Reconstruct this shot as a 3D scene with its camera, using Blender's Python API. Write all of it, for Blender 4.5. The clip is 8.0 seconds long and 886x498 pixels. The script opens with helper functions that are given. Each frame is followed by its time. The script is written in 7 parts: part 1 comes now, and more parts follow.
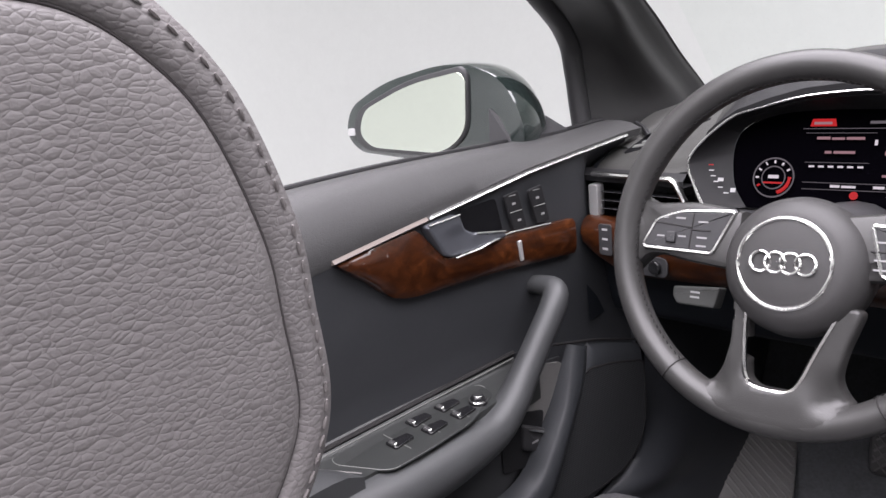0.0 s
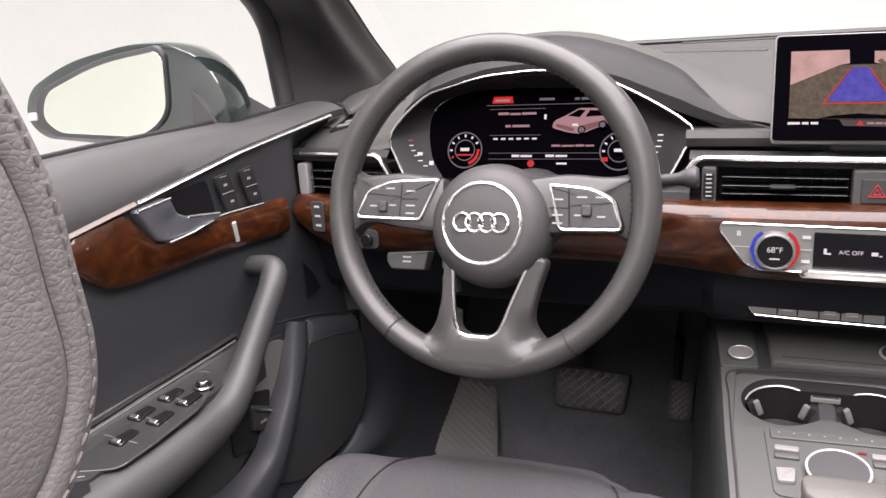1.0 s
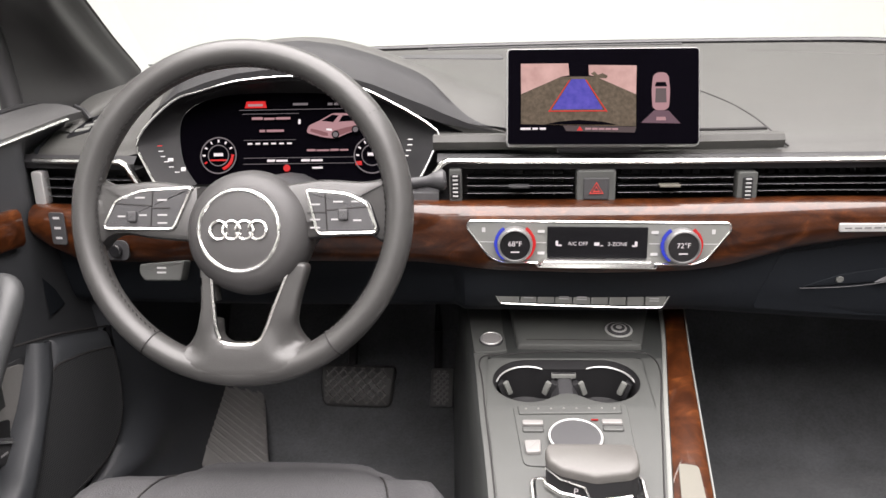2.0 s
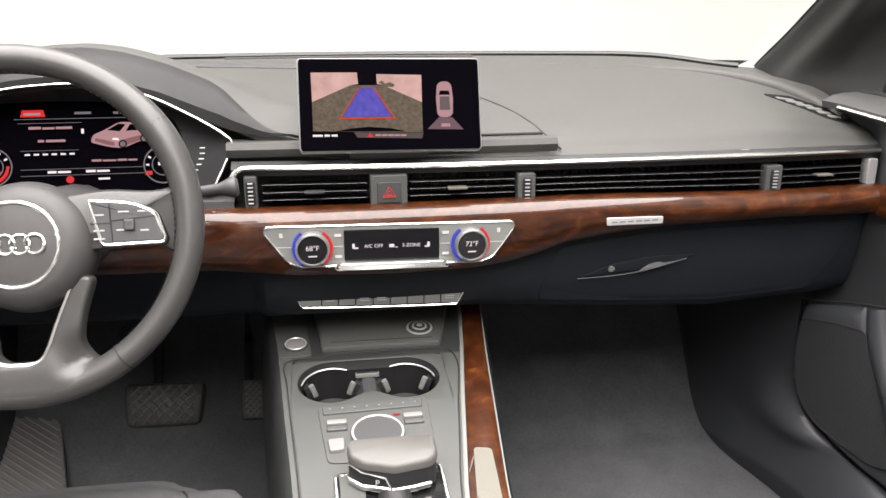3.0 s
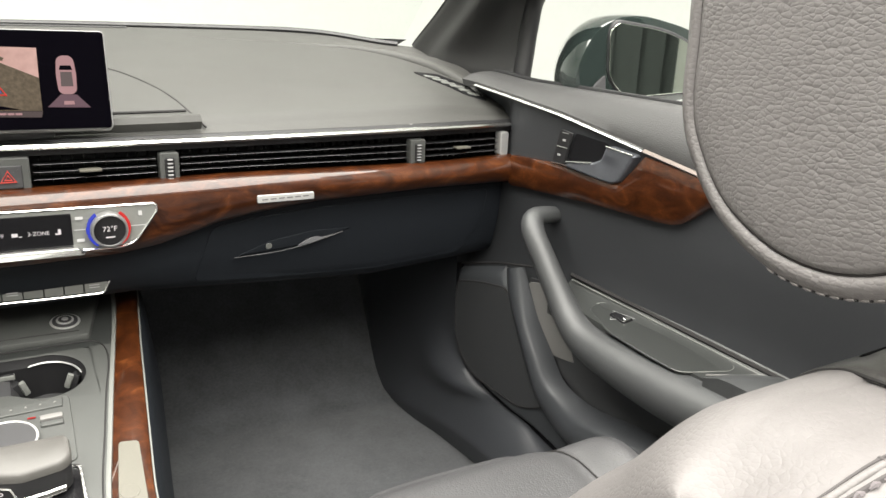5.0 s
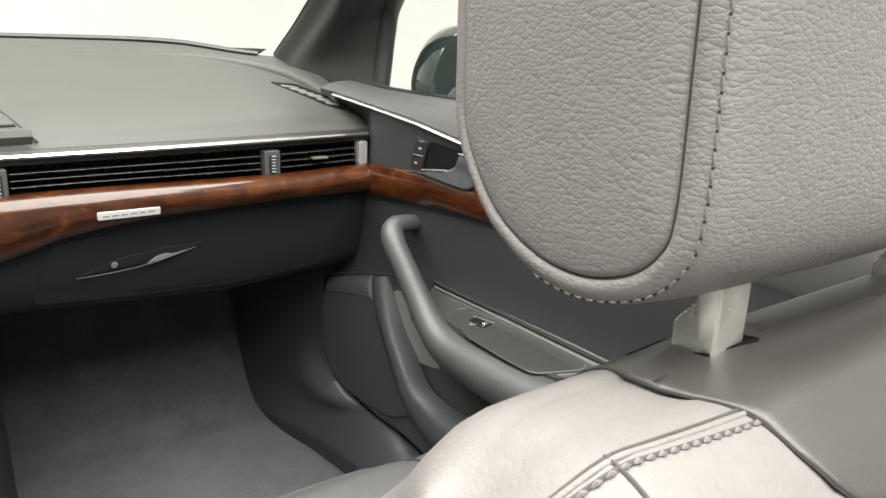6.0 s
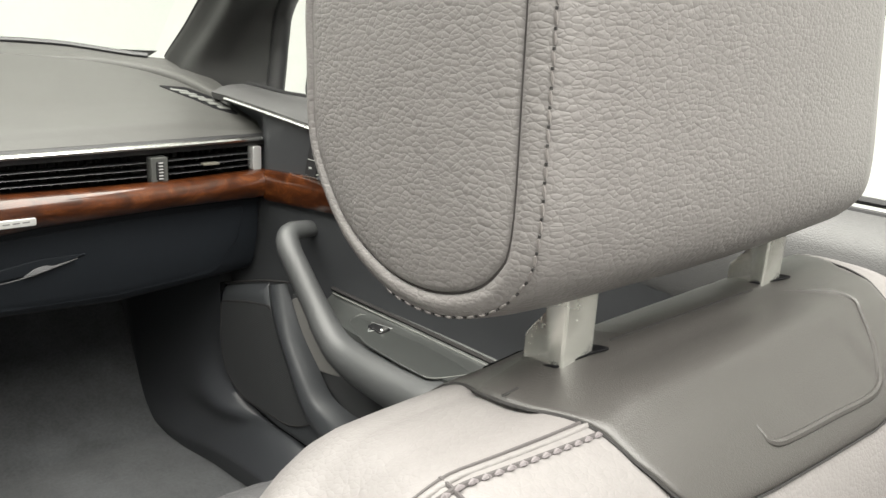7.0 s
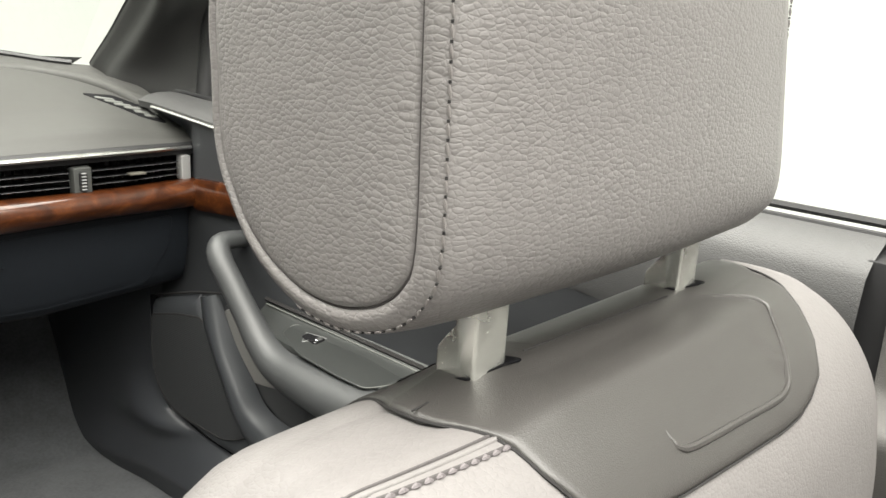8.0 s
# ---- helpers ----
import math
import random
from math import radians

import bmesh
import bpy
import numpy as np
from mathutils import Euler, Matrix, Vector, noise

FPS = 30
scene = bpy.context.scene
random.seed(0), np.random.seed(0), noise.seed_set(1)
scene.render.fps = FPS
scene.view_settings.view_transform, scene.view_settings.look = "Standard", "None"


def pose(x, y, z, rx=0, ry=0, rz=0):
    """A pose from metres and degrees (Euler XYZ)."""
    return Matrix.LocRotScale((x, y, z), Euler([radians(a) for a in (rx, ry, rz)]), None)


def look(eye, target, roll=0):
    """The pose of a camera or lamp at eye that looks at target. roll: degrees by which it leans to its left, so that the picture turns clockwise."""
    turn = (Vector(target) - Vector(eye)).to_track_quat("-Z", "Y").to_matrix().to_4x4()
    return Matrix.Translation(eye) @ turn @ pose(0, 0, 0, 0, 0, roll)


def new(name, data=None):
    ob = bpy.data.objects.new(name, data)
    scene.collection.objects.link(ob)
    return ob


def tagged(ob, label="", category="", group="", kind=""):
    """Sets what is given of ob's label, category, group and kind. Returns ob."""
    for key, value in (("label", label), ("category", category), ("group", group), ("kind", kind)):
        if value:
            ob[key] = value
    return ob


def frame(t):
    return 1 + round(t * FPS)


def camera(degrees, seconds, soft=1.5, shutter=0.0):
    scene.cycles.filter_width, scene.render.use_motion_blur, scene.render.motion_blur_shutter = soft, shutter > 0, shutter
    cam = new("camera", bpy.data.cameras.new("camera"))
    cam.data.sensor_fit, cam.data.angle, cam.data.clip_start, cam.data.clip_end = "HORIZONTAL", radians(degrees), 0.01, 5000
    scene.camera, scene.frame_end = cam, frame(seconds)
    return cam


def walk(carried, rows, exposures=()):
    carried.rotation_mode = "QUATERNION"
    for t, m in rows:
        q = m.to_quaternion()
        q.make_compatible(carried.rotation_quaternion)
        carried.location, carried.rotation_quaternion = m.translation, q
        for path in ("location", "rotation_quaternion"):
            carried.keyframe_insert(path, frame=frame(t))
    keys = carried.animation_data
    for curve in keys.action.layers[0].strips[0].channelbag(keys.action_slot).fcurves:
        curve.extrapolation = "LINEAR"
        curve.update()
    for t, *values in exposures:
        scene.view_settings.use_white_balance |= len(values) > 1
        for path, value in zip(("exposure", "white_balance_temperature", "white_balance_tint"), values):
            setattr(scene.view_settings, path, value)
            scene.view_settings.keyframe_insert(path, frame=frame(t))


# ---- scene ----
cam = camera(58.0, 8.0)
EXPOSURE = [(0.0, -0.58, 6200, 23), (0.5, -0.42, 6400, 25), (1.0, -0.24, 6550, 23), (1.7, -0.1, 6600, 19), (3.0, -0.02, 6650, 16), (4.5, -0.06, 6750, 11), (8.0, -0.08, 6750, 8)]
PATH = [
    (0, (-0.122, -0.869, 0.802), (-1.458, 0.544, 0.336), -5.2),
    (0.5, (-0.127, -0.893, 0.806), (-1.147, 0.746, 0.283), -4.6),
    (1, (-0.124, -0.905, 0.795), (-0.83, 0.884, 0.246), -3.8),
    (1.5, (-0.132, -0.91, 0.8), (-0.508, 0.971, 0.237), -2.5),
    (1.7, (-0.125, -0.915, 0.803), (-0.402, 0.98, 0.225), -2.2),
    (2.8, (-0.098, -0.941, 0.808), (0.13, 0.96, 0.231), -0.1),
    (3, (-0.087, -0.95, 0.805), (0.219, 0.945, 0.243), -0.2),
    (3.5, (-0.072, -0.955, 0.811), (0.421, 0.897, 0.239), 0.5),
    (4, (-0.059, -0.964, 0.808), (0.593, 0.838, 0.232), 1.1),
    (4.5, (-0.037, -0.976, 0.802), (0.787, 0.754, 0.225), 1.9),
    (4.7, (-0.024, -0.979, 0.808), (0.851, 0.722, 0.213), 2.2),
    (5.8, (0.035, -1.005, 0.813), (1.154, 0.544, 0.225), 2.5),
    (6, (0.043, -1.01, 0.814), (1.203, 0.513, 0.235), 2.6),
    (6.5, (0.059, -1.019, 0.818), (1.308, 0.436, 0.248), 2.7),
    (7, (0.07, -1.021, 0.819), (1.39, 0.371, 0.252), 3.2),
    (7.5, (0.079, -1.025, 0.821), (1.455, 0.312, 0.259), 3.3),
    (8, (0.083, -1.028, 0.822), (1.503, 0.27, 0.275), 3.4),
]
walk(cam, [(t, look(eye, target, roll)) for t, eye, target, roll in PATH], EXPOSURE)

# ---------------------------------------------------------------- light
world = bpy.data.worlds.new("studio_air")
scene.world = world
world.use_nodes = True
world.node_tree.nodes["Background"].inputs[0].default_value = (1.0, 0.99, 0.97, 1)
world.node_tree.nodes["Background"].inputs[1].default_value = 0.03


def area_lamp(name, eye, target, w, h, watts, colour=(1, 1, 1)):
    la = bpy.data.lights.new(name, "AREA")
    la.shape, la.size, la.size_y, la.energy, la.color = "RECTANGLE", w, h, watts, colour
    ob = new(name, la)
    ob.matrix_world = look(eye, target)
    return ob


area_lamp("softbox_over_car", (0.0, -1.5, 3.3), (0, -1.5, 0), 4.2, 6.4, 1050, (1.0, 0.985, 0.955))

# ---------------------------------------------------------------- materials


def nodes_of(m):
    m.use_nodes = True
    nt = m.node_tree
    return nt, nt.nodes["Principled BSDF"]


def node(nt, kind, **values):
    n = nt.nodes.new(kind)
    for k, v in values.items():
        if k in n.inputs:
            n.inputs[k].default_value = v
    return n


def ramp(nt, stops):
    r = nt.nodes.new("ShaderNodeValToRGB")
    e = r.color_ramp.elements
    while len(e) < len(stops):
        e.new(0.5)
    for el, (p, c) in zip(e, stops):
        el.position, el.color = p, (*c, 1)
    return r


def mat(name, c, rough=0.5, metal=0.0, grain=0.0, gscale=900.0, kind="noise", wear=0.10, blot=9.0, coat=0.0, spec=0.5, sheen=0.0):
    m = bpy.data.materials.new(name)
    nt, b = nodes_of(m)
    L = nt.links.new
    b.inputs["Metallic"].default_value = metal
    b.inputs["Specular IOR Level"].default_value = spec
    b.inputs["Coat Weight"].default_value = coat
    b.inputs["Coat Roughness"].default_value = 0.04
    b.inputs["Sheen Weight"].default_value = sheen
    b.inputs["Sheen Roughness"].default_value = 0.5
    tc = nt.nodes.new("ShaderNodeTexCoord")
    n1 = node(nt, "ShaderNodeTexNoise", Scale=blot, Detail=6.0, Roughness=0.65)
    n2 = node(nt, "ShaderNodeTexNoise", Scale=gscale * 0.4, Detail=3.0)
    L(tc.outputs["Object"], n1.inputs["Vector"])
    L(tc.outputs["Object"], n2.inputs["Vector"])
    mix = node(nt, "ShaderNodeMath")
    mix.operation = "MULTIPLY_ADD"
    L(n1.outputs["Fac"], mix.inputs[0])
    mix.inputs[1].default_value = 0.6
    half = node(nt, "ShaderNodeMath")
    half.operation = "MULTIPLY"
    L(n2.outputs["Fac"], half.inputs[0])
    half.inputs[1].default_value = 0.4
    L(half.outputs[0], mix.inputs[2])
    r = ramp(nt, [(0.3, [v * (1 - wear) for v in c]), (0.7, [min(1, v * (1 + wear)) for v in c])])
    L(mix.outputs[0], r.inputs[0])
    L(r.outputs[0], b.inputs["Base Color"])
    mr = node(nt, "ShaderNodeMapRange")
    mr.inputs[3].default_value, mr.inputs[4].default_value = max(0.02, rough - 0.06), min(1, rough + 0.06)
    L(n1.outputs["Fac"], mr.inputs[0])
    L(mr.outputs[0], b.inputs["Roughness"])
    if grain:
        bp = node(nt, "ShaderNodeBump", Strength=min(1.0, grain), Distance=0.0006 if kind != "leather" else 0.42 / gscale)
        if kind == "leather":
            # rounded pebbles of uneven size, drawn out sideways, parted by creases that come and go
            wob = node(nt, "ShaderNodeTexNoise", Scale=gscale * 0.5, Detail=1.0, Roughness=0.4)
            L(tc.outputs["Object"], wob.inputs["Vector"])
            add = nt.nodes.new("ShaderNodeVectorMath")
            add.operation = "MULTIPLY_ADD"
            L(wob.outputs["Color"], add.inputs[0])
            add.inputs[1].default_value = (0.8 / gscale, 0.8 / gscale, 0.8 / gscale)
            squash = nt.nodes.new("ShaderNodeMapping")
            squash.inputs["Scale"].default_value = (0.85, 0.85, 1.40)
            squash.inputs["Rotation"].default_value = (0.15, -0.12, 0.0)
            L(tc.outputs["Object"], squash.inputs[0])
            L(squash.outputs[0], add.inputs[2])
            big, small = (node(nt, "ShaderNodeTexVoronoi", Scale=gscale * k) for k in (1.0, 2.3))
            crease = node(nt, "ShaderNodeTexVoronoi", Scale=gscale)
            crease.feature = "DISTANCE_TO_EDGE"
            L(add.outputs[0], crease.inputs["Vector"])
            for vo in (big, small):
                L(add.outputs[0], vo.inputs["Vector"])
            dome = node(nt, "ShaderNodeMath")
            dome.operation = "POWER"
            L(big.outputs["Distance"], dome.inputs[0])
            dome.inputs[1].default_value = 2.2
            cut = node(nt, "ShaderNodeMapRange")
            cut.interpolation_type = "SMOOTHSTEP"
            cut.inputs[2].default_value = 0.20
            L(crease.outputs["Distance"], cut.inputs[0])
            fold = node(nt, "ShaderNodeTexNoise", Scale=gscale * 0.30, Detail=2.0)
            L(tc.outputs["Object"], fold.inputs["Vector"])
            fade = node(nt, "ShaderNodeMapRange")
            fade.inputs[1].default_value, fade.inputs[2].default_value = 0.36, 0.64
            fade.inputs[3].default_value, fade.inputs[4].default_value = -0.55, -1.10
            L(fold.outputs["Fac"], fade.inputs[0])
            deep = node(nt, "ShaderNodeMath")
            deep.operation = "MULTIPLY"
            L(dome.outputs[0], deep.inputs[0])
            L(fade.outputs[0], deep.inputs[1])
            tot = deep
            for socket, weight in ((cut.outputs[0], 0.20), (small.outputs["Distance"], -0.20)):
                plus = node(nt, "ShaderNodeMath")
                plus.operation = "MULTIPLY_ADD"
                L(socket, plus.inputs[0])
                plus.inputs[1].default_value = weight
                L(tot.outputs[0], plus.inputs[2])
                tot = plus
            L(tot.outputs[0], bp.inputs["Height"])
        else:
            n3 = node(nt, "ShaderNodeTexNoise", Scale=gscale, Detail=4.0)
            L(tc.outputs["Object"], n3.inputs["Vector"])
            L(n3.outputs["Fac"], bp.inputs["Height"])
        L(bp.outputs[0], b.inputs["Normal"])
    return m


def wood_mat(name):
    m = bpy.data.materials.new(name)
    nt, b = nodes_of(m)
    L = nt.links.new
    tc = nt.nodes.new("ShaderNodeTexCoord")
    mp = nt.nodes.new("ShaderNodeMapping")
    mp.inputs["Scale"].default_value = (1.0, 1.0, 1.7)
    L(tc.outputs["Object"], mp.inputs[0])
    big = node(nt, "ShaderNodeTexNoise", Scale=24.0, Detail=6.0, Roughness=0.58, Distortion=1.6)
    fine = node(nt, "ShaderNodeTexNoise", Scale=160.0, Detail=5.0, Roughness=0.7, Distortion=1.0)
    eye = node(nt, "ShaderNodeTexVoronoi", Scale=38.0)
    for n in (big, fine, eye):
        L(mp.outputs[0], n.inputs["Vector"])
    s1 = node(nt, "ShaderNodeMath")
    s1.operation = "MULTIPLY_ADD"
    L(fine.outputs["Fac"], s1.inputs[0])
    s1.inputs[1].default_value = 0.28
    L(big.outputs["Fac"], s1.inputs[2])
    s2 = node(nt, "ShaderNodeMath")
    s2.operation = "MULTIPLY_ADD"
    L(eye.outputs["Distance"], s2.inputs[0])
    s2.inputs[1].default_value = 0.10
    L(s1.outputs[0], s2.inputs[2])
    r = ramp(nt, [(0.40, (0.012, 0.0031, 0.0008)), (0.60, (0.027, 0.0070, 0.0017)), (0.78, (0.052, 0.0140, 0.0034)), (0.95, (0.098, 0.030, 0.0075))])
    L(s2.outputs[0], r.inputs[0])
    L(r.outputs[0], b.inputs["Base Color"])
    b.inputs["Roughness"].default_value = 0.4
    b.inputs["Specular IOR Level"].default_value = 0.2
    b.inputs["Coat Weight"].default_value = 0.85
    b.inputs["Coat Roughness"].default_value = 0.02
    return m


def dots_mat(name, c, hole, pitch):
    """Perforated sheet: a fine grid of small dark holes."""
    m = bpy.data.materials.new(name)
    nt, b = nodes_of(m)
    L = nt.links.new
    tc = nt.nodes.new("ShaderNodeTexCoord")
    flat = nt.nodes.new("ShaderNodeMapping")
    flat.inputs["Scale"].default_value = (0.0, 1.0, 1.0)
    L(tc.outputs["Object"], flat.inputs[0])
    vo = node(nt, "ShaderNodeTexVoronoi", Scale=1.0 / pitch, Randomness=0.0)
    L(flat.outputs[0], vo.inputs["Vector"])
    r = ramp(nt, [(0.30, hole), (0.42, c)])
    L(vo.outputs["Distance"], r.inputs[0])
    L(r.outputs[0], b.inputs["Base Color"])
    bp = node(nt, "ShaderNodeBump", Strength=0.6, Distance=0.0005)
    L(vo.outputs["Distance"], bp.inputs["Height"])
    L(bp.outputs[0], b.inputs["Normal"])
    b.inputs["Roughness"].default_value = 0.55
    return m


def glow(name, c, s=1.0):
    m = bpy.data.materials.new(name)
    nt, b = nodes_of(m)
    b.inputs["Base Color"].default_value = (0.01, 0.01, 0.01, 1)
    b.inputs["Roughness"].default_value = 0.3
    b.inputs["Specular IOR Level"].default_value = 0.0
    b.inputs["Emission Color"].default_value = (*c, 1)
    b.inputs["Emission Strength"].default_value = s
    return m


def glow_noise(name, c1, c2, s, scale):
    """A lit picture area with mottled tones."""
    m = glow(name, c1, s)
    nt, b = nodes_of(m)
    tc = nt.nodes.new("ShaderNodeTexCoord")
    n = node(nt, "ShaderNodeTexNoise", Scale=scale, Detail=4.0)
    nt.links.new(tc.outputs["Object"], n.inputs["Vector"])
    r = ramp(nt, [(0.3, c1), (0.7, c2)])
    nt.links.new(n.outputs["Fac"], r.inputs[0])
    nt.links.new(r.outputs[0], b.inputs["Emission Color"])
    return m


M_PAD = mat("dash_soft_black", (0.044, 0.044, 0.041), 0.60, grain=0.5, gscale=900, spec=0.4)
M_PLAS = mat("black_plastic", (0.036, 0.036, 0.038), 0.50, grain=0.35, gscale=1300)
M_DOOR = mat("door_charcoal", (0.032, 0.034, 0.037), 0.58, grain=0.4, gscale=1000, spec=0.4)
M_CONS = mat("console_grey", (0.056, 0.0585, 0.0555), 0.50, grain=0.3, gscale=1400)
M_ARM = mat("armrest_grey", (0.044, 0.046, 0.047), 0.46, grain=0.3, gscale=1200)
M_DARK = mat("deep_black", (0.008, 0.008, 0.009), 0.6)
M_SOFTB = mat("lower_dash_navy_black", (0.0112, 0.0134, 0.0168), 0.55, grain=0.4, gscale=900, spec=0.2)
M_PILLAR = mat("pillar_plastic", (0.0165, 0.0165, 0.0165), 0.58, grain=0.3, gscale=1000)
M_KICK = mat("kick_plastic", (0.035, 0.0375, 0.042), 0.42, grain=0.25, gscale=1200)
M_KNOB = mat("knob_satin_metal", (0.34, 0.34, 0.34), 0.34, metal=0.8, wear=0.05)
M_KEYS = mat("soft_grey_keys", (0.17, 0.166, 0.160), 0.45, wear=0.05)
M_CLIM = mat("climate_grey", (0.15, 0.155, 0.145), 0.45, wear=0.05)
M_VEDGE = mat("vent_edge_metal", (0.11, 0.11, 0.115), 0.5, metal=0.5, wear=0.05)
M_GLOSS = mat("gloss_black", (0.010, 0.010, 0.011), 0.10, coat=0.6, wear=0.2)
M_CHR = mat("satin_chrome", (0.78, 0.78, 0.76), 0.24, metal=1.0, wear=0.04)
M_ALU = mat("brushed_silver", (0.66, 0.66, 0.65), 0.42, metal=0.7, wear=0.05)
M_STEEL = mat("headrest_post_steel", (0.74, 0.74, 0.70), 0.26, metal=0.8, wear=0.05)
M_WOOD = wood_mat("burl_wood_lacquer")
M_SEAT = mat("seat_leather_grey", (0.160, 0.151, 0.149), 0.44, grain=0.28, gscale=365, kind="leather", wear=0.07, spec=0.45)
M_SEATS = mat("seat_leather_smooth", (0.138, 0.130, 0.128), 0.58, grain=0.20, gscale=420, kind="leather", wear=0.07, spec=0.45)
# same leather as the backrests, darkened for the shade the cushions lie in
M_CUSH = mat("cushion_leather_shaded", (0.050, 0.050, 0.052), 0.46, grain=0.3, gscale=420, kind="leather", wear=0.08)
M_CAP = mat("seat_cap_plastic", (0.046, 0.0435, 0.0415), 0.34, grain=0.3, gscale=1300, wear=0.06)
M_WHEEL = mat("wheel_leather", (0.043, 0.0425, 0.0415), 0.36, grain=0.12, gscale=800, kind="leather", wear=0.08)
M_HUB = mat("wheel_hub_grey", (0.040, 0.039, 0.039), 0.50, grain=0.4, gscale=1300)
M_SILV = mat("start_button_silver", (0.27, 0.262, 0.258), 0.42, metal=0.3, wear=0.05)
M_HEAD = mat("selector_leather", (0.080, 0.077, 0.072), 0.42, grain=0.25, gscale=900, kind="leather", wear=0.08)
M_SEAMG = mat("seam_shadow_grey", (0.050, 0.045, 0.045), 0.8)
M_SEAM = mat("seam_dark", (0.012, 0.011, 0.011), 0.8)
M_THREAD = mat("stitch_thread", (0.17, 0.157, 0.153), 0.7)
M_THREADD = mat("stitch_thread_plum", (0.125, 0.112, 0.116), 0.6)
M_INLAY = mat("pale_warm_inlay", (0.115, 0.110, 0.092), 0.50, spec=0.3, wear=0.05)
M_CARPET = mat("carpet_charcoal", (0.056, 0.059, 0.063), 0.95, grain=1.0, gscale=500, sheen=0.3, wear=0.45, blot=14.0)
M_FOOT = mat("footrest_rubber", (0.150, 0.147, 0.142), 0.5, grain=0.3, gscale=900)
M_RUBF = mat("footrest_rubber_base", (0.140, 0.136, 0.132), 0.55, grain=0.3, gscale=900)
M_TREAD = mat("tread_rubber", (0.080, 0.078, 0.076), 0.4, grain=0.2, gscale=900)
M_RUB = mat("pedal_rubber", (0.045, 0.044, 0.044), 0.55, grain=0.3, gscale=900)
M_PAINT = mat("car_paint_dark_green", (0.018, 0.026, 0.024), 0.12, coat=1.0, wear=0.1)
M_WHITE = mat("studio_white_paint", (0.74, 0.755, 0.735), 0.7, wear=0.02, grain=0.1, gscale=60)
M_ICON = mat("white_print", (0.42, 0.42, 0.42), 0.5)
M_RIMB = mat("pocket_rim_grey", (0.037, 0.040, 0.044), 0.5, grain=0.3, gscale=1200)
M_LINER = mat("pocket_liner_grey", (0.165, 0.161, 0.155), 0.5, grain=0.2, gscale=1200)
M_SCRIM = mat("screen_casing_silver", (0.20, 0.20, 0.20), 0.4, metal=0.3, wear=0.05)
M_CDISP = mat("climate_display_black", (0.006, 0.006, 0.007), 0.22, wear=0.1, spec=0.3)
M_POCKET_SHADE = mat("pocket_shade_grey", (0.040, 0.041, 0.043), 0.5, grain=0.3, gscale=1200)
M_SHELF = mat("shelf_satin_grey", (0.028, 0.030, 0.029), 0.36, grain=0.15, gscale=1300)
M_MESH = dots_mat("speaker_perforated", (0.046, 0.048, 0.050), (0.008, 0.008, 0.009), 0.0030)
M_LEVER = mat("satin_dark_silver", (0.16, 0.17, 0.19), 0.38, metal=0.6, wear=0.06)
M_TAIL = mat("satin_warm_metal", (0.17, 0.145, 0.13), 0.55, wear=0.05, spec=0.25)
M_FUNNEL = mat("funnel_black", (0.014, 0.014, 0.015), 0.6, grain=0.3, gscale=1200, spec=0.3)
M_HOLE = mat("recess_black", (0.006, 0.006, 0.007), 0.7, spec=0.1)
M_PRINT = mat("grey_print", (0.30, 0.30, 0.30), 0.5)
# vinyl, made paler than the door for the light its up-facing side takes
M_SHOULD = mat("door_shoulder_vinyl_lit", (0.052, 0.052, 0.052), 0.52, grain=0.3, gscale=520, kind="leather", wear=0.08, spec=0.45)
M_RPAD = mat("rear_panel_vinyl", (0.066, 0.063, 0.060), 0.6, grain=0.3, gscale=700, kind="leather")
G_WHITE = glow("lit_white", (1.0, 0.93, 0.93), 0.95)
G_PINK = glow("lit_pink", (0.72, 0.40, 0.42), 0.62)
G_ROSE = glow("lit_dark_rose", (0.40, 0.17, 0.18), 0.6)
G_RED = glow("lit_red", (0.9, 0.03, 0.03), 0.8)
G_BLUE = glow("lit_blue", (0.05, 0.08, 0.75), 0.8)
G_LINE = glow("lit_grey_line", (0.5, 0.45, 0.47), 0.35)
G_OFF = mat("display_glass", (0.0014, 0.0012, 0.002), 0.25, wear=0.1, spec=0.0)
G_WALL = glow_noise("camera_view_wall", (0.56, 0.33, 0.29), (0.74, 0.47, 0.42), 1.0, 60)
G_FLOOR = glow_noise("camera_view_floor", (0.10, 0.075, 0.045), (0.19, 0.14, 0.09), 0.85, 220)
G_ZONE = glow_noise("camera_view_zone", (0.07, 0.06, 0.48), (0.13, 0.10, 0.62), 0.85, 140)
M_BACKDROP = mat("backdrop_cloth", (0.012, 0.016, 0.016), 0.9, wear=0.3)
G_SPOT = glow("spot_light", (1, 1, 0.95), 6.0)
G_AMB = glow("lit_red_print", (0.85, 0.10, 0.08), 1.0)


def mirror_mat():
    m = bpy.data.materials.new("mirror_silver")
    nt, b = nodes_of(m)
    b.inputs["Base Color"].default_value = (0.64, 0.68, 0.61, 1)
    b.inputs["Metallic"].default_value = 1
    b.inputs["Roughness"].default_value = 0.02
    return m


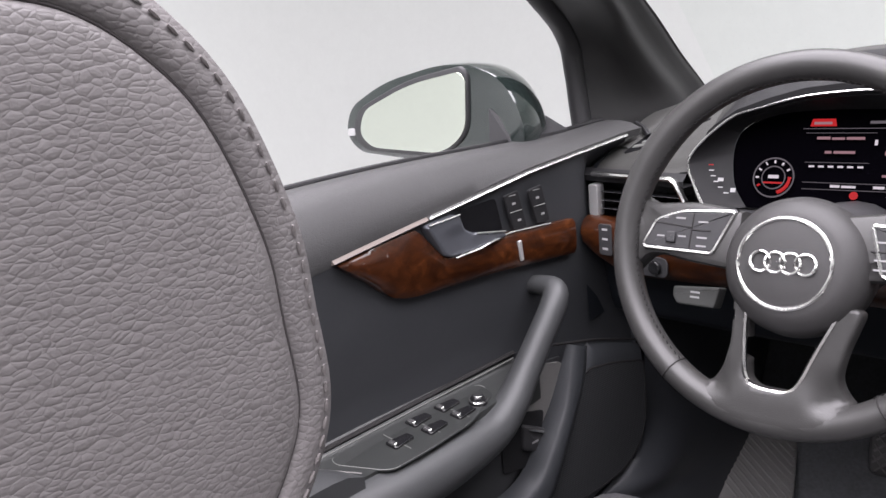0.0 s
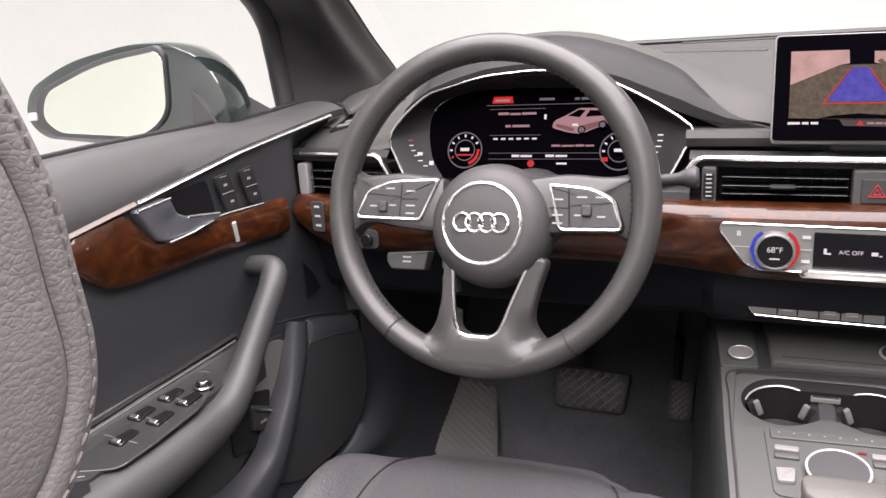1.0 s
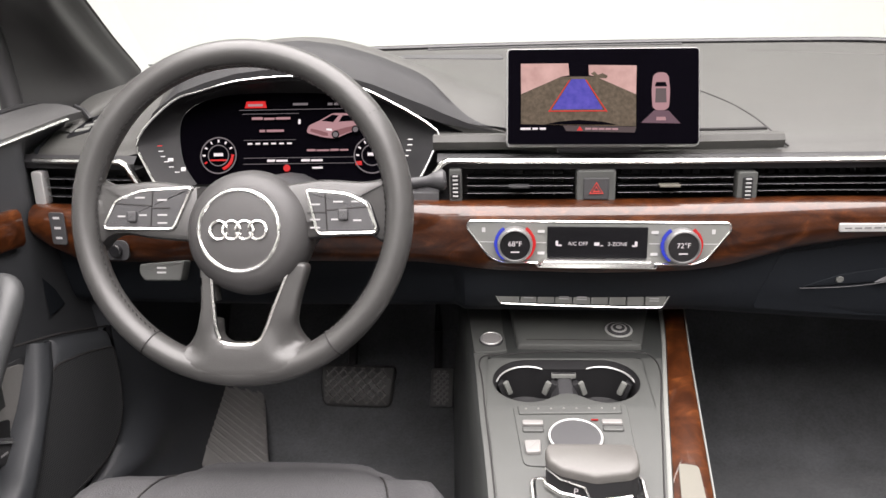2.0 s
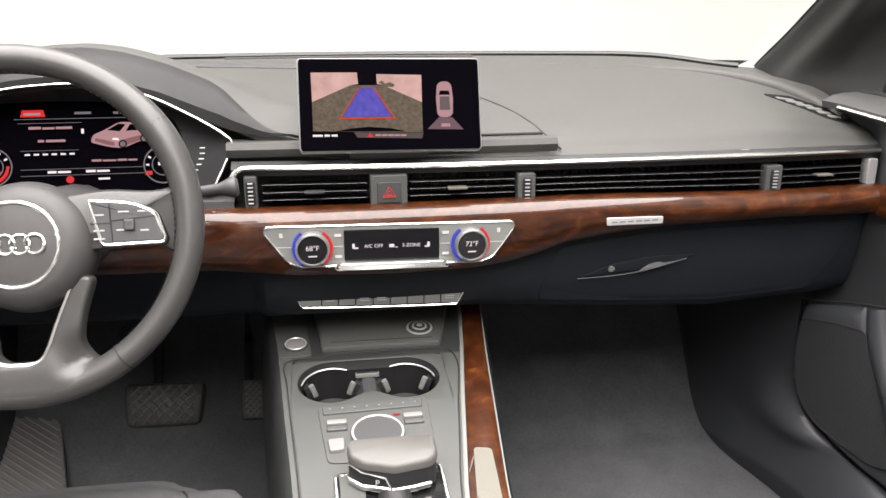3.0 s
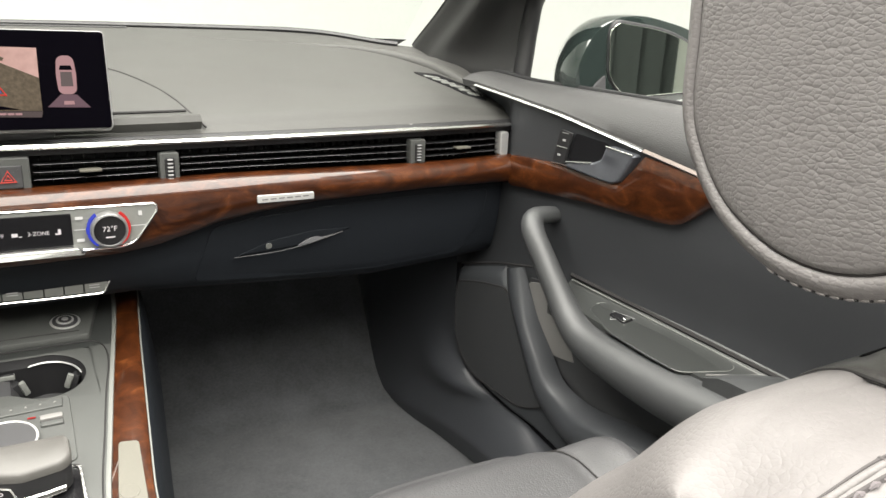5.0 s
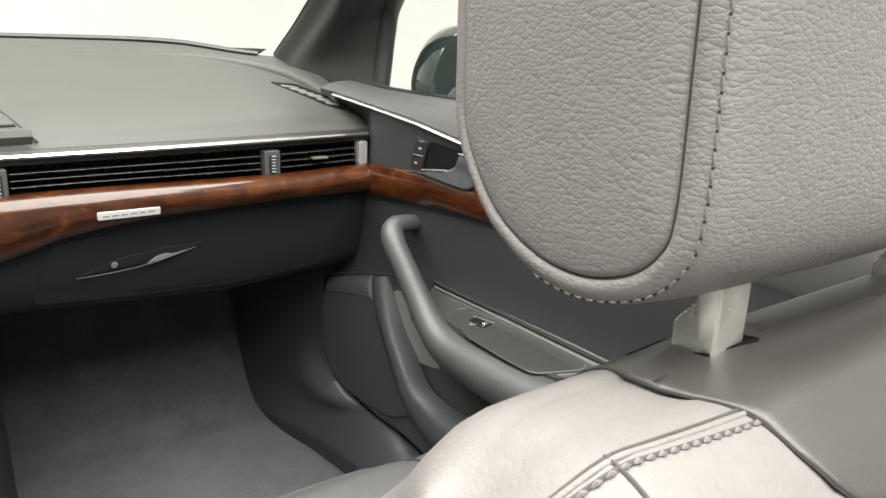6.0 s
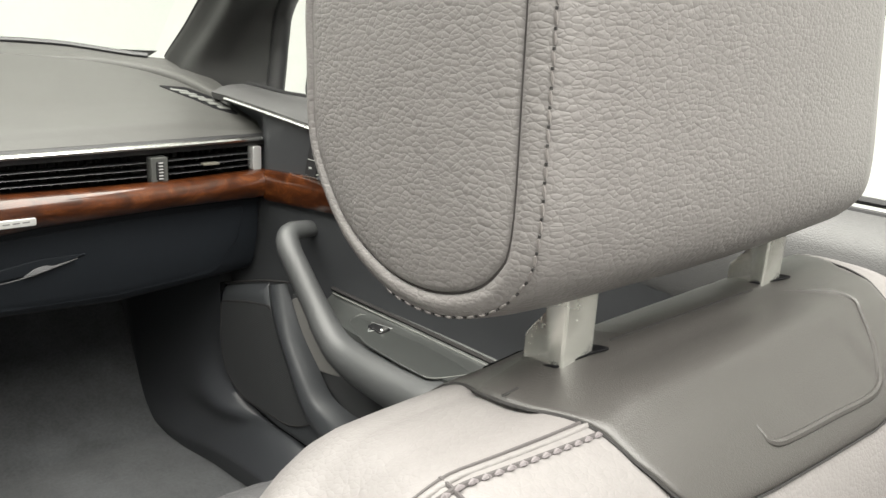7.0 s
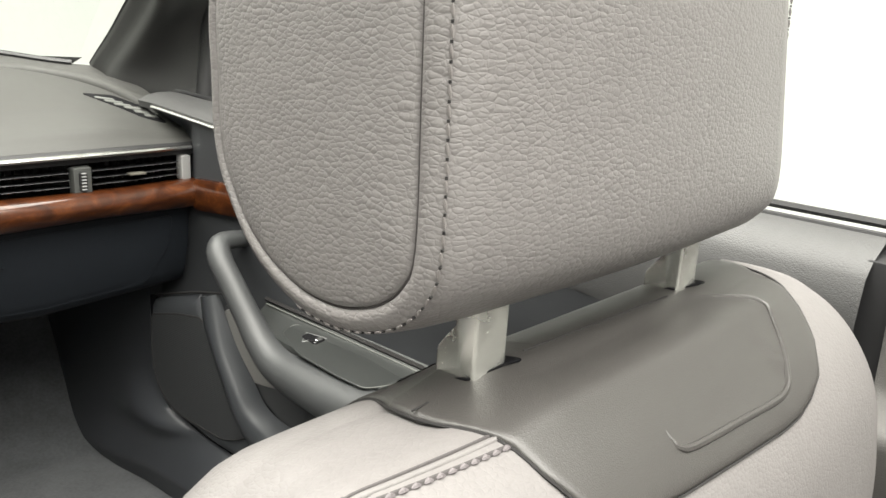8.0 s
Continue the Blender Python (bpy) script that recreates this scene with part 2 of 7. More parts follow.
def glass_mat():
    m = bpy.data.materials.new("window_glass")
    m.use_nodes = True
    nt = m.node_tree
    nt.nodes.clear()
    out = nt.nodes.new("ShaderNodeOutputMaterial")
    tr, gl = nt.nodes.new("ShaderNodeBsdfTransparent"), nt.nodes.new("ShaderNodeBsdfGlossy")
    tr.inputs[0].default_value = (0.96, 0.98, 0.965, 1)
    gl.inputs["Roughness"].default_value = 0.02
    fr = nt.nodes.new("ShaderNodeFresnel")
    fr.inputs[0].default_value = 1.03
    mx = nt.nodes.new("ShaderNodeMixShader")
    nt.links.new(fr.outputs[0], mx.inputs[0])
    nt.links.new(tr.outputs[0], mx.inputs[1])
    nt.links.new(gl.outputs[0], mx.inputs[2])
    nt.links.new(mx.outputs[0], out.inputs[0])
    return m


M_MIRROR, M_GLASS = mirror_mat(), glass_mat()

# ---------------------------------------------------------------- mesh helpers
V = Vector


def thing(name, label, category, group="", kind="", at=(0, 0, 0)):
    ob = new(name)
    ob.empty_display_size = 0.05
    ob.location = at
    return tagged(ob, label, category, group, kind)


def under(ob, parent):
    """Hangs ob, built in world places, under a thing or a part."""
    ob.parent = parent
    while parent is not None:
        ob.location = ob.location - parent.location
        parent = parent.parent
    return ob


def part(name, bm, material, parent=None, label="", angle=38, kind=""):
    bmesh.ops.recalc_face_normals(bm, faces=bm.faces)
    me = bpy.data.meshes.new(name)
    bm.to_mesh(me)
    bm.free()
    me.materials.append(material)
    me.polygons.foreach_set("use_smooth", [True] * len(me.polygons))
    me.set_sharp_from_angle(angle=radians(angle))
    ob = new(name, me)
    return tagged(under(ob, parent), label, kind=kind)


def smooth(t):
    t = min(1.0, max(0.0, t))
    return t * t * (3 - 2 * t)


def lerp(a, b, t):
    return a + (b - a) * t


def curve_at(pts, x):
    """Smooth value at x of a curve through (x, v) pairs in rising order."""
    if x <= pts[0][0]:
        return pts[0][1]
    for (x0, v0), (x1, v1) in zip(pts, pts[1:]):
        if x <= x1:
            return lerp(v0, v1, (x - x0) / (x1 - x0))
    return pts[-1][1]


def spline(pts, n, closed=False):
    """Catmull-Rom points through pts, n for each span."""
    pts = [V(p) for p in pts]
    k = len(pts)
    out = []
    for i in range(k if closed else k - 1):
        if closed:
            a, b, c, d = (pts[(i + j) % k] for j in (-1, 0, 1, 2))
        else:
            a, b, c, d = pts[max(0, i - 1)], pts[i], pts[i + 1], pts[min(k - 1, i + 2)]
        for j in range(n):
            t = j / n
            out.append(0.5 * ((2 * b) + (c - a) * t + (2 * a - 5 * b + 4 * c - d) * t * t + (3 * b - a - 3 * c + d) * t ** 3))
    if not closed:
        out.append(pts[-1])
    return out


def loft(rings, closed=False, cap=False, bm=None):
    """A skin over rings of equally many points."""
    bm = bm or bmesh.new()
    vs = [[bm.verts.new(p) for p in ring] for ring in rings]
    n = len(rings[0])
    for a, b in zip(vs, vs[1:]):
        for i in range(n if closed else n - 1):
            j = (i + 1) % n
            bm.faces.new((a[i], a[j], b[j], b[i]))
    if cap:
        bm.faces.new(vs[0])
        bm.faces.new(vs[-1])
    return bm


def tube(pts, r, seg=8, closed=False, flat=1.0, up=(0, 0, 1), bm=None):
    """A round or flattened rod along pts. r: one radius or one for each point; flat: height over width."""
    pts = [V(p) for p in pts]
    k = len(pts)
    rings = []
    for i, p in enumerate(pts):
        a, b = (pts[i - 1], pts[(i + 1) % k]) if closed else (pts[max(0, i - 1)], pts[min(k - 1, i + 1)])
        d = (b - a).normalized()
        u = V(up)
        if abs(d.dot(u)) > 0.97:
            u = V((0, 1, 0)) if abs(d.y) < 0.9 else V((1, 0, 0))
        s = d.cross(u).normalized()
        h = s.cross(d).normalized()
        rad = r[i] if isinstance(r, (list, tuple)) else r
        rings.append([p + s * rad * math.cos(2 * math.pi * j / seg) + h * rad * flat * math.sin(2 * math.pi * j / seg) for j in range(seg)])
    if closed:
        rings.append(rings[0])
        bm = loft(rings, closed=True, bm=bm)
        bmesh.ops.remove_doubles(bm, verts=bm.verts, dist=1e-7)
        return bm
    return loft(rings, closed=True, cap=True, bm=bm)


def frame_at(origin, u, v):
    """A matrix whose axes are u, v and their cross product, at origin."""
    u, v = V(u).normalized(), V(v).normalized()
    w = u.cross(v).normalized()
    v = w.cross(u)
    m = Matrix((u, v, w)).transposed().to_4x4()
    m.translation = V(origin)
    return m


def on(m):
    """Turns a matrix into a map of u, v, w."""
    return lambda u, v, w=0.0: m @ V((u, v, w))


def fillet(poly, r, n=5):
    """Rounds the corners of a 2D outline."""
    out, k = [], len(poly)
    for i in range(k):
        p, a, b = V(poly[i][:2]), V(poly[i - 1][:2]), V(poly[(i + 1) % k][:2])
        rad = poly[i][2] if len(poly[i]) > 2 else r
        da, db = (a - p), (b - p)
        cut = min(rad, da.length * 0.48, db.length * 0.48)
        s, e = p + da.normalized() * cut, p + db.normalized() * cut
        for j in range(n + 1):
            t = j / n
            out.append(tuple((1 - t) ** 2 * s + 2 * t * (1 - t) * p + t * t * e))
    return out


def inset(poly, d):
    """The outline moved inwards by d."""
    area = sum(poly[i - 1][0] * poly[i][1] - poly[i][0] * poly[i - 1][1] for i in range(len(poly)))
    s = 1 if area > 0 else -1
    k, out = len(poly), []
    for i in range(k):
        p, a, b = V(poly[i][:2]), V(poly[i - 1][:2]), V(poly[(i + 1) % k][:2])
        e1, e2 = p - a, b - p
        n1 = V((-e1.y, e1.x)).normalized() if e1.length > 1e-9 else V((0, 0))
        n2 = V((-e2.y, e2.x)).normalized() if e2.length > 1e-9 else n1
        n = (n1 + n2)
        n = n.normalized() / max(0.5, n.normalized().dot(n1 if n1.length else n2)) if n.length > 1e-9 else n1
        out.append(tuple(p + n * d * s))
    return out


def plate(poly, fn, t=0.004, bev=0.0012, base=0.0, bm=None, back=True):
    """A slab with a softened front edge: outline poly in u, v laid by fn(u, v, w) from w = base to base + t."""
    bm = bm or bmesh.new()
    rings = [(poly, base), (poly, base + t - bev)] if t > bev else [(poly, base)]
    if bev > 0:
        rings += [(inset(poly, bev * 0.35), base + t - bev * 0.3), (inset(poly, bev), base + t)] + ([(inset(poly, bev * 1.25), base + t)] if bev <= 0.0022 else [])
    else:
        rings = [(poly, base), (poly, base + t)]
    vs = [[bm.verts.new(fn(p[0], p[1], w)) for p in ring] for ring, w in rings]
    n = len(poly)
    for a, b in zip(vs, vs[1:]):
        for i in range(n):
            j = (i + 1) % n
            bm.faces.new((a[i], a[j], b[j], b[i]))
    bm.faces.new(vs[-1])
    if back:
        bm.faces.new(vs[0])
    return bm


def soft_plate(poly, fn, top, bev):
    """A slab like plate's whose front is cut into a fine grid, so that fn can bend it."""
    bm = bmesh.new()
    bm.faces.new([bm.verts.new((*p[:2], 0.0)) for p in inset(poly, bev)])
    lo = [min(p[i] for p in poly) for i in (0, 1)]
    hi = [max(p[i] for p in poly) for i in (0, 1)]
    for axis in (0, 1):
        for c in np.linspace(lo[axis], hi[axis], 26)[1:-1]:
            nrm = [0.0, 0.0, 0.0]
            nrm[axis] = 1.0
            co = [0.0, 0.0, 0.0]
            co[axis] = float(c)
            bmesh.ops.bisect_plane(bm, geom=list(bm.verts) + list(bm.edges) + list(bm.faces), plane_co=co, plane_no=nrm)
    rim = [e for e in bm.edges if len(e.link_faces) == 1]
    for grow, drop in ((bev * 0.6, bev * 0.3), (bev * 0.4, bev * 0.9), (0.0, 0.016)):
        new_edges = bmesh.ops.extrude_edge_only(bm, edges=rim)["geom"]
        verts = [g for g in new_edges if isinstance(g, bmesh.types.BMVert)]
        rim = [g for g in new_edges if isinstance(g, bmesh.types.BMEdge) and len(g.link_faces) == 1]
        for v in verts:
            v.co.z -= drop
        if grow:
            poly_v = [V((p[0], p[1], 0)) for p in poly]
            for v in verts:
                here = V((v.co.x, v.co.y, 0))
                i = min(range(len(poly_v)), key=lambda j: (poly_v[j] - here).length)
                best = None
                for a, b in ((poly_v[i - 1], poly_v[i]), (poly_v[i], poly_v[(i + 1) % len(poly_v)])):
                    d = b - a
                    t = max(0.0, min(1.0, (here - a).dot(d) / max(1e-12, d.length_squared)))
                    p = a + d * t
                    if best is None or (p - here).length < (best - here).length:
                        best = p
                k = 0.6 if grow > bev * 0.5 else 1.0
                v.co.x, v.co.y = lerp(v.co.x, best.x, k), lerp(v.co.y, best.y, k)
    for v in bm.verts:
        v.co = fn(v.co.x, v.co.y, v.co.z + top)
    return bm


def ring_frame(poly, fn, r, w=0.0, seg=6, flat=1.0):
    return tube([fn(p[0], p[1], w) for p in poly], r, seg=seg, closed=True, flat=flat)


def rect(u0, v0, u1, v1):
    return [(u0, v0), (u1, v0), (u1, v1), (u0, v1)]


def circle(u, v, r, n=32):
    return [(u + r * math.cos(2 * math.pi * i / n), v + r * math.sin(2 * math.pi * i / n)) for i in range(n)]


def block(c, size, bev=0.003, m=None):
    """A box with rounded edges."""
    bm = bmesh.new()
    bmesh.ops.create_cube(bm, size=1, matrix=Matrix.Translation(c) @ (m or Matrix()) @ Matrix.Diagonal((*size, 1)))
    if bev:
        bmesh.ops.bevel(bm, geom=list(bm.edges), offset=bev, segments=2, profile=0.6, affect="EDGES")
    return bm


def disc(fn, u, v, r, t, bev=0.001, base=0.0, n=32):
    return plate(circle(u, v, r, n), fn, t, bev, base)


def lathe(fn, prof, n=40):
    """A turned form: (radius, height) pairs about the w axis of fn."""
    return loft([[fn(r * math.cos(2 * math.pi * i / n), r * math.sin(2 * math.pi * i / n), h) for i in range(n)] for r, h in prof], closed=True, cap=True)


def lettering(name, words, size, fn, u, v, w, material, parent):
    """Words in the built-in font, as a flat mesh laid by fn, centred at u, v."""
    cu = bpy.data.curves.new(name, "FONT")
    cu.body, cu.size, cu.align_x, cu.align_y = words, size, "CENTER", "CENTER"
    tmp = bpy.data.objects.new(name, cu)
    scene.collection.objects.link(tmp)
    me = bpy.data.meshes.new_from_object(tmp.evaluated_get(bpy.context.evaluated_depsgraph_get()))
    bpy.data.objects.remove(tmp)
    for vert in me.vertices:
        vert.co = fn(u + vert.co.x, v + vert.co.y, w)
    me.materials.clear()
    me.materials.append(material)
    return under(new(name, me), parent)


def bars(name, rows, fn, w, material, parent, h=0.0016):
    """Unreadable writing as plain bars: (u0, u1, v) each."""
    bm = bmesh.new()
    for u0, u1, v, *hh in rows:
        q = (hh[0] if hh else h) / 2
        vs = [bm.verts.new(fn(a, b, w)) for a, b in rect(u0, v - q, u1, v + q)]
        bm.faces.new(vs)
    return part(name, bm, material, parent, kind="stuff" if len(rows) > 1 else "")

# ---------------------------------------------------------------- studio


def build_studio():
    """A white cove: floor that turns up into the walls, with an open roof of lamps."""
    room = thing("studio_cove", "seamless white studio cove round the parked car", "backdrop", kind="structure", at=(0, 0, -0.45))
    prof = [(0.0, -0.45)] + [(5.2 + 0.9 * math.sin(a), -0.45 + 0.9 * (1 - math.cos(a))) for a in np.linspace(0, math.pi / 2, 10)] + [(6.1, 4.4)]
    n = 48
    rings = []
    for r, z in prof[1:]:
        ring = []
        for i in range(n):
            a = 2 * math.pi * i / n
            c, s = math.cos(a), math.sin(a)
            k = (abs(c) ** 5 + abs(s) ** 5) ** (-1 / 5)
            ring.append((r * k * c, r * k * s, z))
        rings.append(ring)
    bm = loft(rings, closed=True)
    part("cove_wall", bm, M_WHITE, room)
    bm = bmesh.new()
    bm.faces.new([bm.verts.new(p) for p in rings[0]])
    part("cove_floor", bm, M_WHITE, room)
    bm = bmesh.new()
    bm.faces.new([bm.verts.new(p) for p in rings[-1]])
    part("ceiling", bm, M_WHITE, room)


build_studio()


def build_dark_backdrop():
    # added dark cloth for the passenger mirror to reflect; it also dims the rear
    t = thing("dark_backdrop", "dark folded backdrop added to stand for the mirror's dark reflection", "curtain", at=(3.6, -4.2, -0.44))
    rings = []
    for k in np.linspace(0, 1, 180):
        x, y = lerp(0.5, 3.36, k), -5.35 + 1.56 * smooth((k - 0.30) / 0.70)
        w = 0.05 * math.sin(k * 120)
        rings.append([(x + w, y + w, z) for z in (-0.44, 1.2, 3.4)])
    part("cloth", loft(rings), M_BACKDROP, t)
    for k, z in ((0.36, 1.5), (0.40, 1.35), (0.43, 1.6), (0.455, 1.4), (0.48, 1.5)):
        part("spot_lamp", block((lerp(1.6, 4.9, k), lerp(-5.0, -2.2, k), z), (0.10, 0.06, 0.05), 0.01), G_SPOT, t, "small lit spot lamp")


build_dark_backdrop()

# ---------------------------------------------------------------- the car's floor


def build_floor():
    fl = thing("carpet_floor", "charcoal carpeted car floor rising into the footwells", "floor", kind="structure", at=(0, 0, 0.03))
    prof = [(-1.6, 0.03), (-0.5, 0.03), (0.20, 0.035), (0.34, 0.05), (0.44, 0.10), (0.52, 0.18), (0.60, 0.30), (0.64, 0.44), (0.66, 0.62)]
    pts = spline([(0, y, z) for y, z in prof], 5)
    rings = []
    for x in np.linspace(-0.80, 0.80, 61):
        rings.append([(x, p.y - 0.05 * (abs(x) / 0.8) ** 2, p.z + 0.005 * noise.noise((x * 9, p.y * 9, 0)) + 0.0015 * noise.noise((x * 40, p.y * 40, 3))) for p in pts])
    part("carpet", loft(rings), M_CARPET, fl)
    # the moulded panel from the carpet's edge out to the door, running back as the sill
    A = spline([(0.642, 0.560, 0.47), (0.641, 0.520, 0.30), (0.640, 0.485, 0.21), (0.634, 0.450, 0.13), (0.616, 0.375, 0.056), (0.621, 0.241, 0.060), (0.636, 0.140, 0.072), (0.641, -0.010, 0.088), (0.641, -0.20, 0.090), (0.641, -0.6, 0.090), (0.641, -1.2, 0.090)], 5)
    B = spline([(0.668, 0.142, 0.47), (0.664, 0.139, 0.36), (0.664, 0.137, 0.30), (0.665, 0.131, 0.245), (0.670, 0.100, 0.198), (0.677, 0.060, 0.172), (0.683, 0.010, 0.158), (0.690, -0.060, 0.150), (0.700, -0.16, 0.128), (0.715, -0.5, 0.115), (0.730, -1.2, 0.11)], 5)
    for s in (-1, 1):
        rings = []
        wide = 0.018 if s < 0 else 0.0
        for i, (a, b) in enumerate(zip(A, B)):
            q = i / 5
            low = smooth((q - 2.5) / 2)
            c = a.lerp(b, 0.62) + V((lerp(-0.012, -0.006, low), 0, lerp(0.0, 0.022, low)))
            row = [a + V((0.012, 0.14 * (1 - low), -0.045 * low)), a + V((0.001, 0.003 * (1 - low), -0.006 * low))]
            for k in (j / 19 for j in range(20)):
                bump = 0.023 * smooth((q - 2.7) / 1.5) * (1 - smooth((q - 4.6) / 1.6)) * math.exp(-((k - 0.77) / 0.24) ** 2)
                row.append((1 - k) ** 2 * a + 2 * k * (1 - k) * c + k * k * b + V((-bump, -0.35 * bump, 0.1 * bump)))
            row.append(b + V((0.03, 0, 0)))
            rings.append([(s * (p.x + wide * min(1, max(0, (j - 1) / 20))), p.y, p.z) for j, p in enumerate(row)])
        kick = part("kick_panel", loft(rings), M_KICK, fl, "moulded dark plastic kick panel and sill", angle=50)
        i = 26
        a, b = A[i], B[i]
        c = a.lerp(b, 0.62) + V((-0.006, 0, 0.022))
        seam = [(1 - k) ** 2 * a + 2 * k * (1 - k) * c + k * k * b + V((0, 0, 0.0003)) for k in (0.42 + 0.08 * j for j in range(8))]
        part("panel_joint", tube([(s * (p.x + wide * 0.7), p.y, p.z) for p in seam], 0.0009, seg=5), M_CLIM, kick)
    return fl


build_floor()


# ---------------------------------------------------------------- dashboard


def yf(x):
    return 0.10 * x * x


def chrome_z(x):
    return 0.6325 - 0.013 * x if x > -0.3 else 0.6325 - 0.006 * (x + 0.6)


HOOD = [(-0.590, 0.640), (-0.565, 0.662), (-0.548, 0.684), (-0.509, 0.709), (-0.47, 0.722), (-0.43, 0.732), (-0.39, 0.736), (-0.353, 0.737), (-0.31, 0.731), (-0.262, 0.717), (-0.219, 0.699), (-0.183, 0.685), (-0.15, 0.677), (-0.11, 0.672), (-0.08, 0.664), (-0.03, 0.640)]
LIP = HOOD[2:9] + [(-0.262, 0.716), (-0.212, 0.693)]


def front_z(x):
    return max(0.640 - 0.004 * abs(x), curve_at(HOOD, x))


def base_top(s, x):
    """Height of the plain dash top, s metres ahead of its front crease."""
    return curve_at([(0, 0.640), (0.012, 0.650), (0.05, 0.664), (0.09, 0.6745), (0.2, 0.695), (0.35, 0.716), (0.5, 0.729), (0.64, 0.729)], s) - 0.010 * smooth((abs(x) - 0.55) / 0.15)


def glass_y(x):
    return 0.66 - 0.37 * x * x


def dash_top(x, s):
    reach = 0.16 * max(0.0, s)
    fz = sum(front_z(x + reach * q) for q in (-1, -0.66, -0.33, 0, 0.33, 0.66, 1)) / 7
    hood = smooth((fz - 0.641) / 0.05)
    up = fz + 0.036 * smooth((s + 0.008) / 0.085)
    return lerp(base_top(s, x), lerp(up, base_top(s, x), smooth((s - 0.09) / 0.36)), hood)


def wood_bottom(x):
    return curve_at([(-0.71, 0.535), (-0.69, 0.517), (-0.645, 0.500), (-0.58, 0.502), (-0.45, 0.508), (-0.211, 0.510), (-0.12, 0.500), (0.0, 0.496), (0.11, 0.498), (0.15, 0.503), (0.19, 0.513), (0.228, 0.524), (0.29, 0.532), (0.354, 0.537), (0.536, 0.537), (0.70, 0.531)], x)


def wood_top(x):
    return 0.585 - 0.010 * smooth((abs(x) - 0.2) / 0.4)


def panel_bottom(x):
    return curve_at([(-0.70, 0.42), (-0.15, 0.43), (0.128, 0.430), (0.20, 0.424), (0.465, 0.401), (0.70, 0.405)], x)


def panel_depth(x, z):
    """How far the lower panel lies behind the fascia line at height z."""
    zb, pb = wood_bottom(x), panel_bottom(x)
    back = 0.012
    return curve_at([(pb, back + 0.032), (pb + 0.008, back + 0.020), (lerp(zb, pb, 0.8), back + 0.012), (lerp(zb, pb, 0.45), back), (zb - 0.010, back * 0.6), (zb + 0.004, 0.004)], z)


def build_dashboard():
    d = thing("dashboard", "wide black dashboard with burl wood trim and chrome strip", "dashboard", at=(0, 0.2, 0.40))
    xs = np.linspace(-0.735, 0.735, 148)
    # top pad, with the hood over the instruments
    rings = []
    for x in xs:
        ring = []
        for k in np.linspace(0, 1, 30) ** 1.6:
            s = k * (glass_y(x) - 0.03 - yf(x))
            hood = smooth((front_z(x) - 0.641) / 0.06)
            y0 = 0.030 + yf(x) + (0.004 * hood)
            ring.append((x, y0 + s, dash_top(x, s)))
        first = ring[0]
        low = chrome_z(x) + 0.004
        ring = [(x, first[1] - 0.018 * (1 - smooth((front_z(x) - 0.641) / 0.03)) + 0.004, min(low, first[2] - 0.004) if front_z(x) < 0.66 else first[2] - 0.012)] + ring
        rings.append(ring)
    part("top_pad", loft(rings), M_PAD, d, "grained soft black dash top", angle=60)
    face = []
    for x in np.linspace(-0.552, -0.120, 60):
        deep = 0.060 * smooth((x + 0.552) / 0.05) * smooth((-0.120 - x) / 0.10) + 0.003
        y0 = 0.034 + yf(x)
        face.append([(x, y0 - 0.001, front_z(x) - 0.012)] + [(x, y0 + deep * k - 0.0015 * (k == 0), dash_top(x, deep * k) + 0.0014 - 0.004 * (k == 1)) for k in (0, 0.3, 0.6, 0.9, 1)])
    part("hood_face", loft(face), M_FUNNEL, d, "black front face of the instrument hood", angle=60)
    # step under the screen, its shadow a dark rod, and the middle panel's seam
    raise_at = lambda x: 0.004 * smooth((-0.03 - x) / 0.08)
    step = [V((x, 0.031 + yf(x) + 0.018, 0.6575)) for x in np.linspace(-0.03, 0.206, 18)]
    part("step_shadow", tube(step, 0.0020, seg=8), M_SEAM, d)
    # back of the recess, coloured near-black for the shade under the hood lip
    part("screen_recess_shade", loft([[(x, yf(x) + 0.052, 0.640), (x, yf(x) + 0.048, curve_at(HOOD, x) - 0.006), (x, yf(x) + 0.034, curve_at(HOOD, x) - 0.006)] for x in np.linspace(-0.195, -0.045, 14)]), M_HOLE, d, "recess below the hood, its shade put in as near-black")
    lip = [V((x, 0.020 + yf(x) - 0.004 * smooth((-0.03 - x) / 0.08), 0.6525 + raise_at(x))) for x in np.linspace(-0.190, 0.218, 22)]
    bm = loft([[(p.x, p.y + 0.034 * smooth((-0.03 - p.x) / 0.05) + 0.012, p.z + 0.004), (p.x, p.y, p.z + 0.003), (p.x, p.y - 0.004, p.z - 0.004), (p.x, p.y + 0.002, p.z - 0.014)] for p in lip])
    part("lower_ledge", bm, M_PAD, d)
    seam = []
    for x, s in ((0.224, -0.008), (0.217, 0.010), (0.210, 0.030), (0.199, 0.065), (0.181, 0.115), (0.155, 0.168), (0.13, 0.20)):
        seam.append((x, 0.031 + yf(x) + s, base_top(max(0, s), x) + 0.0002))
    part("panel_seam", tube(spline(seam, 5), 0.0013, seg=6), M_SEAM, d)
    # demister vents along the glass, and speaker grilles
    def on_top(u, v, w=0.0):
        s = v - 0.03 - yf(u)
        return V((u, v, dash_top(u, s) + w))
    for x0, x1, y0, y1 in ((-0.30, -0.10, 0.43, 0.49),):
        part("demister_grille", plate(fillet([(x0, y0 + 0.03), (x1, y0), (x1 - 0.01, y1 - 0.02), (x0 + 0.03, y1)], 0.012), on_top, 0.003, 0.001, -0.0005), M_PLAS, d)
